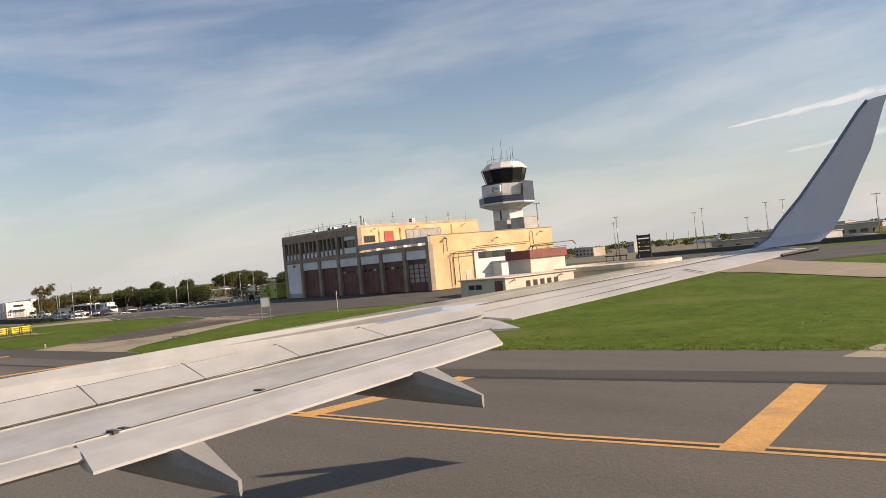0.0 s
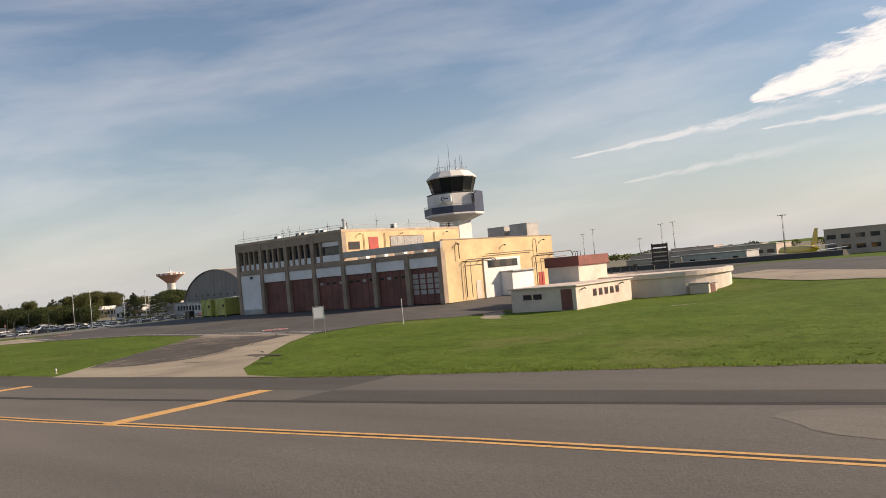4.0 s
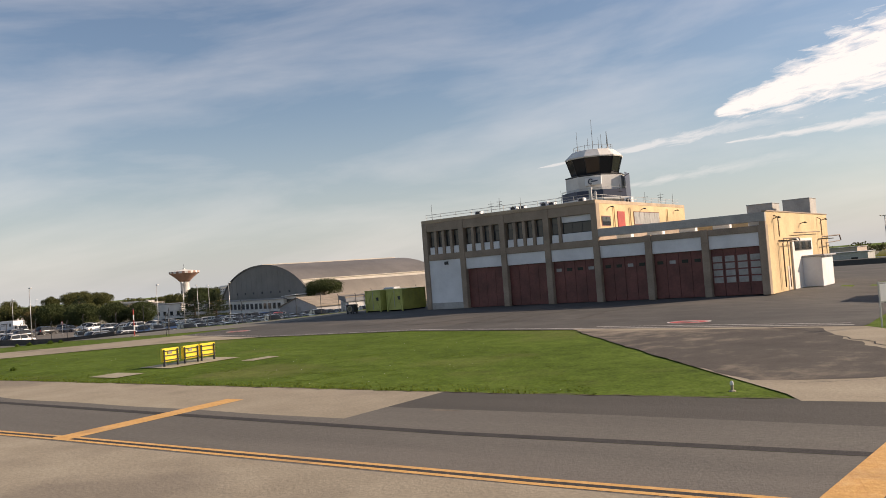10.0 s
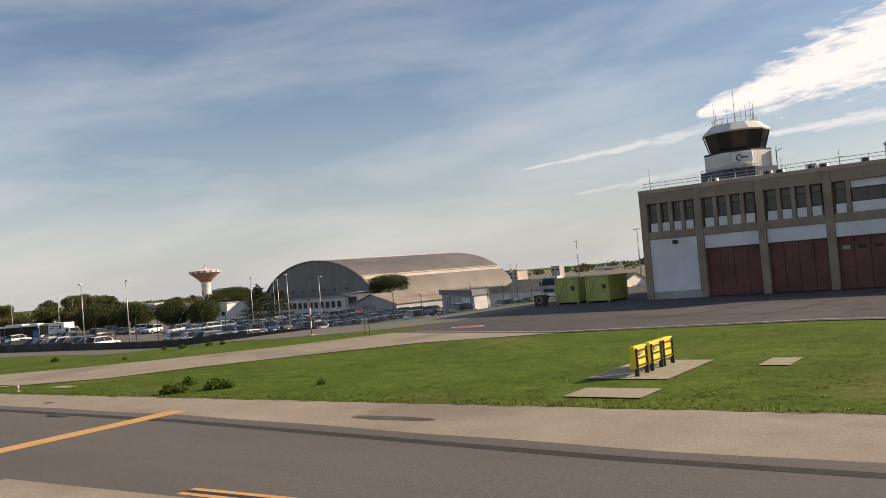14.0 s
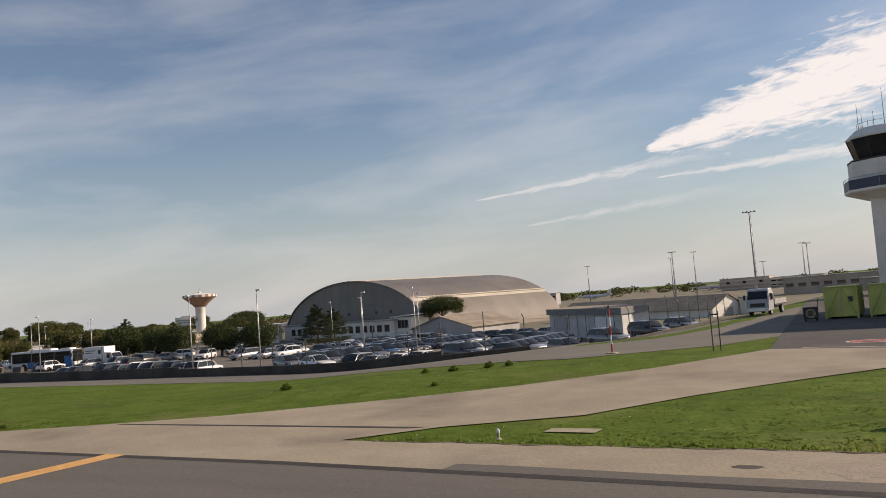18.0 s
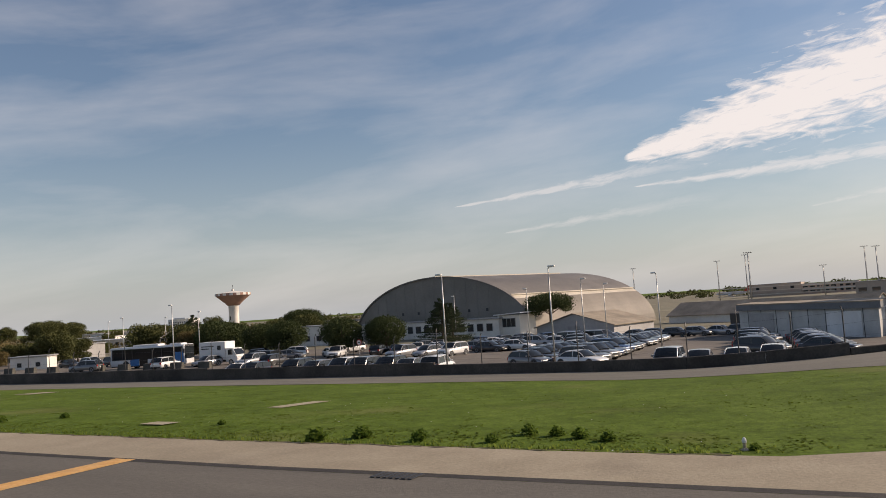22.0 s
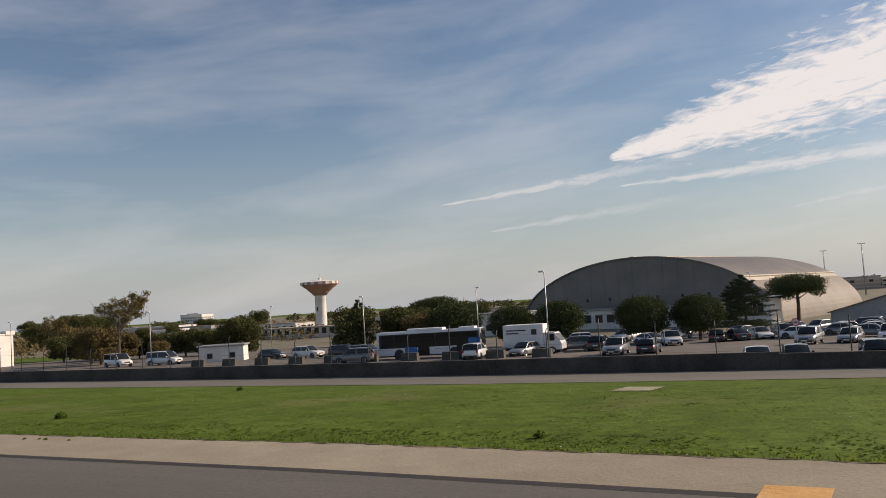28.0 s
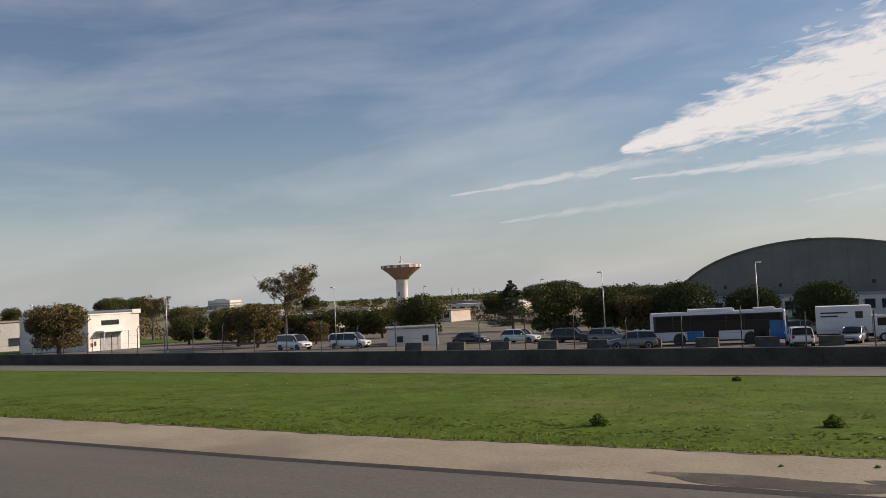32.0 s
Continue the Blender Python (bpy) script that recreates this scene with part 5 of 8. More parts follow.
for k in range(4):
    part("pane", box(7.05, -2.6 + 0.88 * k, 4.82, 7.07, -1.84 + 0.88 * k, 5.43), glass_dark, wf)
part("notice", box(7.0, -4.9, 1.6, 7.04, -4.4, 2.2), red_paint, ws)
part("notice", box(7.0, -4.2, 1.7, 7.04, -3.8, 2.4), dark_metal, ws)

def site_cabin():
    """Flat roof over a panelled front that stands slanting to its depth."""
    ob = thing("site_cabin", "long flat-roofed grey panelled site cabin", "cabin", at=(3.0, 97.0, -3.0), turn=-43.1)
    L, D, sk = 23.4, 7.0, 6.4  # front along -x from the corner, depth and its lean

    def slab(y0, y1, z0, z1, x0=-L, x1=0.0):
        return Shape().loft([[(x0 - sk * y0 / D, y0, z), (x1 - sk * y0 / D, y0, z), (x1 - sk * y1 / D, y1, z), (x0 - sk * y1 / D, y1, z)] for z in (z0, z1)])

    part("wall", slab(0.0, D, -0.3, 3.6), cabin_grey, ob)
    part("roof", slab(-0.5, D + 0.3, 4.28, 4.42, -L - 0.4, 0.4), shed_roof, ob, "sandy sheet roof")
    part("fascia", slab(-0.45, D, 3.6, 4.28, -L - 0.35, 0.35), slate_fascia, ob, "deep slate-grey fascia")
    for x in (-2.2, -5.0, -7.8, -10.6, -13.4, -16.2, -19.0, -21.6):
        part("panel_joint", box(x, -0.04, 0.0, x + 0.06, 0.01, 3.6), dark_metal, ob)
    part("loading_gate", box(-21.4, -0.06, 0.0, -16.6, -0.01, 3.2), far_grey, ob, "dull grey sliding gate")
    part("white_shutter", box(-7.6, -0.06, 0.1, -2.4, -0.01, 3.3), white_panel, ob, "pale roller shutter")


site_cabin()
block("gate_lodge", "small white gate lodge beside the tall mast", 1.6, 164.5, 6.0, 168.5, -3.0, 0.1, white_wall, grey_metal, "building", (("s", 1, 1.0, 2.0, 1.4),))
gable("gable_store", "low gabled store with a brown sheet roof", -43.0, 137.0, -3.0, 7.5, 7.0, 2.0, 4.0, far_grey, shed_roof, -10)
gable("gable_store", "long gabled store with a sandy sheet roof", -19.2, 170.2, -3.0, 4.9, 21.0, 1.55, 3.95, white_wall, shed_roof, 67)
block("long_depot", "long low depot with a sawtooth-shaded eave", -203, 176, -172, 186, -3.2, -0.3, cream_wall, shed_roof, "building", (("s", 12, 1.2, 2.8, 1.6),))
block("white_kiosk", "small white kiosk beside the car park", -129.4, 84.5, -123.2, 88.5, -3.0, -0.15, white_wall, grey_metal, "kiosk", (("s", 2, 1.2, 2.0, 0.8),), 34)
block("grey_store", "grey flat-roofed store behind the trees", -184, 122, -168, 132, -3.0, 0.4, far_grey, grey_metal, "building", (("s", 4, 1.0, 2.0, 1.2),))
block("low_store", "low store with pale eaves", -120, 142, -104, 150, -3.0, 1.2, white_wall, grey_metal, "building", (("s", 5, 1.0, 2.2, 1.4),))
block("far_workshop", "far grey workshop shed", -248, 78, -206, 96, -3.0, 2.6, far_grey, shed_roof, "building", (("e", 4, 1.5, 3.0, 2.0),))
ht = block("far_hotel", "far white hotel of several floors", -778, 676, -744, 694, -3.0, 9.6, white_wall, far_grey, "hotel", (("s", 9, 5.6, 7.0, 1.9), ("s", 9, 8.2, 9.6, 1.9), ("e", 6, 5.6, 7.0, 1.9), ("e", 6, 8.2, 9.6, 1.9)))
part("sign_frame", box(-4, -11, 12.2, 14, -10.6, 14.0), white_panel, ht, "pale roof sign without letters")
tm = block("terminal_building", "far brown terminal block with few windows", -84, 500, -56.2, 515, -3.0, 3.9, brick_far, far_grey, "terminal", (("s", 3, 3.8, 5.2, 2.0),))
pk = block("terminal_gallery", "far pink terminal wing with pale balcony bands", -55.8, 500, -27, 512, -3.0, 2.6, pink_wall, far_grey, "terminal", (("s", 8, 1.0, 2.1, 2.6), ("s", 8, 3.4, 4.5, 2.6)))
for z in (2.3, 4.7):
    part("balcony_band", box(-14.2, -7.4, z, 14.0, -6.05, z + 0.7), white_wall, pk, "pale balcony band")
for x in (-14.2, -4.8, 4.6, 14.0):
    part("pier", box(x - 0.35, -7.0, 0, x + 0.35, -6.0, 5.6), pink_wall, pk)
for i in range(3):
    part("floor_band", box(-31.2, -11.3, 1.0 + 2.2 * i, 31.2, -11.0, 1.5 + 2.2 * i), cream_wall, tm)
block("terminal_building", "far terminal pier with long windows", -14, 300, 42, 318, -3.0, 2.6, brick_far, far_grey, "terminal", (("s", 14, 2.4, 3.8, 2.6),))
block("cargo_building", "far cargo building with cream floor bands", 58, 300, 130, 325, -3.0, 5.6, brick_far, cream_wall, "building", (("s", 16, 1.6, 3.2, 3.0), ("s", 16, 5.2, 6.8, 3.0)))
block("grey_hangar", "long low grey hangar", 118, 330, 210, 365, -3.0, 4.4, far_grey, far_grey, "hangar", (("s", 6, 0.5, 4.5, 8.0),))
block("far_shed", "far dark shed beyond the apron", 40, 222, 58, 232, -1.5, 1.6, far_grey, grey_metal, "shed", (("s", 3, 0.8, 2.0, 1.6),))
block("far_shed", "far brown shed beyond the apron", 16, 236, 34, 246, -1.8, 1.3, brick_far, grey_metal, "shed", (("s", 3, 0.8, 2.0, 1.6),))
block("silo_block", "far grey silo block", -167, 438, -161.5, 444, -3.0, 3.6, far_grey, far_grey, "building", (("s", 2, 4.0, 5.2, 1.5),))
solo("long_bank", Shape().loft([[(x, y, z) for y, z in ((176, -2.2), (178, 0.6), (180, 0.7), (186, -2.2))] for x in (30, 52, 74, 92)]), asphalt_dark, "long dark bank behind the apron", "bank", kind="structure")


def tail_plane(x, y, yaw, body, fin, label, k=1.0):
    """A far parked airliner."""
    p = thing("parked_airliner", label, "aircraft", at=(x, y, -2.8), turn=yaw)
    p.scale = (k, k, k)
    prof = [(0.1, -19), (1.2, -18), (1.9, -15), (1.95, 8), (1.5, 14), (0.3, 19)]
    rings = [[(u, r * math.cos(t), 3.4 + (0.02 * max(0, u - 8) ** 2 * 0.35) + r * math.sin(t)) for t in (2 * math.pi * j / 14 for j in range(14))] for r, u in prof]
    part("fuselage", Shape().loft(rings), body, p, smooth=True)
    part("tail_fin", Shape().loft([[(12.5, -0.15, 5.2), (18.5, -0.1, 5.6), (18.5, 0.1, 5.6), (12.5, 0.15, 5.2)], [(17.2, -0.06, 11.0), (20.0, -0.05, 11.0), (20.0, 0.05, 11.0), (17.2, 0.06, 11.0)]]), fin, p)
    for sg in (-1, 1):
        part("wing", Shape().loft([[(-4, sg * 1.6, 2.4), (2, sg * 1.6, 2.3), (2, sg * 1.6, 2.6), (-4, sg * 1.6, 2.8)], [(3.5, sg * 16, 3.6), (5.2, sg * 16, 3.6), (5.2, sg * 16, 3.7), (3.5, sg * 16, 3.7)]]), winglet_white, p)
        part("tailplane", Shape().loft([[(14.5, sg * 0.6, 4.6), (18, sg * 0.6, 4.6), (18, sg * 0.6, 4.8), (14.5, sg * 0.6, 4.8)], [(18, sg * 6, 5.2), (19.6, sg * 6, 5.2), (19.6, sg * 6, 5.3), (18, sg * 6, 5.3)]]), winglet_white, p)
        part("engine", Shape().turned([(0.5, -2), (1.0, -1.4), (0.95, 1.2), (0.5, 2)], 12).moved(pose(-2.5, sg * 5.2, 1.6, 0, 90)), body, p, smooth=True)
        part("gear_leg", Shape().tube([(1.5, sg * 2.6, 2.4), (1.5, sg * 2.6, 0.0)], 0.18, 6), galv, p)
    part("gear_leg", Shape().tube([(-14.5, 0, 2.2), (-14.5, 0, 0.0)], 0.15, 6), galv, p)


tail_plane(62.1, 254.2, -54.7, mat("yellow_livery", (0.70, 0.46, 0.04), 0.4, var=0.05), MATS["yellow_livery"], "parked yellow freighter beside the far cargo building", 0.8)
tail_plane(-113.8, 600.6, 0, winglet_white, red_paint, "far white airliner with a red tail fin", 0.6)
tail_plane(-187.7, 563.6, 5, winglet_white, winglet_white, "far white airliner with a plain white tail fin", 0.6)


# ---- lamps and masts ----
def street_lamp(x, y, top, turn=0.0):
    g0 = level(x, y)
    sl = thing("street_lamp", "tall galvanised car park lamp with a single white head", "street lamp", "car park lamps", at=(x, y, g0), turn=turn)
    h = top - g0
    part("pole", Shape().tube([(0, 0, -0.05), (0, 0, h * 0.5), (0, 0, h - 0.1)], 0.075, 8, 0.04), galv, sl, smooth=True)
    part("base_collar", Shape().turned([(0.16, 0), (0.16, 0.35), (0.09, 0.42)], 10), galv, sl)
    part("arm", Shape().tube([(0, 0, h - 0.12), (0.08, 0, h - 0.02), (0.25, 0, h + 0.02)], 0.035, 6), galv, sl)
    part("head", box(0.0, -0.13, h - 0.03, 0.52, 0.13, h + 0.11, b=0.05), lamp_white, sl, "white lamp head")
    return sl


for x, y, z, a in ((-15.6, 55.2, 6.1, 0), (-24.6, 55.2, 6.2, 180), (-68.5, 66.8, 6.0, 180), (-100.9, 85.2, 5.3, 180), (-132.1, 78.7, 5.2, 180), (-154.9, 73.2, 5.1, 180), (-85.4, 86.3, 5.4, 0), (-37.6, 98.3, 5.3, 180), (-22.6, 79.3, 5.6, 0), (-14.6, 78.6, 5.6, 180), (-26.6, 97.0, 5.2, 0), (-178.0, 70.0, 5.0, 180), (-118.0, 108.0, 5.2, 0), (-60.0, 118.0, 5.3, 180), (-140.0, 112.0, 5.2, 0)):
    street_lamp(x, y, z, a)


def high_mast(x, y, top):
    g0 = level(x, y)
    hm = thing("floodlight_mast", "tall steel apron mast with a floodlight crossbar", "floodlight mast", "apron masts", at=(x, y, g0))
    h = top - g0
    part("pole", Shape().tube([(0, 0, -0.05), (0, 0, h)], 0.22, 8, 0.12), grey_metal, hm, smooth=True)
    part("crossbar", box(-1.25, -0.07, h - 0.1, 1.25, 0.07, h + 0.02), dark_metal, hm)
    for i in range(4):
        part("floodlight", box(-1.25 + 0.72 * i, -0.3, h - 0.05, -0.91 + 0.72 * i, -0.02, h + 0.2, b=0.05), grey_metal, hm)
    part("ladder_rail", Shape().tube([(0.3, 0, 0), (0.2, 0, h - 0.3)], 0.03, 4), dark_metal, hm)


for x, y, z in ((3.6, 171.4, 16.7), (-100.5, 339.8, 14.2), (-8.0, 317.7, 14.4), (-26.9, 336.3, 9.6), (-57.0, 350.4, 16.4), (-71.9, 367.4, 15.3), (-13.0, 341.4, 15.5), (-39.7, 262.4, 13.8), (57.0, 259.0, 11.0)):
    high_mast(x, y, z)


def bridge_pylon(x, y, h):
    p = thing("bridge_pylon", "far pale pylon of a cable bridge", "bridge pylon", "bridge pylons", at=(x, y, -3.1), turn=-30)
    part("leg", Shape().loft([[(-2.6, -2, 0), (-0.8, -2, 0), (-0.8, 2, 0), (-2.6, 2, 0)], [(-1.6, -1.4, h), (-0.4, -1.4, h), (-0.4, 1.4, h), (-1.6, 1.4, h)]]), white_wall, p)
    part("leg", Shape().loft([[(0.8, -2, 0), (2.6, -2, 0), (2.6, 2, 0), (0.8, 2, 0)], [(0.4, -1.4, h), (1.6, -1.4, h), (1.6, 1.4, h), (0.4, 1.4, h)]]), white_wall, p)
    part("crossbeam", box(-1.8, -1, h * 0.62, 1.8, 1, h * 0.68), white_wall, p)


for x, y, h in ((-1310, 2171, 27), (-1292, 2181, 26), (-1253, 2203, 24), (-1235, 2212, 23)):
    bridge_pylon(x, y, h)
block("apartment_block", "far pale brown apartment block with rows of windows", -195, 420, -180, 432, -3.0, 2.5, brick_far, far_grey, "building", (("s", 5, 1.2, 2.4, 1.4), ("s", 5, 3.4, 4.6, 1.4)))
gable("white_house", "small white house with a pale roof behind the trees", -113.2, 152.0, -3.0, 3.6, 5.0, 2.5, 4.0, white_wall, shed_roof, 0)


# ---- trees ----
def leaves(s, c, r, n, size, rnd, flat=1.0, shell=0.55):
    """Small leaf clumps scattered through an ellipsoid, thicker toward its skin."""
    for _ in range(int(n * 3.4)):
        d = Vector((rnd.gauss(0, 1), rnd.gauss(0, 1), rnd.gauss(0, 1))).normalized()
        k = shell + (1 - shell) * rnd.random() ** 0.7
        k *= 1 + 0.10 * rnd.gauss(0, 1)
        p = Vector((c[0] + d.x * r[0] * k, c[1] + d.y * r[1] * k, c[2] + d.z * r[2] * k))
        a = Vector((rnd.gauss(0, 1), rnd.gauss(0, 1), rnd.gauss(0, 1))).normalized()
        b = a.cross(Vector((rnd.gauss(0, 1), rnd.gauss(0, 1), rnd.gauss(0, 1)))).normalized()
        u, w = a * size * 0.52 * rnd.uniform(0.5, 1.1), b * size * 0.52 * rnd.uniform(0.5, 1.1) * flat
        s.add([p - u - w * 0.4, p + w, p + u - w * 0.3, p - w * 0.9], [(0, 1, 2, 3)])


def limbs(s, h, spread, n, rnd, lo=0.4):
    ends = []
    for i in range(n):
        t = 2 * math.pi * i / n + rnd.uniform(-0.4, 0.4)
        z0 = h * rnd.uniform(lo, lo + 0.2)
        e = Vector((spread * math.cos(t) * rnd.uniform(0.6, 1), spread * math.sin(t) * rnd.uniform(0.6, 1), h * rnd.uniform(0.65, 0.9)))
        m = Vector((e.x * 0.4, e.y * 0.4, (z0 + e.z) / 2 - 0.2))
        s.tube([(0, 0, z0), m, e], 0.09 * h / 6, 5, 0.02)
        ends.append(e)
    return ends


def broadleaf(seed, h, w, material, label, dense=1.0):
    rnd = random.Random(seed)
    t = thing("tree", label, "tree")
    s = Shape().tube([(0, 0, -0.3), (rnd.uniform(-0.1, 0.1), 0.05, h * 0.3), (rnd.uniform(-0.3, 0.3), 0.1, h * 0.75)], 0.05 * h, 8, 0.02 * h)
    ends = limbs(s, h, w * 0.34, 7, rnd, 0.22)
    part("trunk", s, bark, t)
    c = Shape()
    for e in ends + [Vector((0, 0, h * 0.8)), Vector((0, 0, h * 0.58))]:
        r = w * rnd.uniform(0.2, 0.3)
        leaves(c, e, (r, r, r * 0.85), int(260 * dense), 0.26 * w / 8 + 0.10, rnd)
    for _ in range(5):
        e = rnd.choice(ends)
        q = Vector((e.x * 1.3, e.y * 1.3, e.z + rnd.uniform(-0.22, 0.12) * h))
        leaves(c, q, (w * 0.13, w * 0.13, w * 0.11), int(110 * dense), 0.24 * w / 8 + 0.08, rnd, shell=0.2)
    for i in range(6):
        a = 2 * math.pi * i / 6 + 0.3
        leaves(c, (w * 0.3 * math.cos(a), w * 0.3 * math.sin(a), h * 0.33), (w * 0.17, w * 0.17, h * 0.16), int(120 * dense), 0.26 * w / 8 + 0.1, rnd)
    part("crown", c, material, t)
    return t


def umbrella_pine(seed, h, w):
    rnd = random.Random(seed)
    t = thing("umbrella_pine", "umbrella pine with a flat rounded dark crown", "tree")
    s = Shape().tube([(0, 0, -0.3), (0.15, 0, h * 0.35), (0.05, 0.1, h * 0.72)], 0.045 * h, 8, 0.025 * h)
    ends = limbs(s, h, w * 0.4, 9, rnd, 0.45)
    part("trunk", s, bark, t)
    c = Shape()
    for i in range(22):
        a, k = rnd.uniform(0, 2 * math.pi), math.sqrt(rnd.random())
        z = h * (0.88 - 0.26 * k * k) + rnd.uniform(-0.9, 0.3)
        leaves(c, (w * 0.42 * k * math.cos(a), w * 0.42 * k * math.sin(a), z), (w * 0.14, w * 0.14, h * 0.12), 130, 0.3, rnd, 0.7)
    leaves(c, (0, 0, h * 0.78), (w * 0.50, w * 0.50, h * 0.20), 2000, 0.3, rnd, 0.7, 0.75)
    part("crown", c, leaf_pine, t)
    return t


def conifer(seed, h, w):
    rnd = random.Random(seed)
    t = thing("conifer", "dark cedar-like conifer with layered branches", "tree")
    s = Shape().tube([(0, 0, -0.3), (0, 0, h)], 0.035 * h, 7, 0.01)
    c = Shape()
    for i in range(120):
        f = rnd.random() ** 0.85
        z, r = h * (0.10 + 0.88 * f), w * 0.5 * (1 - f) ** 0.7 * rnd.uniform(0.6, 1.15) + 0.15
        a = rnd.uniform(0, 2 * math.pi)
        e = (r * math.cos(a), r * math.sin(a), z + rnd.uniform(-0.05, 0.07) * h)
        s.tube([(0, 0, z), e], 0.03, 4, 0.01)
        for g in (0.45, 0.8, 1.0):
            leaves(c, (e[0] * g, e[1] * g, z + (e[2] - z) * g), (0.34 * r * (1.15 - 0.5 * g) + 0.12, 0.34 * r * (1.15 - 0.5 * g) + 0.12, 0.2), 22, 0.22, rnd, 0.5, 0.1)
    part("trunk", s, bark, t)
    part("crown", c, leaf_conifer, t)
    return t


def thin_tree(seed, h, w):
    rnd = random.Random(seed)
    t = thing("autumn_tree", "tall half-bare tree with thin brown autumn leaves", "tree")
    s = Shape().tube([(0, 0, -0.3), (0.1, 0.1, h * 0.35), (0.3, 0, h * 0.8)], 0.032 * h, 7, 0.02)
    c = Shape()
    for i in range(22):
        a, z0 = rnd.uniform(0, 2 * math.pi), h * rnd.uniform(0.28, 0.6)
        e = Vector((w * 0.5 * math.cos(a) * rnd.uniform(0.35, 1), w * 0.5 * math.sin(a) * rnd.uniform(0.35, 1), h * rnd.uniform(0.6, 1.0)))
        m = Vector((e.x * 0.35, e.y * 0.35, (z0 + e.z) / 2 - 0.3))
        s.tube([(0, 0, z0), m, e], 0.055, 5, 0.012)
        for k in range(3):
            q = m.lerp(e, rnd.uniform(0.3, 1)) + Vector((rnd.gauss(0, 0.4), rnd.gauss(0, 0.4), rnd.uniform(0, 0.7)))
            s.tube([m.lerp(e, rnd.uniform(0.3, 0.8)), q], 0.02, 4, 0.008)
            leaves(c, q, (0.8, 0.8, 0.6), 46, 0.2, rnd, 1.0, 0.0)
    part("trunk", s, bark, t)
    part("crown", c, leaf_brown, t)
    return t


def palm(seed, h):
    rnd = random.Random(seed)
    t = thing("palm_tree", "slim fan palm above the roofs", "tree")
    part("trunk", Shape().tube([(0, 0, -0.3), (0.1, 0, h * 0.5), (0, 0, h)], 0.28, 8, 0.2), bark, t)
    c = Shape()
    for i in range(60):
        a, b = rnd.uniform(0, 2 * math.pi), rnd.uniform(-0.9, 1.3)
        d = Vector((math.cos(a) * math.cos(b), math.sin(a) * math.cos(b), math.sin(b)))
        q = d.cross(Vector((0, 0, 1))).normalized() * 0.28
        p = Vector((0, 0, h))
        c.add([p, p + d * 1.1 - q, p + d * 2.1 + Vector((0, 0, -0.5)), p + d * 1.1 + q], [(0, 1, 2, 3)])
    part("crown", c, leaf_green, t)
    return t


def plant(base, rows):
    """The first row takes the tree itself, the rest take copies: x, y, turn, scale."""
    for i, (x, y, a, k) in enumerate(rows):
        m = pose(x, y, level(x, y) - 0.05, 0, 0, a) @ Matrix.Scale(k, 4)
        if i == 0:
            first = m
        else:
            o = copy_thing(base, pose(x, y, level(x, y) - 0.05, 0, 0, a))
            o.scale = (k, k, k)
    base.matrix_basis = first


plant(umbrella_pine(3, 8.2, 9.6), [(-58.4, 153.0, 0, 1.0), (-144.0, 178.5, 50, 1.08), (-152.5, 187.0, 130, 1.02), (-136.0, 172.0, 200, 0.85)])
def round_tree(seed, h, w):
    rnd = random.Random(seed)
    t = thing("round_tree", "dense round dark green tree on a short trunk", "tree")
    s = Shape().tube([(0, 0, -0.3), (0.1, 0.05, h * 0.3), (0, 0, h * 0.7)], 0.045 * h, 8, 0.02 * h)
    limbs(s, h, w * 0.3, 6, rnd, 0.2)
    part("trunk", s, bark, t)
    c = Shape()
    for i in range(26):
        a, k, u = rnd.uniform(0, 2 * math.pi), math.sqrt(rnd.random()), rnd.random()
        z = h * (0.26 + 0.62 * u)
        q = w * 0.36 * k * math.sqrt(max(0.05, 1 - (2 * u - 0.85) ** 2 * 0.75))
        leaves(c, (q * math.cos(a), q * math.sin(a), z), (w * 0.15, w * 0.15, h * 0.12), 110, 0.26, rnd, 0.8)
    leaves(c, (0, 0, h * 0.60), (w * 0.42, w * 0.42, h * 0.36), 2000, 0.27, rnd, 0.8, 0.86)
    part("crown", c, leaf_pine, t)
    return t


plant(round_tree(8, 6.0, 7.6), [(-70.1, 100.5, 0, 0.98), (-63.9, 103.4, 80, 0.95), (-80.8, 100.2, 160, 0.98), (-88.8, 102.8, 220, 0.95), (-96.0, 100.0, 20, 1.1), (-103.0, 110.0, 290, 1.05)])
plant(conifer(5, 8.4, 8.6), [(-132.1, 127.6, 0, 1.0), (-60.3, 114.2, 70, 0.92), (-63.2, 122.3, 140, 0.84)])
plant(broadleaf(11, 7.0, 8.5, leaf_green, "dense dark green broadleaf tree"), [(-129.0, 92.4, 0, 0.8), (-114.0, 120.0, 250, 0.8), (-108.0, 116.0, 310, 0.75), (-112.0, 98.0, 100, 0.85), (-106.0, 102.0, 190, 0.8), (-120.0, 152.0, 260, 0.9), (-170.0, 196.0, 330, 0.8)])
plant(broadleaf(12, 7.0, 8.0, leaf_brown, "broadleaf tree in dull brown autumn leaf"), [(-150.0, 84.5, 0, 0.8), (-157.0, 88.0, 90, 0.8), (-172.0, 69.8, 150, 0.95), (-146.0, 92.0, 210, 0.45), (-160.0, 97.0, 300, 0.65), (-172.0, 104.0, 40, 0.7), (-190.0, 108.0, 260, 0.9), (-101.5, 99.5, 300, 0.7)])
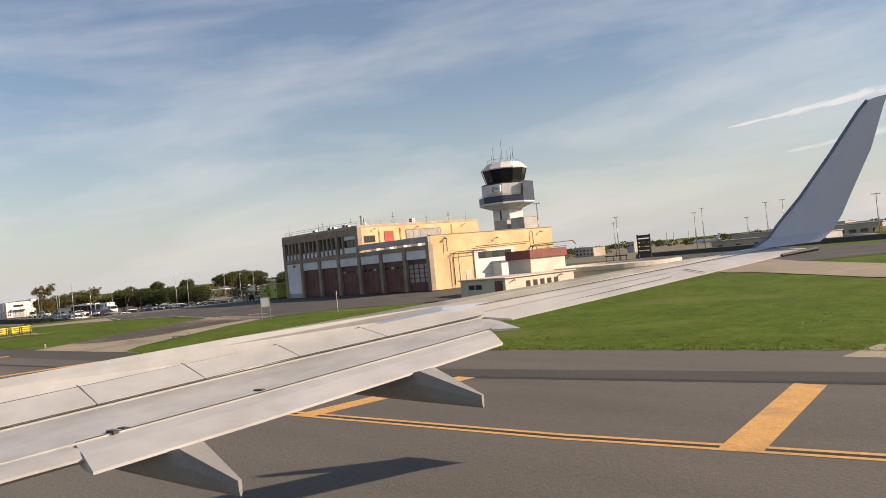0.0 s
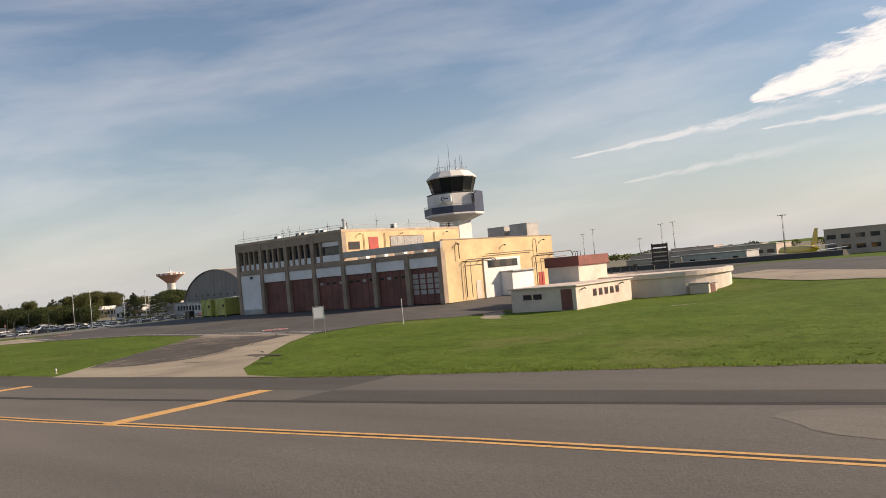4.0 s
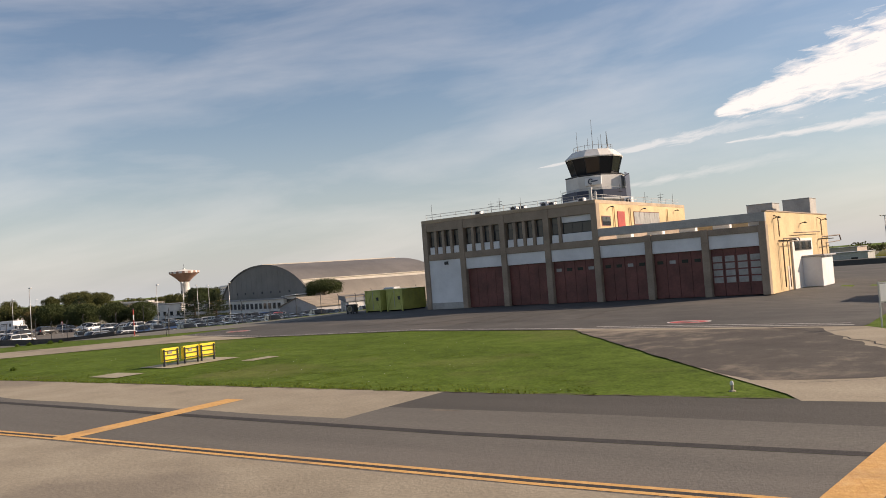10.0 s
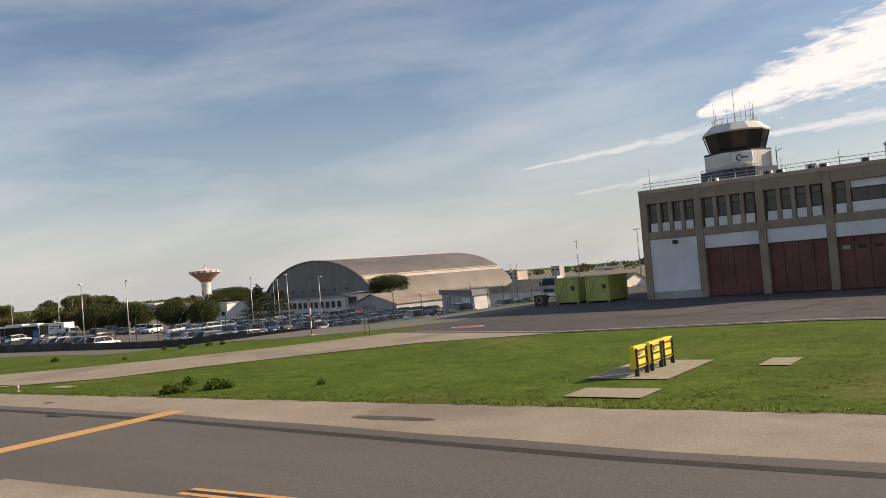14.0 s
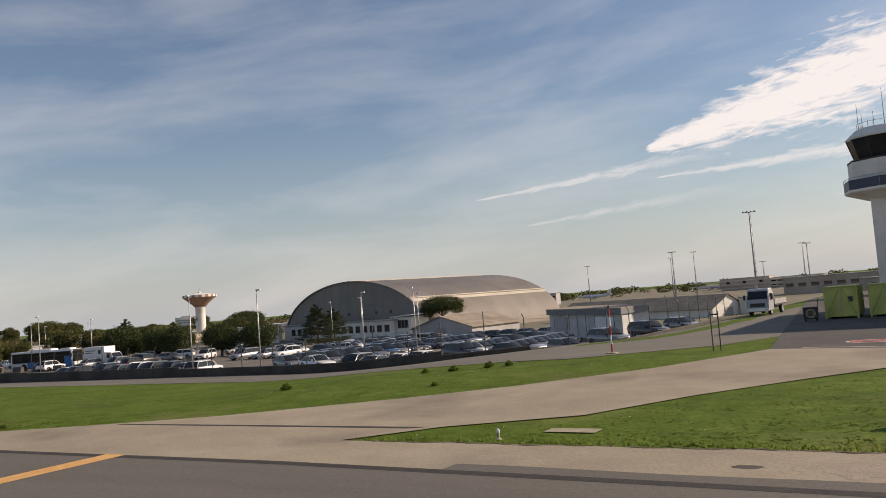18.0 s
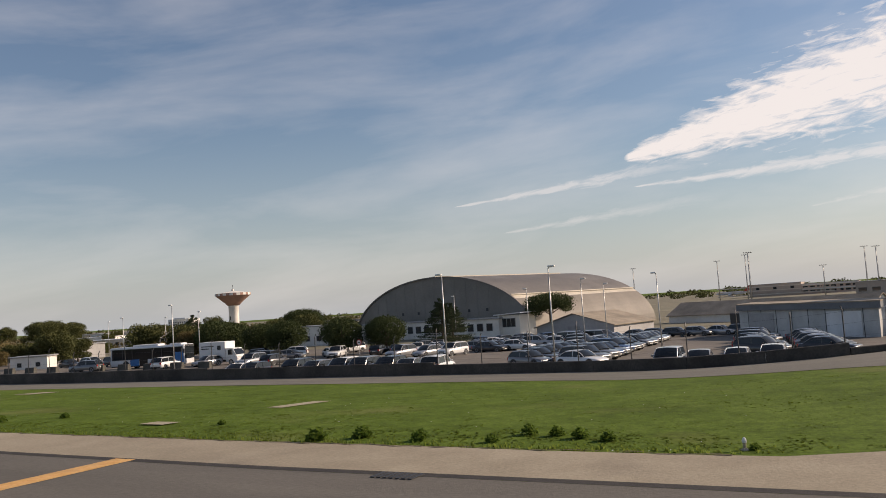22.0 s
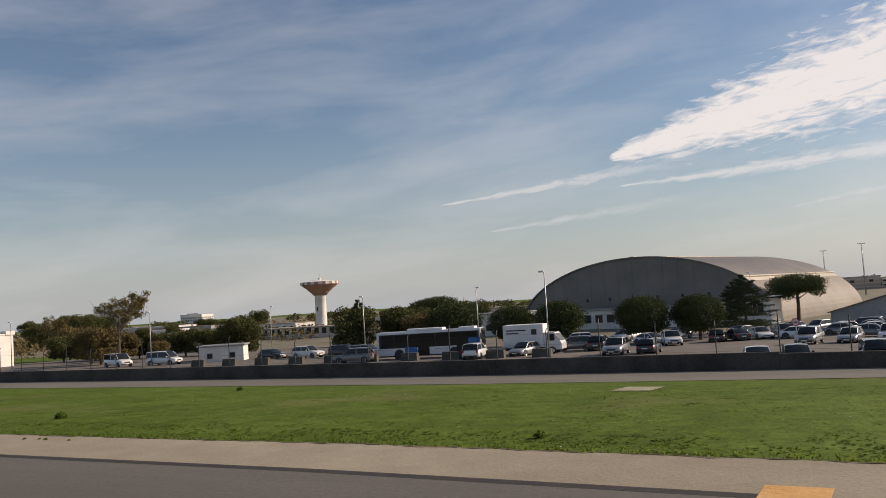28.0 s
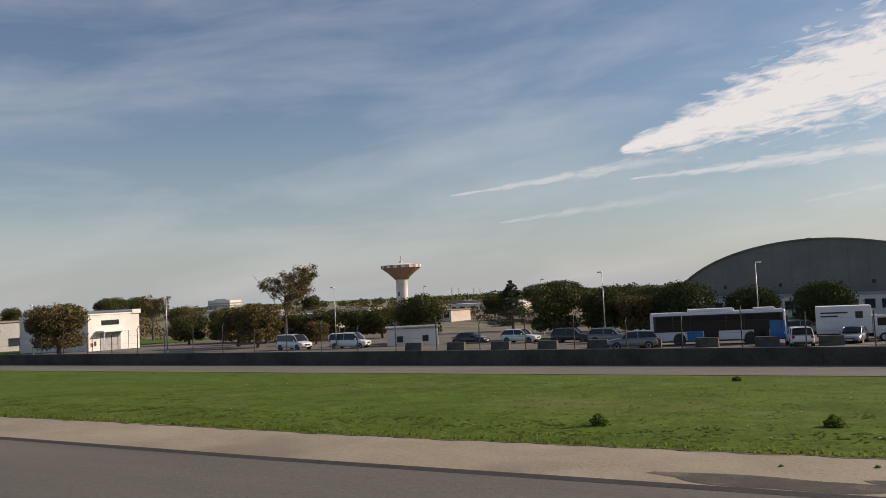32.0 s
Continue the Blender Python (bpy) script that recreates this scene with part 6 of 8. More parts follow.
plant(broadleaf(13, 13.0, 16.0, leaf_green, "large far tree, green turning brown"), [(-500.0, 330.0, 0, 1.0), (-515.0, 345.0, 60, 1.05), (-530.0, 352.0, 130, 1.0), (-485.0, 345.0, 200, 0.9), (-545.0, 370.0, 250, 1.0), (-470.0, 335.0, 310, 0.85), (-560.0, 345.0, 20, 0.9), (-430.0, 290.0, 80, 0.9), (-447.0, 306.0, 170, 0.95), (-400.0, 345.0, 10, 0.5), (-380.0, 330.0, 60, 0.5), (-360.0, 350.0, 100, 0.7), (-600.0, 330.0, 150, 0.85), (-650.0, 320.0, 190, 0.9), (-345.0, 300.0, 30, 0.45), (-330.0, 260.0, 115, 0.4), (-290.0, 225.0, 300, 0.35), (-265.0, 190.0, 340, 0.38), (-275.0, 160.0, 20, 0.6), (-262.0, 130.0, 80, 0.62), (-250.0, 118.0, 150, 0.55)])
plant(thin_tree(21, 10.6, 9.5), [(-143.0, 82.1, 0, 1.0), (-214.0, 121.0, 80, 0.9)])
plant(palm(31, 6.2), [(-331.0, 305.0, 0, 1.0)])
hedge = random.Random(41)
rows = [(-178 + 4.6 * i + hedge.uniform(-1, 1), 99 + 1.4 * i + hedge.uniform(-1.5, 1.5), hedge.uniform(0, 360), hedge.uniform(0.5, 0.72)) for i in range(8)]
rows += [(-206 + 6.4 * i + hedge.uniform(-1.5, 1.5), 134 + 2.3 * i + hedge.uniform(-2, 2), hedge.uniform(0, 360), hedge.uniform(0.38, 0.52)) for i in range(5)]
plant(broadleaf(14, 6.4, 8.6, leaf_green, "low bushy olive-green tree in a row"), rows)
# thin far woods on the horizon
def far_woods():
    rnd = random.Random(77)
    s = Shape()
    for i in range(260):
        a = radians(rnd.uniform(-25, 82))
        d = rnd.uniform(620, 1100)
        x, y = -d * math.sin(a), d * math.cos(a)
        h = rnd.uniform(3.5, 6.5) * d / 800
        leaves(s, (x, y, -3 + h * 0.45), (h * rnd.uniform(0.9, 1.8), h, h * 0.55), 34, h * 0.34, rnd)
    return solo("far_woods", s, leaf_green, "far line of low trees on the horizon", "woods", kind="stuff")


far_woods()


def scrub():
    """Uncounted low bushes and small trees on the open ground behind the car park."""
    rnd = random.Random(83)
    s = Shape()
    for i in range(420):
        a, d = radians(rnd.uniform(20, 66)), 215 + 330 * rnd.random() ** 1.3
        x, y = -40 - d * math.sin(a), d * math.cos(a)
        if y < 130 and x > -200 or math.hypot(x + 219, y - 227) < 9 or (-148 < x < -20 and y < 216):
            continue
        h = rnd.uniform(1.0, 2.4) * (1 + d / 700)
        leaves(s, (x, y, -3.1 + h * 0.5), (h * rnd.uniform(1.0, 2.2), h * 1.2, h * 0.6), 26, h * 0.3, rnd)
    return solo("scrub", s, leaf_brown, "dull brown-green scrub on the open ground behind", "bushes", kind="stuff")


scrub()
for i, (x, y, w, d, h, t, m) in enumerate(((-236, 190, 26, 9, 3.0, 6, cream_wall), (-262, 252, 34, 10, 3.2, -8, white_wall), (-310, 236, 22, 9, 3.4, 12, white_wall), (-350, 290, 40, 12, 3.6, 0, far_grey), (-205, 262, 30, 10, 3.0, -10, white_wall), (-176, 300, 40, 12, 3.8, 0, cream_wall), (-420, 330, 46, 14, 4.2, 5, white_wall), (-240, 330, 36, 12, 3.4, -5, far_grey))):
    block("low_depot", "far low flat-roofed depot among the scrub", x - w / 2, y - d / 2, x + w / 2, y + d / 2, -3.1, -3.1 + h, m, shed_roof if i % 2 else white_panel, "building", (("s", int(w / 4), 1.0, 2.2, 1.8),), t)


# ---- weeds and grass ----
def weed(seed, r, h):
    rnd = random.Random(seed)
    s = Shape()
    for _ in range(150):
        a, k = rnd.uniform(0, 2 * math.pi), r * math.sqrt(rnd.random())
        x, y = k * math.cos(a), k * math.sin(a)
        z = h * rnd.uniform(0.1, 1.0) * (1 - 0.6 * (k / r) ** 2)
        d = Vector((rnd.gauss(0, 1), rnd.gauss(0, 1), rnd.gauss(0, 0.7))).normalized() * 0.09
        e = d.cross(Vector((rnd.gauss(0, 1), rnd.gauss(0, 1), 1))).normalized() * 0.05
        s.add([(x - d.x, y - d.y, z - d.z), (x + e.x, y + e.y, z + e.z), (x + d.x, y + d.y, z + d.z), (x - e.x, y - e.y, z - e.z)], [(0, 1, 2, 3)])
    for _ in range(14):
        a, k = rnd.uniform(0, 2 * math.pi), r * 0.6 * math.sqrt(rnd.random())
        s.tube([(k * 0.4 * math.cos(a), k * 0.4 * math.sin(a), -0.05), (k * math.cos(a), k * math.sin(a), h * 0.7)], 0.008, 3)
    return solo("weed_clump", s, leaf_weed, "dark green leafy weed clump at the taxiway edge", "weeds", "weed clumps")


wb = weed(4, 0.30, 0.42)
for i, (x, y, k) in enumerate(((38.4, 21.3, 1.3), (39.5, 22.6, 1.3), (44.1, 24.1, 0.7), (36.8, 23.5, 1.2), (38.6, 21.7, 1.2), (39.2, 23.2, 1.1), (40.0, 23.0, 1.0), (-8.3, 19.9, 1.25), (-7.1, 20.6, 1.1), (-4.9, 20.4, 1.0), (-2.1, 21.9, 0.9), (-2.6, 20.5, 0.7), (-1.2, 21.8, 0.8), (-0.4, 21.5, 0.9), (0.5, 21.2, 0.8), (7.8, 33.6, 1.1), (4.3, 20.5, 0.5), (-78.8, 40.0, 0.8), (-73.2, 23.3, 0.95), (-79.0, 22.0, 0.9), (-29.1, 20.8, 0.8), (-28.1, 21.9, 0.9), (-26.0, 23.6, 0.8), (14.2, 40.0, 1.0), (15.7, 41.3, 1.0), (16.7, 41.8, 0.9), (12.6, 39.6, 0.8), (17.5, 33.0, 0.6), (-50.0, 21.5, 0.6), (-15.0, 22.5, 0.6), (-68.3, 18.4, 0.28), (-67.6, 18.5, 0.25), (-67.2, 18.45, 0.3), (-66.0, 18.5, 0.25), (-70.3, 18.4, 0.28), (-72.0, 18.2, 0.25), (-73.7, 17.8, 0.22))):
    m = pose(x, y, level(x, y) - 0.035, 0, 0, 47 * i)
    if i:
        o = copy_thing(wb, m)
    else:
        o = wb
        wb.matrix_basis = m
    o.scale = (0.9 * k, 0.85 * k, 0.8 * k)


def grass_tufts():
    rnd = random.Random(9)
    s = Shape()
    done = 0
    while done < 6500:
        x = rnd.uniform(-105, 150)
        y0 = along(GRASS_EDGE, x)
        y = y0 + 0.05 + 1.6 * rnd.random() ** 1.6
        if 70 < x < 107 and abs((x - 80.5) + (y - 32) * 0.82 - 8) < 15:
            continue
        if 2 < x < 46 and y > along(LINK_LOW, x) - 0.3 and (x > 29.5 or y < along(LINK_UP, x) + 0.6):
            continue
        if x <= 22 and x > 4 and y < along(LINK_UP, x) + 0.5:
            continue
        if y > 44 and x < 30 or (30 <= x < 90 and y > 42):
            continue
        z = level(x, y) - 0.045
        h = rnd.uniform(0.03, 0.06) * (2.2 if y < y0 + 0.6 else 1.0)
        for _ in range(3):
            a = rnd.uniform(0, 2 * math.pi)
            dx, dy = 0.035 * math.cos(a), 0.035 * math.sin(a)
            q = rnd.uniform(-0.1, 0.1)
            s.add([(x - dx, y - dy, z), (x + dx, y + dy, z), (x + q, y - q, z + h)], [(0, 1, 2)])
        done += 1
    return solo("grass_tufts", s, leaf_grass, "uneven tufts of green grass on the verge", "grass", kind="stuff")


grass_tufts()


def bare(x, y):
    """True where there is paving or a slab."""
    if y > 41.5 or y < along(GRASS_EDGE, x) + 0.15:
        return True
    if 68 < x < 108 and abs((x - 80.5) + (y - 32) * 0.82 - 8) < 13:
        return True
    if 2 < x < 46 and y > along(LINK_LOW, x) - 0.3 and (x > 29.5 or y < along(LINK_UP, x) + 0.6):
        return True
    if 4 < x <= 22 and y < along(LINK_UP, x) + 0.5:
        return True
    return any(a - 0.1 < x < c + 0.1 and b - 0.1 < y < d + 0.1 for a, b, c, d in SLABS + ((54.5, 25.8, 57.3, 30.4), (55.4, 22.4, 57.8, 24.0)))


def field_grass():
    """Lumpy grass and leafy rosettes over the field, thickest near the paving."""
    rnd = random.Random(19)
    s, d = Shape(), Shape()
    done = 0
    while done < 42000:
        x = rnd.uniform(-110, 150)
        y = along(GRASS_EDGE, x) + 22 * rnd.random() ** 1.7
        lump = noise.noise(Vector((x * 0.9, y * 0.9, 7.0))) + 0.5 * noise.noise(Vector((x * 2.7, y * 2.7, 3.0)))
        if lump < rnd.uniform(-0.5, 0.35) or bare(x, y):
            continue
        z = level(x, y) - 0.04
        h = rnd.uniform(0.011, 0.022) + 0.018 * max(0.0, lump)
        for _ in range(3):
            a, w = rnd.uniform(0, 2 * math.pi), rnd.uniform(0.02, 0.045)
            lean = rnd.uniform(0.04, 0.11)
            dx, dy, qx, qy = w * math.cos(a), w * math.sin(a), -lean * math.sin(a), lean * math.cos(a)
            s.add([(x - dx, y - dy, z), (x + dx, y + dy, z), (x + qx + dx * 0.4, y + qy + dy * 0.4, z + h), (x + qx - dx * 0.4, y + qy - dy * 0.4, z + h * 0.8)], [(0, 1, 2, 3)])
        done += 1
        if done % 130 == 0:
            r = rnd.uniform(0.012, 0.022)
            d.add([(x + r * math.cos(k), y + r * math.sin(k), z + h + 0.03 + 0.3 * r * math.sin(k)) for k in (0, 1.05, 2.1, 3.14, 4.2, 5.24)], [(0, 1, 2, 3, 4, 5)])
    solo("field_grass", s, leaf_field, "lumpy green grass and low leaves across the field", "grass", kind="stuff")
    solo("daisies", d, white_panel, "scattered tiny white daisies in the grass", "flowers", kind="stuff")


field_grass()


# ---- vehicles ----
def paint(name, col, metal=0.0):
    return mat(name, col, 0.28, metal, var=0.03, scale=2.0, bump=0.0, coat=0.7)


PAINTS = {
    "white": paint("white_car_paint", (0.72, 0.72, 0.71)), "black": paint("black_car_paint", (0.028, 0.028, 0.03)),
    "silver": paint("silver_car_paint", (0.40, 0.40, 0.41), 0.5), "grey": paint("grey_car_paint", (0.20, 0.205, 0.21), 0.4),
    "blue": paint("blue_car_paint", (0.03, 0.07, 0.17), 0.2), "red": paint("red_car_paint", (0.33, 0.03, 0.03)),
    "pale": paint("pale_blue_car_paint", (0.24, 0.30, 0.36), 0.5),
}
FORMS = {  # length, half width, sill, belt, roof height, bonnet, windscreen foot, roof front, roof back, tail foot
    "hatchback": (4.1, 0.88, 0.24, 0.92, 1.48, 0.80, 1.15, 1.85, 3.55, 4.0),
    "saloon": (4.6, 0.90, 0.22, 0.90, 1.44, 0.78, 1.35, 2.05, 3.35, 4.05),
    "suv": (4.5, 0.94, 0.30, 1.05, 1.68, 0.95, 1.25, 1.9, 4.05, 4.42),
    "van": (4.9, 0.96, 0.30, 1.12, 1.95, 1.0, 0.85, 1.6, 4.75, 4.88),
}


def car(form, colour):
    """Front toward -x, wheels on z = 0, standing about its middle."""
    L, w, sill, belt, roof, hood, a, b, c, d = FORMS[form]
    label = {"white": "white", "black": "black", "silver": "silver-grey", "grey": "dark grey", "blue": "dark blue", "red": "red", "pale": "pale blue"}[colour]
    ob = thing(form + "_car", f"{label} {form} parked in the car park", "car", "parked cars")
    ox = -L / 2
    P = PAINTS[colour]

    def ring(x, z0, z1, hw):
        r = 0.10
        return [(ox + x, -hw + 0.06, z0), (ox + x, -hw, z0 + r), (ox + x, -hw, (z0 + z1) / 2), (ox + x, -hw + 0.04, z1 - 0.05), (ox + x, -hw + 0.14, z1),
                (ox + x, hw - 0.14, z1), (ox + x, hw - 0.04, z1 - 0.05), (ox + x, hw, (z0 + z1) / 2), (ox + x, hw, z0 + r), (ox + x, hw - 0.06, z0)]

    stations = [(0.0, sill + 0.2, hood - 0.22, w - 0.26), (0.06, sill + 0.1, hood - 0.15, w - 0.15), (0.2, sill + 0.03, hood - 0.09, w - 0.05), (0.6, sill, hood - 0.02, w), (a, sill, belt - 0.03, w), (L * 0.5, sill, belt, w), (d - 0.25, sill, belt + 0.02, w), (L - 0.2, sill + 0.03, belt - 0.02, w - 0.04), (L - 0.06, sill + 0.1, belt - 0.08, w - 0.1), (L, sill + 0.2, belt - 0.2, w - 0.18)]
    body = part("body", Shape().loft([ring(*q) for q in stations]), P, ob, smooth=True)
    tw = w - 0.2
    # greenhouse: side glass, windscreen, rear window and a domed roof
    def arch(x, z, f):
        """Half section of the greenhouse at x: foot, shoulder, edge, crown."""
        k = w - 0.1 - (w - 0.1 - tw) * f
        return [(ox + x, -k, z), (ox + x, -k + 0.10, z + 0.05), (ox + x, 0.0, z + 0.085), (ox + x, k - 0.10, z + 0.05), (ox + x, k, z)]

    top = roof - 0.09
    line = [(a, belt - 0.04, 0.0), ((a + b) / 2, belt + (top - belt) * 0.55, 0.55), (b, top - 0.03, 0.95), (b + (c - b) * 0.4, top, 1.0), (c, top - 0.05, 0.95), ((c + d) / 2, belt + (top - belt) * 0.52, 0.5), (d, belt - 0.02, 0.0)]
    ribs = [arch(*q) for q in line]
    part("windscreen", Shape().loft(ribs[:3], closed=False, cap=False), glass_car, ob, "dark tinted glass", smooth=True)
    part("roof", Shape().loft(ribs[2:5], closed=False, cap=False), P, ob, smooth=True)
    part("rear_window", Shape().loft(ribs[4:], closed=False, cap=False), glass_car, ob, "dark tinted glass", smooth=True)
    for e in (0, 4):
        sill_y = -w + 0.085 if e == 0 else w - 0.085
        rim = [Vector(r[e]) for r in ribs]
        foot = [Vector((p.x, sill_y, belt - 0.04)) for p in rim]
        for k0, k1 in ((0, 3), (3, 6)):
            part("side_window", Shape().loft([foot[k0:k1 + 1], rim[k0:k1 + 1]], closed=False, cap=False), glass_car, ob, "dark tinted glass")
        part("roof_rail", Shape().tube(rim, 0.035, 5), P, ob)
    for x in (0.82, L - 0.85):
        for sg in (-1, 1):
            part("wheel_arch", Shape().turned([(0.39, -0.02), (0.39, 0.012), (0.3, 0.015)], 16).moved(pose(ox + x, sg * (w - 0.004), 0.36, 90)), trim_black, ob)
    for sg in (-1, 1):
        for (xa, za), (xb, zb) in (((b + (c - b) * 0.4, belt - 0.02), (b + (c - b) * 0.4, top)),):
            part("pillar", Shape().tube([(ox + xa, sg * (w - 0.085), za), (ox + xb, sg * (tw + 0.012), zb)], 0.04, 4), P, ob)
        part("mirror", box(ox + a + 0.35, sg * (w + 0.08) - 0.09, belt - 0.02, ox + a + 0.5, sg * (w + 0.08) + 0.09, belt + 0.13, b=0.03), P, ob)
        part("headlight", box(ox + 0.05, sg * (w - 0.3) - 0.16, hood - 0.30, ox + 0.2, sg * (w - 0.3) + 0.16, hood - 0.15, b=0.03), lens_clear, ob)
        part("tail_light", box(ox + L - 0.12, sg * (w - 0.22) - 0.11, belt - 0.32, ox + L + 0.0, sg * (w - 0.22) + 0.11, belt - 0.06, b=0.03), lens_red, ob)
    part("bumper", box(ox - 0.03, -w + 0.22, sill + 0.02, ox + 0.15, w - 0.22, sill + 0.2, b=0.04), trim_black, ob)
    part("bumper", box(ox + L - 0.14, -w + 0.22, sill + 0.02, ox + L + 0.03, w - 0.22, sill + 0.2, b=0.04), trim_black, ob)
    part("grille", box(ox - 0.005, -0.42, sill + 0.26, ox + 0.06, 0.42, hood - 0.24), trim_black, ob)
    part("plate", box(ox - 0.04, -0.26, sill + 0.1, ox - 0.025, 0.26, sill + 0.21), plate_mat, ob)
    part("plate", box(ox + L + 0.03, -0.26, sill + 0.3, ox + L + 0.035, 0.26, sill + 0.41), plate_mat, ob)
    wheels(ob, ((ox + 0.82, w - 0.1), (ox + L - 0.85, w - 0.1)), 0.32, 0.21)
    return ob


def wheels(ob, axles, r, wide):
    for x, y in axles:
        for sg in (-1, 1):
            t = Shape().turned([(r * 0.62, -wide / 2), (r * 0.95, -wide / 2), (r, -wide / 4), (r, wide / 4), (r * 0.95, wide / 2), (r * 0.62, wide / 2)], 16).moved(pose(x, sg * y, r, 90))
            wh = part("wheel", t, rubber, ob, "black tyre")
            part("rim", Shape().turned([(r * 0.64, -wide / 2 - 0.005), (r * 0.6, -wide / 2 - 0.02), (0.05, -wide / 2 + 0.04)], 12).moved(pose(x, sg * y, r, 90 * sg)), rim_mat, wh, "alloy rim")


FLEET = {}


def park_car(form, colour, x, y, turn):
    m = pose(x, y, level(x, y), 0, 0, turn)
    key = form, colour
    if key in FLEET:
        return copy_thing(FLEET[key], m)
    FLEET[key] = car(form, colour)
    FLEET[key].matrix_basis = m
    return FLEET[key]


mix = random.Random(5)
TINTS = ["black", "grey", "silver", "black", "white", "blue", "silver", "silver", "grey", "white", "silver", "black"]
KINDS = ["hatchback", "suv", "saloon", "hatchback", "saloon", "hatchback"]


DARK = ["black", "grey", "black", "black", "grey", "black", "silver", "black", "blue", "grey", "black", "white"]


def car_row(x0, y0, x1, y1, n, turn, gaps=(), tints=TINTS):
    for i in range(n):
        tint, kind = tints[mix.randrange(len(tints))], KINDS[mix.randrange(len(KINDS))]
        if i in gaps:
            continue
        t = i / max(1, n - 1)
        park_car(kind, tint, x0 + (x1 - x0) * t + mix.uniform(-0.15, 0.15), y0 + (y1 - y0) * t + mix.uniform(-0.4, 0.4), turn + mix.uniform(-3, 3))


car_row(-50.3, 58.4, -30.8, 59.4, 9, 100, (2,))
park_car("suv", "white", -28.2, 59.7, 282)
car_row(-8.7, 59.6, -1.6, 59.9, 4, 96)
# slanted columns before the site cabin
car_row(-22.8, 66.5, -29.5, 106.0, 15, 162, (6,), DARK)
car_row(-17.6, 64.8, -24.7, 109.0, 16, 162, (9,), DARK)
car_row(-4.4, 71.2, -9.5, 99.0, 11, 163, (8,), DARK)
car_row(0.6, 72.6, -3.5, 94.0, 9, 163, (), DARK)
car_row(8.0, 69.0, 11.2, 82.0, 3, 150, (), DARK)
car_row(9.0, 102.0, 11.5, 92.0, 4, 150, (), DARK)
car_row(-30, 119.0, -7, 124.0, 9, 165, (), DARK)
car_row(-55, 116.5, -43, 123.0, 5, 60, (2,))
car_row(-76, 110.5, -60, 106.5, 5, 65, (1, 3))
car_row(-52, 99.5, -38, 96.0, 5, 175, (1,))
car_row(-48, 105.0, -32, 102.5, 6, 175, (2,))
car_row(-45, 111.0, -30, 109.0, 5, 178, (3,))
car_row(-50, 86.6, -43, 87.5, 3, 85)
for form, tint, x, y, a in (
        ("suv", "white", -80.5, 75.8, 284), ("hatchback", "silver", -76.6, 79.4, 84), ("suv", "silver", -65.8, 76.6, 96), ("hatchback", "black", -62.9, 77.6, 274),
        ("suv", "grey", -73.6, 86.4, 8), ("suv", "black", -70.8, 86.0, 280), ("suv", "white", -64.5, 92.0, 112), ("saloon", "white", -67.6, 95.0, 150),
        ("hatchback", "black", -60.7, 97.0, 282), ("saloon", "black", -58.8, 98.6, 300), ("saloon", "white", -56.6, 100.7, 118), ("suv", "grey", -54.2, 102.6, 118),
        ("hatchback", "grey", -72.4, 91.7, 190), ("suv", "grey", -94.4, 73.8, 20), ("suv", "white", -73.6, 107.5, 70), ("hatchback", "white", -48.8, 107.8, 40),
        ("saloon", "black", -41.2, 93.8, 178), ("saloon", "black", -119.0, 88.3, 178), ("suv", "white", -112.0, 87.6, 178), ("suv", "black", -105.6, 87.4, 185),
        ("suv", "grey", -100.2, 84.6, 185), ("suv", "white", -78.4, 98.8, 30), ("suv", "grey", -82.6, 96.6, 200), ("van", "white", -131.0, 80.0, 190),
        ("van", "white", -138.0, 78.0, 170), ("suv", "black", -41.4, 120.5, 10), ("van", "silver", -34.0, 104.6, 160), ("van", "silver", -30.6, 105.6, 160),
        ("suv", "black", -45.2, 113.7, 170), ("hatchback", "red", -37.0, 116.5, 80)):
    park_car(form, tint, x, y, a)


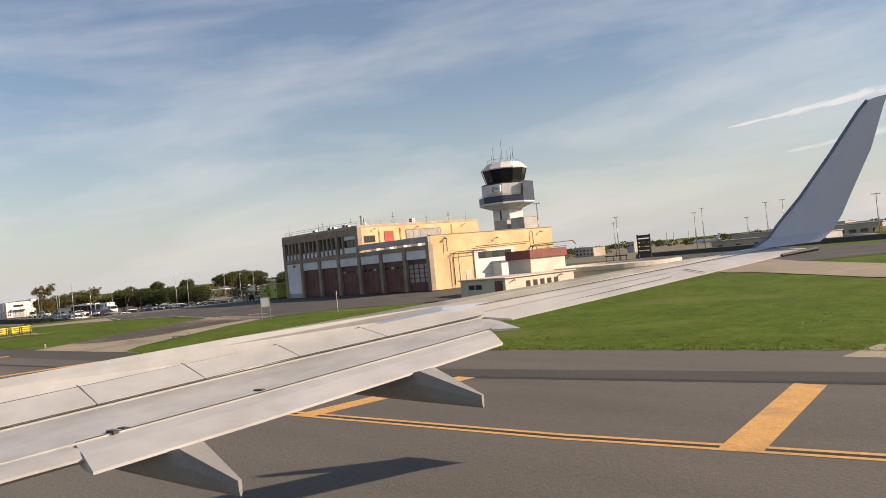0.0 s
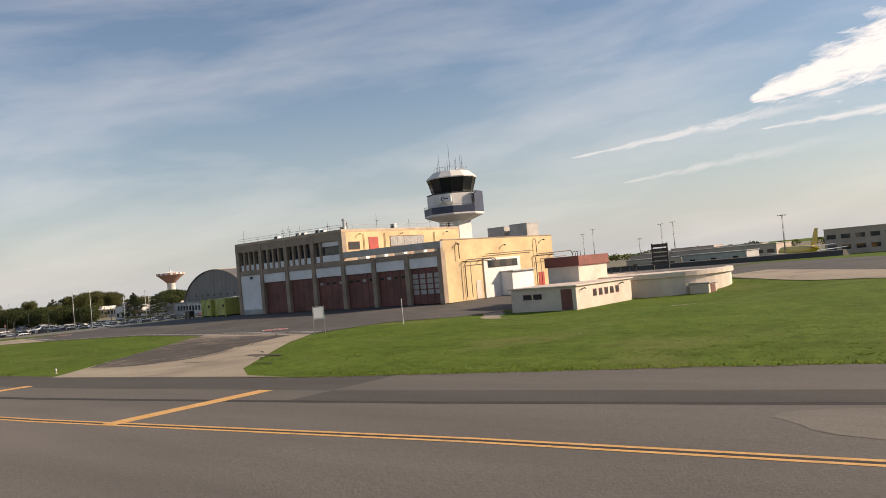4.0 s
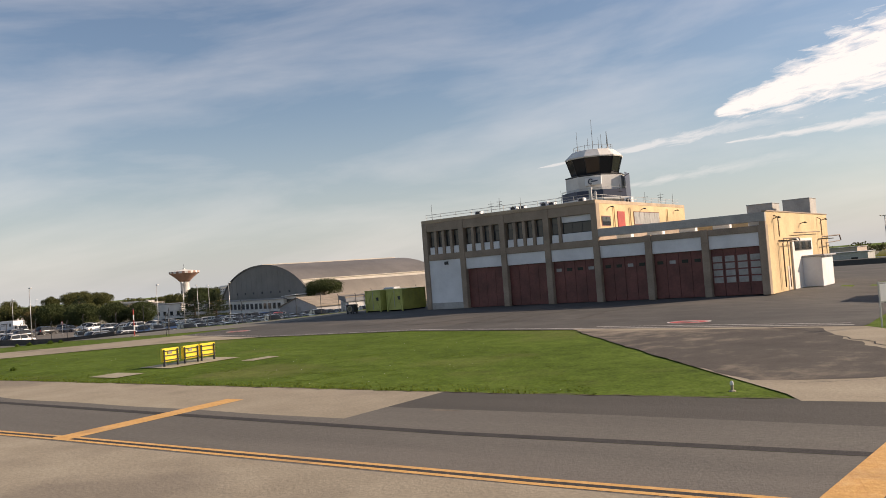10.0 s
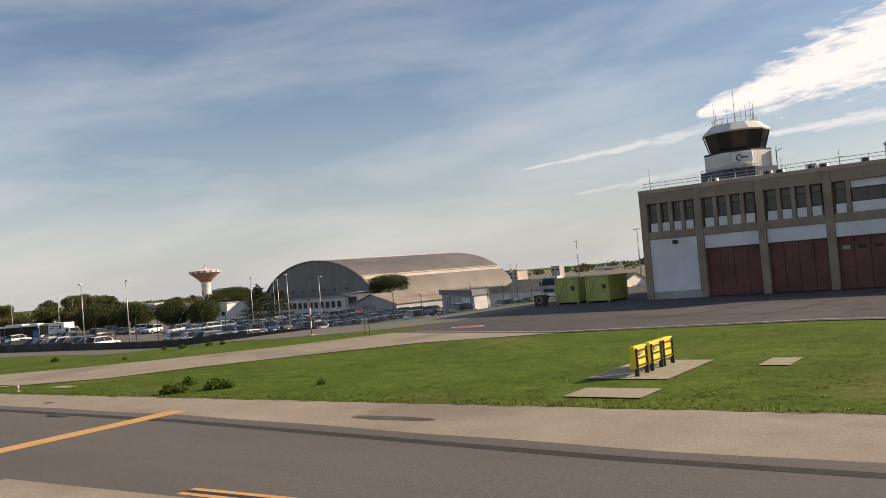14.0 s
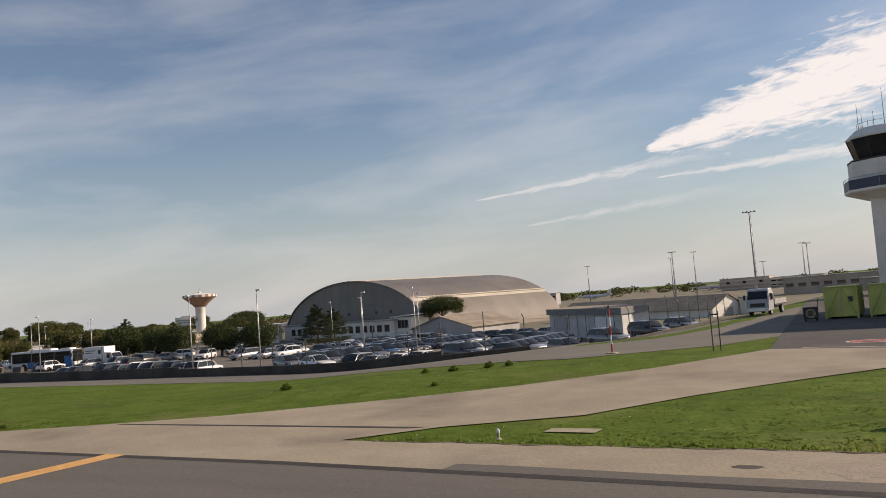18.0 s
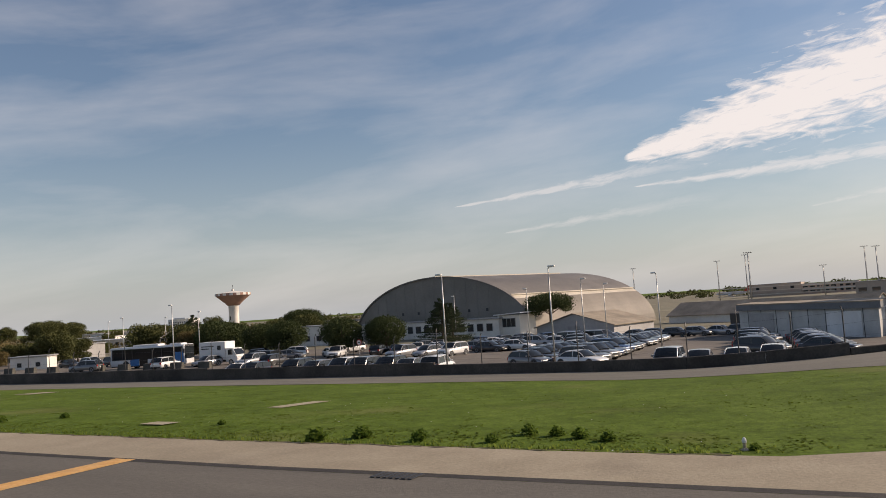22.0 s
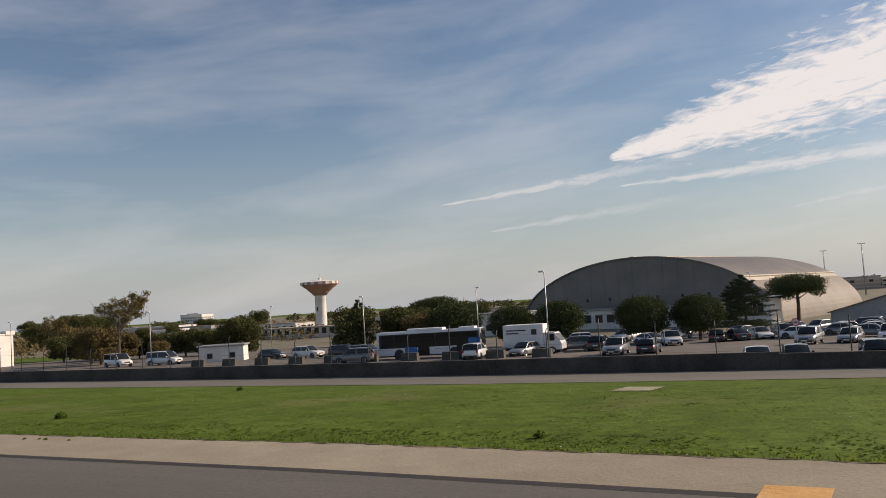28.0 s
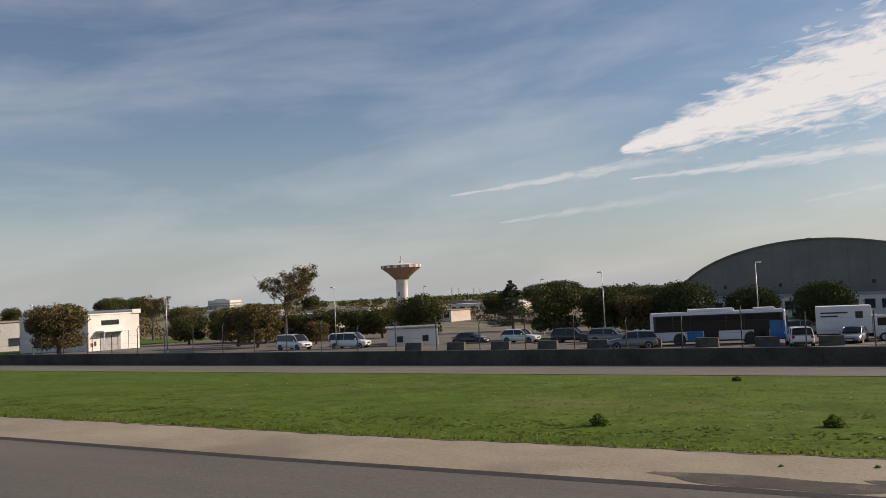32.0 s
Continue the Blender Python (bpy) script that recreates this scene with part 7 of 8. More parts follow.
def bus(x, y, turn):
    ob = thing("city_bus", "white and blue city bus with a dark window band", "bus", at=(x, y, level(x, y)), turn=turn)
    L, w, H = 12.0, 1.25, 2.95
    part("body", box(-L / 2, -w, 0.32, L / 2, w, 2.82, b=0.12), mat("bus_white", (0.70, 0.71, 0.72), 0.3, var=0.03, bump=0, coat=0.4), ob, "white coachwork")
    for sg in (-1, 1):
        for i in range(7):
            x0 = -L / 2 + 0.55 + 1.58 * i
            part("window", box(x0, sg * (w + 0.012) - 0.012, 1.25, x0 + 1.5, sg * (w + 0.012) + 0.012, 2.5), glass_car, ob)
        for x0 in (-1.2, 3.2):
            part("door", box(x0, sg * (w + 0.02) - 0.014, 0.42, x0 + 1.3, sg * (w + 0.02) + 0.014, 2.5), glass_car, ob, "dark glazed door")
        part("blue_panel", box(-2.7, sg * (w + 0.016) - 0.014, 0.42, -1.3, sg * (w + 0.016) + 0.014, 1.24), mat("bus_blue", (0.02, 0.16, 0.42), 0.3, var=0.05, bump=0), ob, "bright blue side panel")
        part("blue_panel", box(4.55, sg * (w + 0.016) - 0.014, 0.42, 5.85, sg * (w + 0.016) + 0.014, 1.9), MATS["bus_blue"], ob, "bright blue side panel")
        part("headlight", box(L / 2 - 0.03, sg * 0.9 - 0.2, 0.6, L / 2 + 0.02, sg * 0.9 + 0.2, 0.85, b=0.03), lens_clear, ob)
        part("tail_light", box(-L / 2 - 0.02, sg * 0.95 - 0.12, 0.7, -L / 2 + 0.03, sg * 0.95 + 0.12, 1.2, b=0.03), lens_red, ob)
    part("windscreen", box(L / 2 - 0.02, -w + 0.12, 1.0, L / 2 + 0.015, w - 0.12, 2.55, b=0.03), glass_car, ob)
    part("destination_board", box(L / 2 - 0.01, -w + 0.2, 2.56, L / 2 + 0.02, w - 0.2, 2.78), trim_black, ob)
    part("rear_window", box(-L / 2 - 0.015, -w + 0.15, 1.4, -L / 2 + 0.02, w - 0.15, 2.5, b=0.03), glass_car, ob)
    part("roof_unit", box(-2.5, -0.85, 2.8, 1.6, 0.85, 3.05, b=0.08), white_panel, ob, "white roof air-conditioning unit")
    part("roof_unit", box(3.4, -0.75, 2.8, 5.2, 0.75, 3.0, b=0.08), white_panel, ob)
    for sg in (-1, 1):
        part("window_band", box(-L / 2 + 0.3, sg * (w + 0.004) - 0.004, 1.2, L / 2 - 0.25, sg * (w + 0.004) + 0.004, 2.58), trim_black, ob, "black band behind the windows")
        for i in range(8):
            x0 = -L / 2 + 0.47 + 1.58 * i
            part("window_pillar", box(x0 - 0.03, sg * (w + 0.027) - 0.006, 1.25, x0 + 0.05, sg * (w + 0.027) + 0.006, 2.5), trim_black, ob)
        part("skirt_line", box(-L / 2 + 0.2, sg * (w + 0.006) - 0.006, 0.34, L / 2 - 0.2, sg * (w + 0.006) + 0.006, 0.46), trim_black, ob)
        for xa in (-3.4, 2.9):
            part("wheel_arch", Shape().turned([(0.58, -0.02), (0.58, 0.012), (0.4, 0.015)], 18).moved(pose(xa, sg * (w + 0.004), 0.5, 90)), trim_black, ob)
    part("side_mirror", box(L / 2 - 0.05, -w - 0.28, 1.7, L / 2 + 0.12, -w - 0.08, 2.3, b=0.03), trim_black, ob)
    wheels(ob, ((-3.4, w - 0.14), (2.9, w - 0.14)), 0.48, 0.28)
    return ob


bus(-88.2, 80.0, 16).scale = (1.0, 1.0, 1.1)


def box_truck(x, y, turn, name, label, boxcol, cabcol, L=6.4, H=3.2, writing=True):
    ob = thing(name, label, "truck", at=(x, y, level(x, y)), turn=turn)
    part("cargo_box", box(-L / 2, -1.1, 0.75, L / 2 - 1.9, 1.1, H, b=0.05), boxcol, ob, "plain cargo box")
    if writing:
        for i, (a, b) in enumerate(((-2.8, -0.6), (-2.8, -1.4))):
            for sg in (-1, 1):
                part("lettering_bar", box(a, sg * 1.112 - 0.006, 2.55 - 0.3 * i, b, sg * 1.112 + 0.006, 2.68 - 0.3 * i), dark_metal, ob)
        for sg in (-1, 1):
            part("emblem_square", box(0.0, sg * 1.112 - 0.006, 2.1, 0.6, sg * 1.112 + 0.006, 2.7), dark_metal, ob)
    c = Shape()
    c.loft([[(L / 2 - 1.85, y0, z) for y0, z in ((-1.0, 0.45), (1.0, 0.45), (1.0, 2.3), (-1.0, 2.3))], [(L / 2 - 0.7, y0, z) for y0, z in ((-1.0, 0.45), (1.0, 0.45), (0.92, 2.25), (-0.92, 2.25))], [(L / 2 - 0.15, y0, z) for y0, z in ((-1.0, 0.45), (1.0, 0.45), (1.0, 1.35), (-1.0, 1.35))], [(L / 2, y0, z) for y0, z in ((-0.95, 0.5), (0.95, 0.5), (0.95, 1.1), (-0.95, 1.1))]])
    part("cab", c, cabcol, ob)
    s = Shape()
    s.loft([[(L / 2 - 0.66, -0.86, 2.18), (L / 2 - 0.66, 0.86, 2.18)], [(L / 2 - 0.12, -0.94, 1.4), (L / 2 - 0.12, 0.94, 1.4)]], closed=False)
    part("windscreen", s, glass_car, ob)
    for sg in (-1, 1):
        part("side_window", box(L / 2 - 1.5, sg * 1.0 - 0.012, 1.4, L / 2 - 0.75, sg * 1.0 + 0.012, 2.1), glass_car, ob)
        part("headlight", box(L / 2 - 0.04, sg * 0.75 - 0.15, 0.75, L / 2 + 0.02, sg * 0.75 + 0.15, 0.95), lens_clear, ob)
        part("mirror", box(L / 2 - 0.75, sg * 1.18 - 0.08, 1.5, L / 2 - 0.65, sg * 1.18 + 0.08, 2.0, b=0.02), trim_black, ob)
    part("chassis", box(-L / 2, -0.5, 0.45, L / 2 - 0.2, 0.5, 0.75), dark_metal, ob)
    wheels(ob, ((-L / 2 + 1.3, 0.92), (L / 2 - 1.0, 0.92)), 0.4, 0.24)
    return ob


box_truck(-76.6, 82.3, 6, "box_truck", "white box van with plain lettering bars", white_panel, PAINTS["white"])


def flatbed_truck(x, y, turn):
    ob = thing("flatbed_truck", "pale grey-cabbed flatbed truck with low grey dropsides", "truck", at=(x, y, 0), turn=turn)
    c = Shape()
    c.loft([[(q, y0, z) for y0, z in ((-1.05, z0), (1.05, z0), (1.05, z1), (0.98, z2), (-0.98, z2), (-1.05, z1))] for q, z0, z1, z2 in ((1.3, 0.5, 2.1, 2.45), (2.7, 0.5, 2.1, 2.48), (3.05, 0.5, 1.5, 1.62), (3.15, 0.55, 1.2, 1.3))])
    part("cab", c, cab_grey, ob, "grey painted cab")
    part("windscreen", Shape().loft([[(3.09, -0.95, 1.6), (3.09, 0.95, 1.6)], [(2.76, -0.9, 2.36), (2.76, 0.9, 2.36)]], closed=False, cap=False), glass_car, ob)
    part("roof_fairing", box(1.4, -0.95, 2.45, 2.6, 0.95, 2.62, b=0.06), white_panel, ob)
    part("bumper", box(3.05, -1.05, 0.4, 3.25, 1.05, 0.72, b=0.05), white_panel, ob)
    part("grille", box(3.12, -0.7, 0.85, 3.18, 0.7, 1.2), trim_black, ob)
    for sg in (-1, 1):
        part("headlight", box(3.2, sg * 0.85 - 0.13, 0.48, 3.27, sg * 0.85 + 0.13, 0.66), lens_clear, ob)
        part("mirror", box(2.75, sg * 1.3 - 0.1, 1.55, 2.85, sg * 1.3 + 0.1, 2.05, b=0.02), trim_black, ob)
        part("mirror_arm", Shape().tube([(2.7, sg * 1.05, 1.9), (2.8, sg * 1.3, 1.9)], 0.02, 5), dark_metal, ob)
        part("side_window", box(1.7, sg * 1.05 - 0.012, 1.45, 2.6, sg * 1.05 + 0.012, 2.1), glass_car, ob)
        part("dropside", box(-3.2, sg * 1.1 - 0.04, 1.0, 1.2, sg * 1.1 + 0.04, 1.5, b=0.01), grey_metal, ob, "grey steel dropside")
    part("bed", box(-3.2, -1.1, 0.85, 1.2, 1.1, 1.0), dark_metal, ob)
    part("headboard", box(1.15, -1.1, 1.0, 1.25, 1.1, 2.0), grey_metal, ob)
    part("chassis", box(-3.1, -0.45, 0.55, 2.8, 0.45, 0.85), dark_metal, ob)
    wheels(ob, ((-1.9, 0.9), (2.2, 0.9)), 0.42, 0.26)


flatbed_truck(21.3, 88.6, -94)


def tipper(x, y, turn):
    ob = thing("tipper_truck", "dark tipper truck parked before the sandy store", "truck", at=(x, y, level(x, y)), turn=turn)
    part("chassis", box(-2.6, -0.5, 0.55, 2.6, 0.5, 0.8, b=0.03), trim_black, ob)
    part("cab", Shape().loft([[(1.0, -1.1, z), (e, -1.1, z), (e, 1.1, z), (1.0, 1.1, z)] for e, z in ((2.7, 0.6), (2.75, 1.5), (2.45, 2.5), (2.3, 2.65))]), PAINTS["black"], ob, "dark cab")
    part("windscreen", Shape().loft([[(e, -0.95, z), (e + 0.03, -0.95, z), (e + 0.03, 0.95, z), (e, 0.95, z)] for e, z in ((2.74, 1.55), (2.46, 2.45))]), glass_car, ob)
    part("tipping_body", Shape().loft([[(-2.7, -1.15, z), (e, -1.15, z), (e, 1.15, z), (-2.7, 1.15, z)] for e, z in ((0.8, 0.85), (0.9, 2.1), (1.3, 2.75), (1.3, 2.85))]), trim_black, ob, "dark steel body")
    for sg in (-1, 1):
        part("side_window", box(1.35, sg * 1.1 - 0.012, 1.6, 2.3, sg * 1.1 + 0.012, 2.35), glass_car, ob)
        part("headlight", box(2.68, sg * 0.85 - 0.15, 0.85, 2.74, sg * 0.85 + 0.15, 1.05), lens_clear, ob)
    wheels(ob, ((-1.6, 0.95), (1.8, 0.95)), 0.48, 0.3)


tipper(-15.6, 127.0, -40)


def fire_engine(x, y, turn):
    ob = thing("fire_engine", "lime green fire engine with a dark cab beside the station", "fire engine", at=(x, y, 0), turn=turn)
    dg = mat("dark_green_paint", (0.10, 0.13, 0.05), 0.4, var=0.06)
    lime = mat("lime_paint", (0.30, 0.38, 0.06), 0.4, var=0.06)
    part("body", box(-4.0, -1.25, 0.9, 1.6, 1.25, 3.6, b=0.06), lime, ob, "lime green body")
    part("cab", box(1.6, -1.22, 0.7, 3.6, 1.22, 3.1, b=0.12), dg, ob, "dark green cab")
    part("windscreen", box(3.58, -1.05, 1.7, 3.63, 1.05, 2.85, b=0.02), glass_car, ob)
    part("bumper", box(3.55, -1.22, 0.5, 3.85, 1.22, 1.0, b=0.05), trim_black, ob)
    for sg in (-1, 1):
        part("headlight", box(3.6, sg * 0.9 - 0.18, 1.05, 3.66, sg * 0.9 + 0.18, 1.3), lens_clear, ob)
        part("side_window", box(2.1, sg * 1.23 - 0.012, 1.8, 3.2, sg * 1.23 + 0.012, 2.8), glass_car, ob)
        part("locker", box(-3.5, sg * 1.255 - 0.012, 1.2, 1.2, sg * 1.255 + 0.012, 3.0), grey_metal, ob, "grey roller locker")
    part("light_bar", box(2.0, -0.9, 3.1, 2.5, 0.9, 3.28, b=0.04), navy, ob)
    wheels(ob, ((-2.4, 1.05), (2.4, 1.05)), 0.55, 0.34)


fire_engine(36.6, 84.0, -93)


def container(x, y, turn, label):
    ob = thing("green_container", label, "container", "green containers", at=(x, y, 0.0), turn=turn)
    part("body", box(-1.17, -2.2, 0.14, 1.17, 2.2, 2.45, b=0.03), green_paint, ob)
    for i in range(5):
        part("side_rib", box(1.17, -2.05 + 0.95 * i, 0.2, 1.22, -1.85 + 0.95 * i, 2.4), green_paint, ob)
    for sg in (-1, 1):
        part("corner_post", box(sg * 1.13 - 0.08, -2.26, 0.0, sg * 1.13 + 0.08, -2.1, 2.5, b=0.02), green_paint, ob)
        part("brace", Shape().tube([(sg * 1.05, -2.23, 0.3), (sg * 0.15, -2.23, 2.3)], 0.05, 4), green_paint, ob)
        part("skid", box(sg * 0.9 - 0.13, -2.1, 0.0, sg * 0.9 + 0.13, 2.1, 0.15), dark_metal, ob)
    part("top_rail", box(-1.22, -2.26, 2.45, 1.22, 2.26, 2.54, b=0.02), green_paint, ob)
    part("label_plate", box(0.5, -2.25, 1.3, 0.85, -2.2, 1.7), dark_metal, ob)
    part("door_bar", Shape().tube([(0.0, -2.24, 0.25), (0.0, -2.24, 2.35)], 0.03, 5), galv, ob)


container(29.95, 74.9, 0, "lime green steel container on skids, beside its twin")
container(33.1, 75.1, 0, "lime green steel container on skids, beside the station wall")

def yard_cart(x, y):
    ob = thing("yard_cart", "small dark steel yard cart with a round pale ring", "cart", at=(x, y, 0), turn=8)
    part("body", box(-0.55, -0.45, 0.18, 0.55, 0.45, 1.05, b=0.05), trim_black, ob)
    part("ring", Shape().turned([(0.36, 0), (0.36, 0.04), (0.26, 0.05), (0.26, 0.0)], 20).moved(pose(0, -0.45, 0.62, 90)), slab_mat, ob, "pale ring on the front")
    part("handle", Shape().tube([(0.5, 0.3, 1.0), (0.6, 0.3, 1.7), (0.6, -0.3, 1.7), (0.5, -0.3, 1.0)], 0.025, 6), dark_metal, ob)
    part("lid", box(-0.58, -0.48, 1.05, 0.58, 0.48, 1.1, b=0.02), dark_metal, ob)
    for sx in (-0.4, 0.4):
        for sy in (-0.35, 0.35):
            part("caster", Shape().turned([(0.02, -0.04), (0.1, -0.04), (0.1, 0.04), (0.02, 0.04)], 12).moved(pose(sx, sy, 0.1, 90)), rubber, ob)


yard_cart(27.9, 71.2)


# ---- signs, posts, small things ----
def taxi_sign(y0, n, label):
    """The back of an illuminated taxiway sign: panels in a yellow box with dark frames."""
    ob = thing("taxiway_sign", label, "sign", "yellow taxiway signs")
    for i in range(n):
        y = y0 + 1.1 * i
        part("panel", box(55.9, y + 0.03, level(56, y) + 0.24, 56.1, y + 1.07, level(56, y) + 0.96, b=0.02), yellow_sign, ob)
        for dz in (0.32, 0.56, 0.8):
            part("frame_rail", box(56.1, y + 0.08, level(56, y) + dz, 56.16, y + 1.02, level(56, y) + dz + 0.035), dark_metal, ob)
        for dy in (0.1, 0.95):
            part("leg", box(56.02, y + dy, level(56, y) - 0.03, 56.16, y + dy + 0.05, level(56, y) + 0.9), dark_metal, ob)
        if i != 1:
            part("label_bar", box(56.1, y + 0.35, level(56, y) + 0.66, 56.13, y + 0.62, level(56, y) + 0.8), slab_mat, ob)


taxi_sign(26.2, 1, "yellow taxiway sign seen from behind, one panel")
taxi_sign(27.5, 2, "yellow taxiway sign seen from behind, two panels")


def striped_post(x, y, h):
    g0 = level(x, y)
    ob = thing("marker_post", "tall red and white striped marker post", "post", at=(x, y, g0))
    for i in range(5):
        part("band", Shape().turned([(0.055, h * i / 5), (0.055, h * (i + 1) / 5)], 10), red_paint if i % 2 == 0 else white_panel, ob, "red band" if i % 2 == 0 else "white band")
    part("cap", Shape().turned([(0.08, h), (0.08, h + 0.1), (0.02, h + 0.14)], 10), dark_metal, ob)
    part("foot", box(-0.3, -0.3, -0.06, 0.3, 0.3, 0.05), slab_mat, ob)


striped_post(20.6, 47.3, 2.65)


def twin_post(x, y, h):
    ob = thing("notice_post", "pair of thin dark steel posts", "post", "steel posts", at=(x, y, level(x, y)))
    for dx in (0, 0.4):
        part("leg", Shape().tube([(dx, 0, -0.1), (dx, 0, h)], 0.032, 6), dark_metal, ob)
    part("brace", box(0, -0.015, h * 0.9, 0.4, 0.015, h * 0.94), dark_metal, ob)


twin_post(26.5, 46.9, 2.1)


def round_sign(x, y, m, label):
    ob = thing("traffic_sign", label, "traffic sign", "round traffic signs", at=(x, y, level(x, y)))
    part("pole", Shape().tube([(0, 0, -0.1), (0, 0, 2.5)], 0.035, 6), galv, ob)
    part("disc", Shape().turned([(0.34, 0), (0.34, 0.03)], 20).moved(pose(0, -0.02, 2.35, 90)), m, ob)
    part("face", Shape().turned([(0.25, 0.031), (0.25, 0.036)], 20).moved(pose(0, -0.02, 2.35, 90)), white_panel if m is red_paint else red_paint, ob)
    part("bar", box(-0.16, -0.075, 2.3, 0.16, -0.06, 2.4), trim_black, ob)


round_sign(-121.5, 112.0, red_paint, "round red-rimmed speed sign on a pole")
round_sign(-50.0, 78.0, red_paint, "round red-rimmed traffic sign on a pole")
nb = thing("notice_board", "white framed notice board on two legs by the apron", "board", at=(88.5, 41.5, 0), turn=51)
part("board", box(-0.36, -0.02, 1.12, 0.36, 0.02, 1.9, b=0.01), white_panel, nb)
for dx in (-0.42, 0.37):
    part("leg", box(dx, -0.03, -0.05, dx + 0.05, 0.03, 2.0), galv, nb)
for z in (1.06, 1.92):
    part("frame_bar", box(-0.37, -0.025, z, 0.37, 0.025, z + 0.05), galv, nb)
for i, (x, y) in enumerate(((27.4, 20.9), (87.3, 22.9), (4.1, 20.4))):
    tl = thing("edge_light", "small blue taxiway edge light on a short stem", "light", "edge lights", at=(x, y, level(x, y) - 0.05))
    part("base", Shape().turned([(0.1, 0), (0.1, 0.04), (0.04, 0.08), (0.04, 0.2)], 12), slab_mat, tl)
    part("lens", Shape().turned([(0.05, 0.2), (0.055, 0.25), (0.03, 0.31), (0.01, 0.32)], 12), lens_clear, tl)
for x in range(-118, -72, 5):
    bk = thing("concrete_block", "rough concrete barrier block behind the fence", "barrier", "barrier blocks", at=(x, 78.6 + 0.04 * x, level(x, 78.6 + 0.04 * x)), turn=4)
    part("block", Shape().loft([[(-1.0, -0.35, -0.1), (1.0, -0.35, -0.1), (1.0, 0.35, -0.1), (-1.0, 0.35, -0.1)], [(-0.95, -0.22, 0.85), (0.95, -0.22, 0.85), (0.95, 0.22, 0.85), (-0.95, 0.22, 0.85)]]), block_dark, bk)
fb = thing("frame_board", "dark steel frame board on legs beyond the round basin", "board", at=(89.0, 99.2, 0))
for dx in (-1.0, 1.0):
    part("leg", box(dx - 0.08, -0.08, 0, dx + 0.08, 0.08, 4.7), dark_metal, fb)
for k in range(5):
    part("panel", box(-1.1, -0.06, 2.0 + 0.55 * k, 1.1, 0.06, 2.4 + 0.55 * k), dark_metal, fb)

# ---- wing of the airliner that the way begins in ----
def airliner_wing():
    """Local axes: u aft, v outboard, w up, from the window seat."""
    root = Vector((156.47, 5.09, 3.80))
    U, V, Z = Vector((0.968, 0.251, 0)), Vector((-0.251, 0.968, 0)), Vector((0, 0, 1))

    def P(u, v, w):
        return root + U * u + V * v + Z * w

    wg = thing("airliner_wing", "grey airliner wing with raised winglet, flap and fairings", "aircraft wing")
    # stations outboard: leading crest, hinge line, trailing edge of spoilers and aileron
    lead = [(-13.4, 4.2, -1.22), (-11.5, 5.7, -1.04), (-9.45, 7.93, -0.83), (-7.35, 10.5, -0.63), (-7.3, 10.58, -0.625), (-4.05, 15.85, -0.33)]
    hinge = [(-12.2, 3.6, -1.50), (-11.05, 5.45, -1.32), (-9.6, 7.6, -1.10), (-7.45, 10.55, -0.81), (-7.38, 10.65, -0.805), (-3.6, 15.8, -0.36)]
    tail = [(-11.3, 3.5, -1.75), (-10.31, 5.06, -1.55), (-8.7, 7.72, -1.24), (-6.75, 10.62, -0.92), (-6.33, 10.75, -0.98), (-3.02, 15.83, -0.42)]
    slim = (1.0, 0.84, 0.68, 0.52, 0.515, 0.36)
    slot = [(-9.0, 3.3, -1.71), (-8.35, 4.86, -1.56), (-7.53, 6.67, -1.37), (-6.15, 9.85, -1.03)]
    edge = [(-7.75, 3.4, -1.80), (-7.42, 4.47, -1.70), (-6.79, 6.27, -1.52), (-6.18, 8.05, -1.33), (-5.75, 9.46, -1.18)]
    short = [(-8.45, 3.3, -1.77), (-8.08, 4.17, -1.68), (-7.84, 4.75, -1.63)]

    def at_line(row, v):
        for p, q in zip(row, row[1:]):
            if v <= q[1] or q is row[-1]:
                f = (v - p[1]) / (q[1] - p[1])
                return Vector(tuple(a + (b - a) * f for a, b in zip(p, q)))

    def Q(p, lift=0.0):
        return P(p[0], p[1], p[2] + lift)

    rings = []
    for a, h, t, k in zip(lead, hinge, tail, slim):
        mid_ = [a[j] * 0.5 + h[j] * 0.5 + (0.05 * k if j == 2 else 0.0) for j in range(3)]
        rings.append([P(*a), P(*mid_), P(*h), P(*t), P(t[0], t[1], t[2] - 0.02), P(h[0], h[1], h[2] - 0.45 * k), P(a[0], a[1], a[2] - 0.55 * k), P(a[0] - 0.55 * k, a[1] + 0.1, a[2] - 0.28 * k)])
    part("wing_box", Shape().loft(rings), wing_grey, wg, "light grey painted wing skin")
    part("leading_edge", Shape().loft([[P(a[0] - 0.1, a[1], a[2] - 0.02), P(a[0] - 0.6 * k, a[1] + 0.1, a[2] - 0.28 * k), P(a[0] - 0.05, a[1], a[2] - 0.5 * k)] for a, k in zip(lead, slim)]), wing_metal, wg, "bare metal leading edge")

    def seal(name, a, b, half, lift=0.006, m=seal_grey, label="dark rubber seal"):
        """A thin seal from a to b."""
        a, b = Vector(a), Vector(b)
        side = (b - a).cross(Vector((0, 0, 1))).normalized() * half
        lo = [Q(a - side, lift), Q(b - side, lift), Q(b + side, lift), Q(a + side, lift)]
        part(name, Shape().loft([lo, [p + Z * 0.006 for p in lo]]), m, wg, label)

    for i in range(5):
        seal("hinge_seal", hinge[i], hinge[i + 1], 0.011)
    for i in range(3):
        seal("spoiler_seal", Vector(tail[i]), Vector(tail[i + 1]), 0.012, 0.03)
    # spoiler panels with open joints between
    cuts = ((3.6, 3.6), (5.1, 4.9), (6.22, 6.0), (7.35, 7.15), (8.42, 8.24), (9.44, 9.31), (10.5, 10.58))
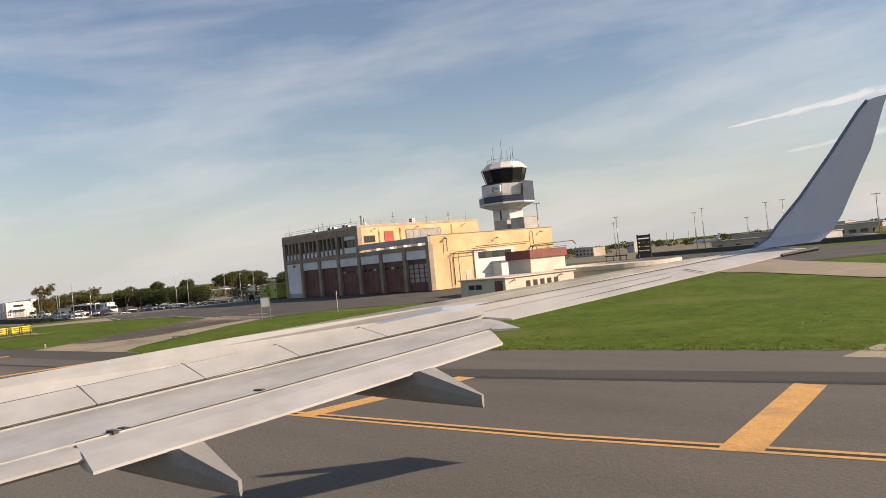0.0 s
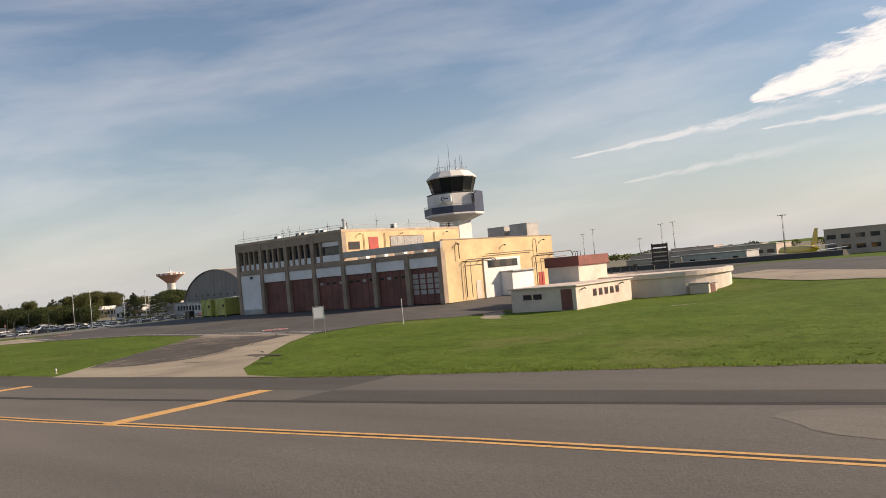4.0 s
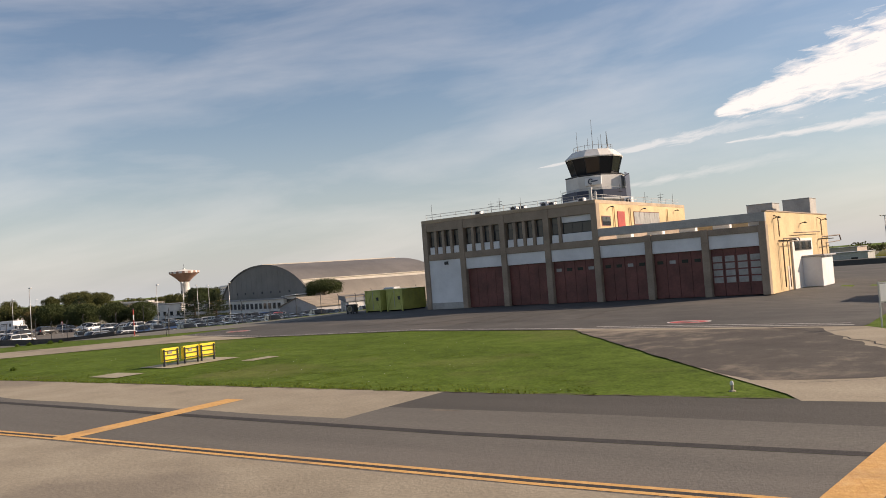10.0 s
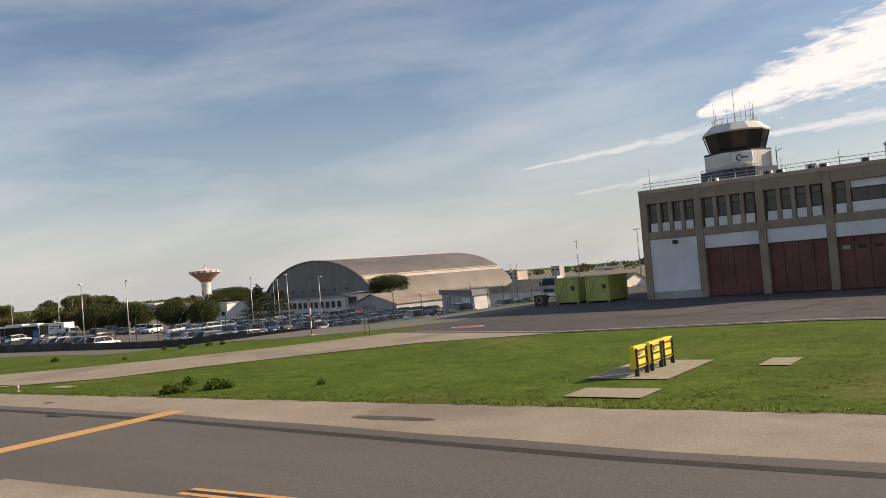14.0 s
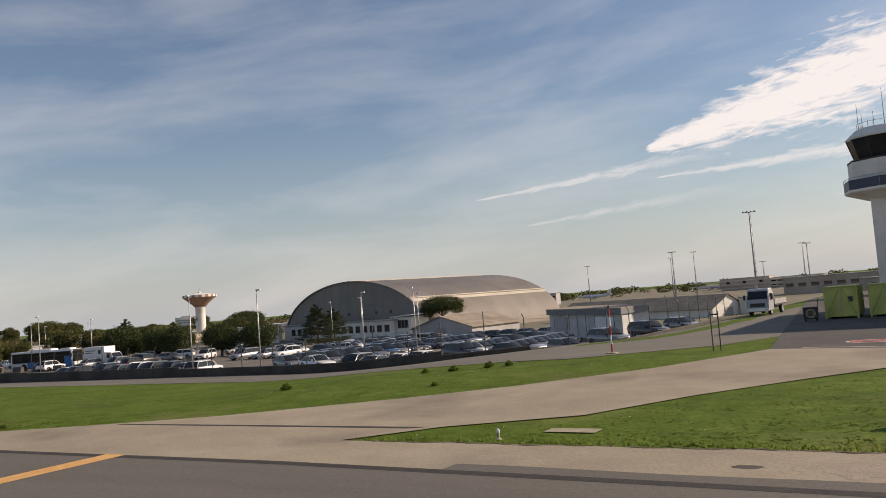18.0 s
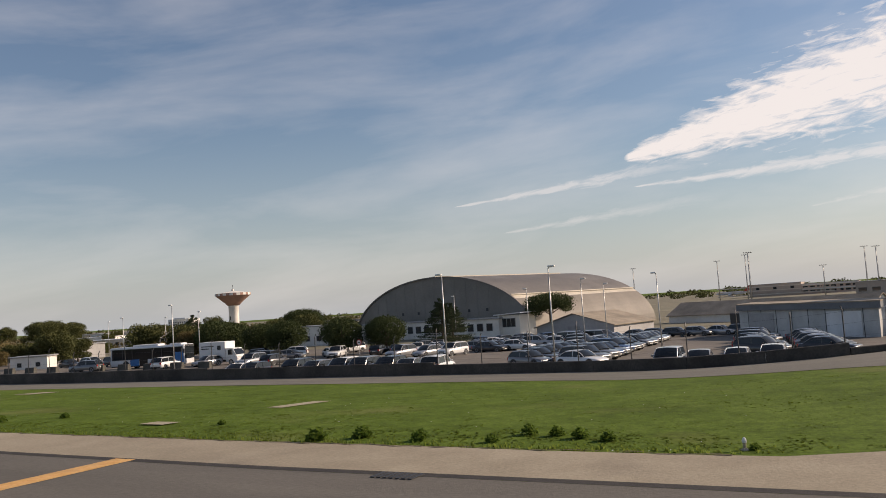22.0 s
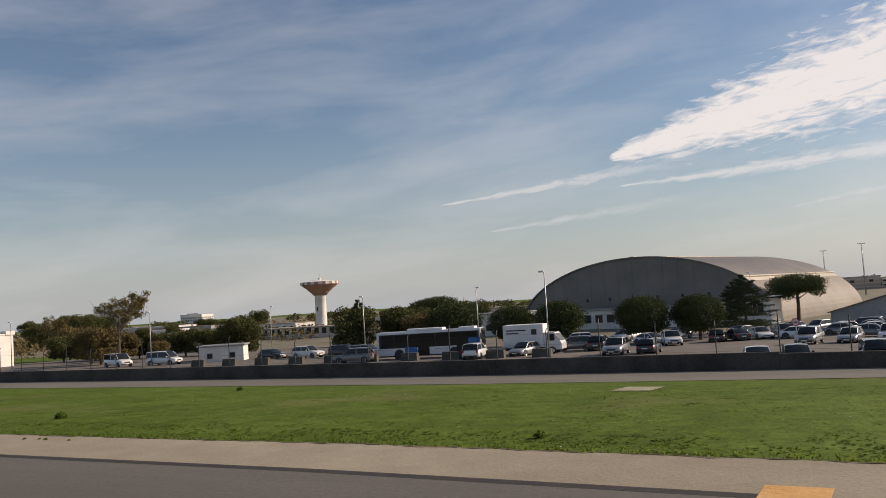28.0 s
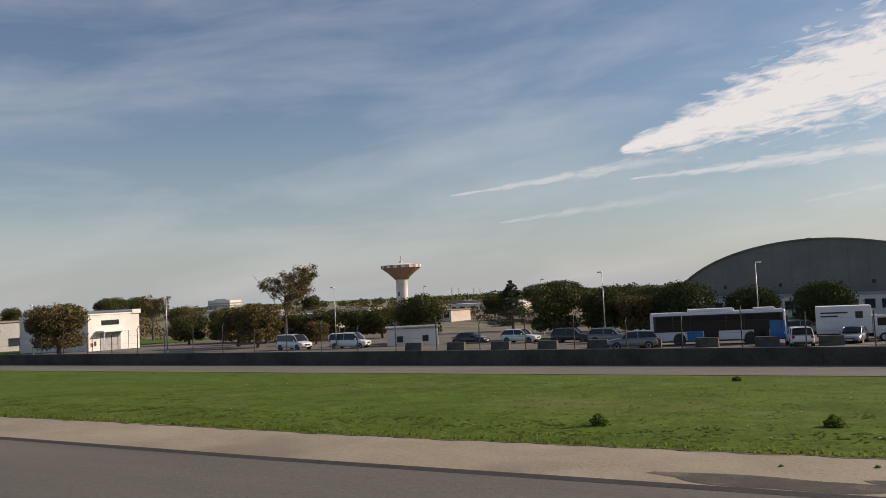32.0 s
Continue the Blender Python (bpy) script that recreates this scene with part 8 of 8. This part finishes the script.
    for (h0, t0), (h1, t1) in zip(cuts, cuts[1:]):
        a, b, c, d = at_line(hinge, h0 + 0.007), at_line(hinge, h1 - 0.007), at_line(tail, t1 - 0.007), at_line(tail, t0 + 0.007)
        a, b = a.lerp(d, 0.12), b.lerp(c, 0.12)
        lo = [Q(a, 0.012), Q(b, 0.012), Q(c, 0.02), Q(d, 0.02)]
        part("spoiler", Shape().loft([lo, [p + Z * 0.03 for p in lo]]), wing_grey, wg, "hinged spoiler panel")
        seal("joint_seal", at_line(hinge, h1), at_line(tail, t1), 0.007, 0.03)

    def panel(name, front, back, v0, v1, thick, m, label, tip=()):
        """A flap panel whose nose tucks under the panel before it."""
        pairs = [(at_line(front, v0[0] + (v1[0] - v0[0]) * k / 6), at_line(back, v0[1] + (v1[1] - v0[1]) * k / 6)) for k in range(7)]
        pairs += [(Vector(a), Vector(b)) for a, b in tip]
        rings = []
        for a, b in pairs:
            q, nose = a.lerp(b, 0.4), a.lerp(b, -0.3)
            rings.append([Q(nose, -0.14), Q(a, -0.016), Q(q, 0.006), Q(b, 0.0), Q(b, -0.03), Q(q, -thick * 0.8), Q(a, -thick), Q(nose, -0.18)])
        part(name, Shape().loft(rings), m, wg, label)

    panel("fore_flap", tail, slot, (3.5, 3.3), (10.55, 9.83), 0.16, wing_flap, "forward flap panel", (((-6.7, 10.66, -0.94), (-5.7, 9.87, -1.03)),))
    panel("main_flap", slot, edge, (4.86, 4.47), (9.83, 9.46), 0.2, wing_grey, "main trailing flap")
    panel("inboard_flap", slot, short, (3.3, 3.3), (4.8, 4.73), 0.2, wing_flap, "inboard flap panel")
    for p, q in zip(slot[1:], slot[2:]):
        seal("slot_seal", Vector(p), Vector(q), 0.010, 0.004)
    seal("aileron_seal", (-6.84, 10.83, -0.855), (-4.83, 13.69, -0.575), 0.010, 0.006, winglet_white, "pale hinge strip of the aileron")
    seal("aileron_seal", (-4.7, 13.87, -0.555), (-4.31, 13.82, -0.635), 0.008, 0.008)
    seal("aileron_seal", (-6.4, 11.0, -0.93), (-4.75, 13.4, -0.65), 0.004, 0.006)
    for p in ((-8.3, 5.28, -1.50), (-7.7, 6.88, -1.34), (-7.1, 8.52, -1.18), (-6.52, 9.7, -1.06)):
        for dv in (-0.09, 0.05):
            part("flap_track", Shape().loft([[P(p[0] + du, p[1] + dv + j, p[2] + dz) for j, dz in ((0.0, -0.05), (0.07, -0.05), (0.07, 0.0), (0.0, 0.0))] for du in (0.0, 0.14)]), trim_black, wg, "dark flap track bracket")
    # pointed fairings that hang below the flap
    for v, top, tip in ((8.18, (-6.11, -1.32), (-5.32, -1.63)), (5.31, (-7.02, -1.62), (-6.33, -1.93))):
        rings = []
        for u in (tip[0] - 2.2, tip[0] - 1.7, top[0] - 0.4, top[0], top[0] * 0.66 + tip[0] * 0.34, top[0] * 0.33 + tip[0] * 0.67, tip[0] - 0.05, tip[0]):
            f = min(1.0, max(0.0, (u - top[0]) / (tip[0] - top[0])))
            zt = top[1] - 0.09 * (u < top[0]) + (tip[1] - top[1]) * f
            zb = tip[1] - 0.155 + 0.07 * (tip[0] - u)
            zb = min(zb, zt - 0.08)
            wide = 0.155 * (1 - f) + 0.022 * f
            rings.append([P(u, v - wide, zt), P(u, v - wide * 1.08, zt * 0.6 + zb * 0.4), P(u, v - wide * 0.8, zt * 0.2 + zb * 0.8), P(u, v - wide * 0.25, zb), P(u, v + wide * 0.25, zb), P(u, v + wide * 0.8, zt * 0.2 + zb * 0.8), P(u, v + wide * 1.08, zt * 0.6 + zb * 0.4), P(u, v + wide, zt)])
        part("track_fairing", Shape().loft(rings), shaded_fairing, wg, "pointed flap track fairing")
    # winglet
    sec = []
    for f, u0, u1, v, w in ((0.0, -4.05, -2.85, 15.8, -0.36), (0.12, -3.78, -2.66, 16.0, -0.18), (0.2, -3.58, -2.5, 16.08, 0.08), (0.35, -3.2, -2.3, 16.16, 0.5), (0.65, -2.65, -1.95, 16.25, 1.2), (0.94, -2.12, -1.7, 16.32, 1.92), (1.0, -1.95, -1.62, 16.34, 2.1)):
        th = 0.07 * (1 - 0.6 * f)
        sec.append([P(u0, v, w), P(u0 * 0.6 + u1 * 0.4, v + th, w + 0.02), P(u1, v, w + 0.05), P(u0 * 0.6 + u1 * 0.4, v - th, w + 0.02)])
    wl = part("winglet", Shape().loft(sec), winglet_white, wg, "upswept pale blue-white winglet")
    part("edge_strip", Shape().tube([q[0] for q in sec], 0.03, 5), winglet_edge, wl, "blue-grey leading edge")
    # dark tube put in as the shadow wedge under the wing tip
    part("tip_shade", Shape().tube([P(-3.4, 15.25, -0.49), P(-2.92, 15.82, -0.43)], 0.03, 6, 0.045), trim_black, wg, "dark wedge for the shade under the wing tip")
    return wg


airliner_wing()
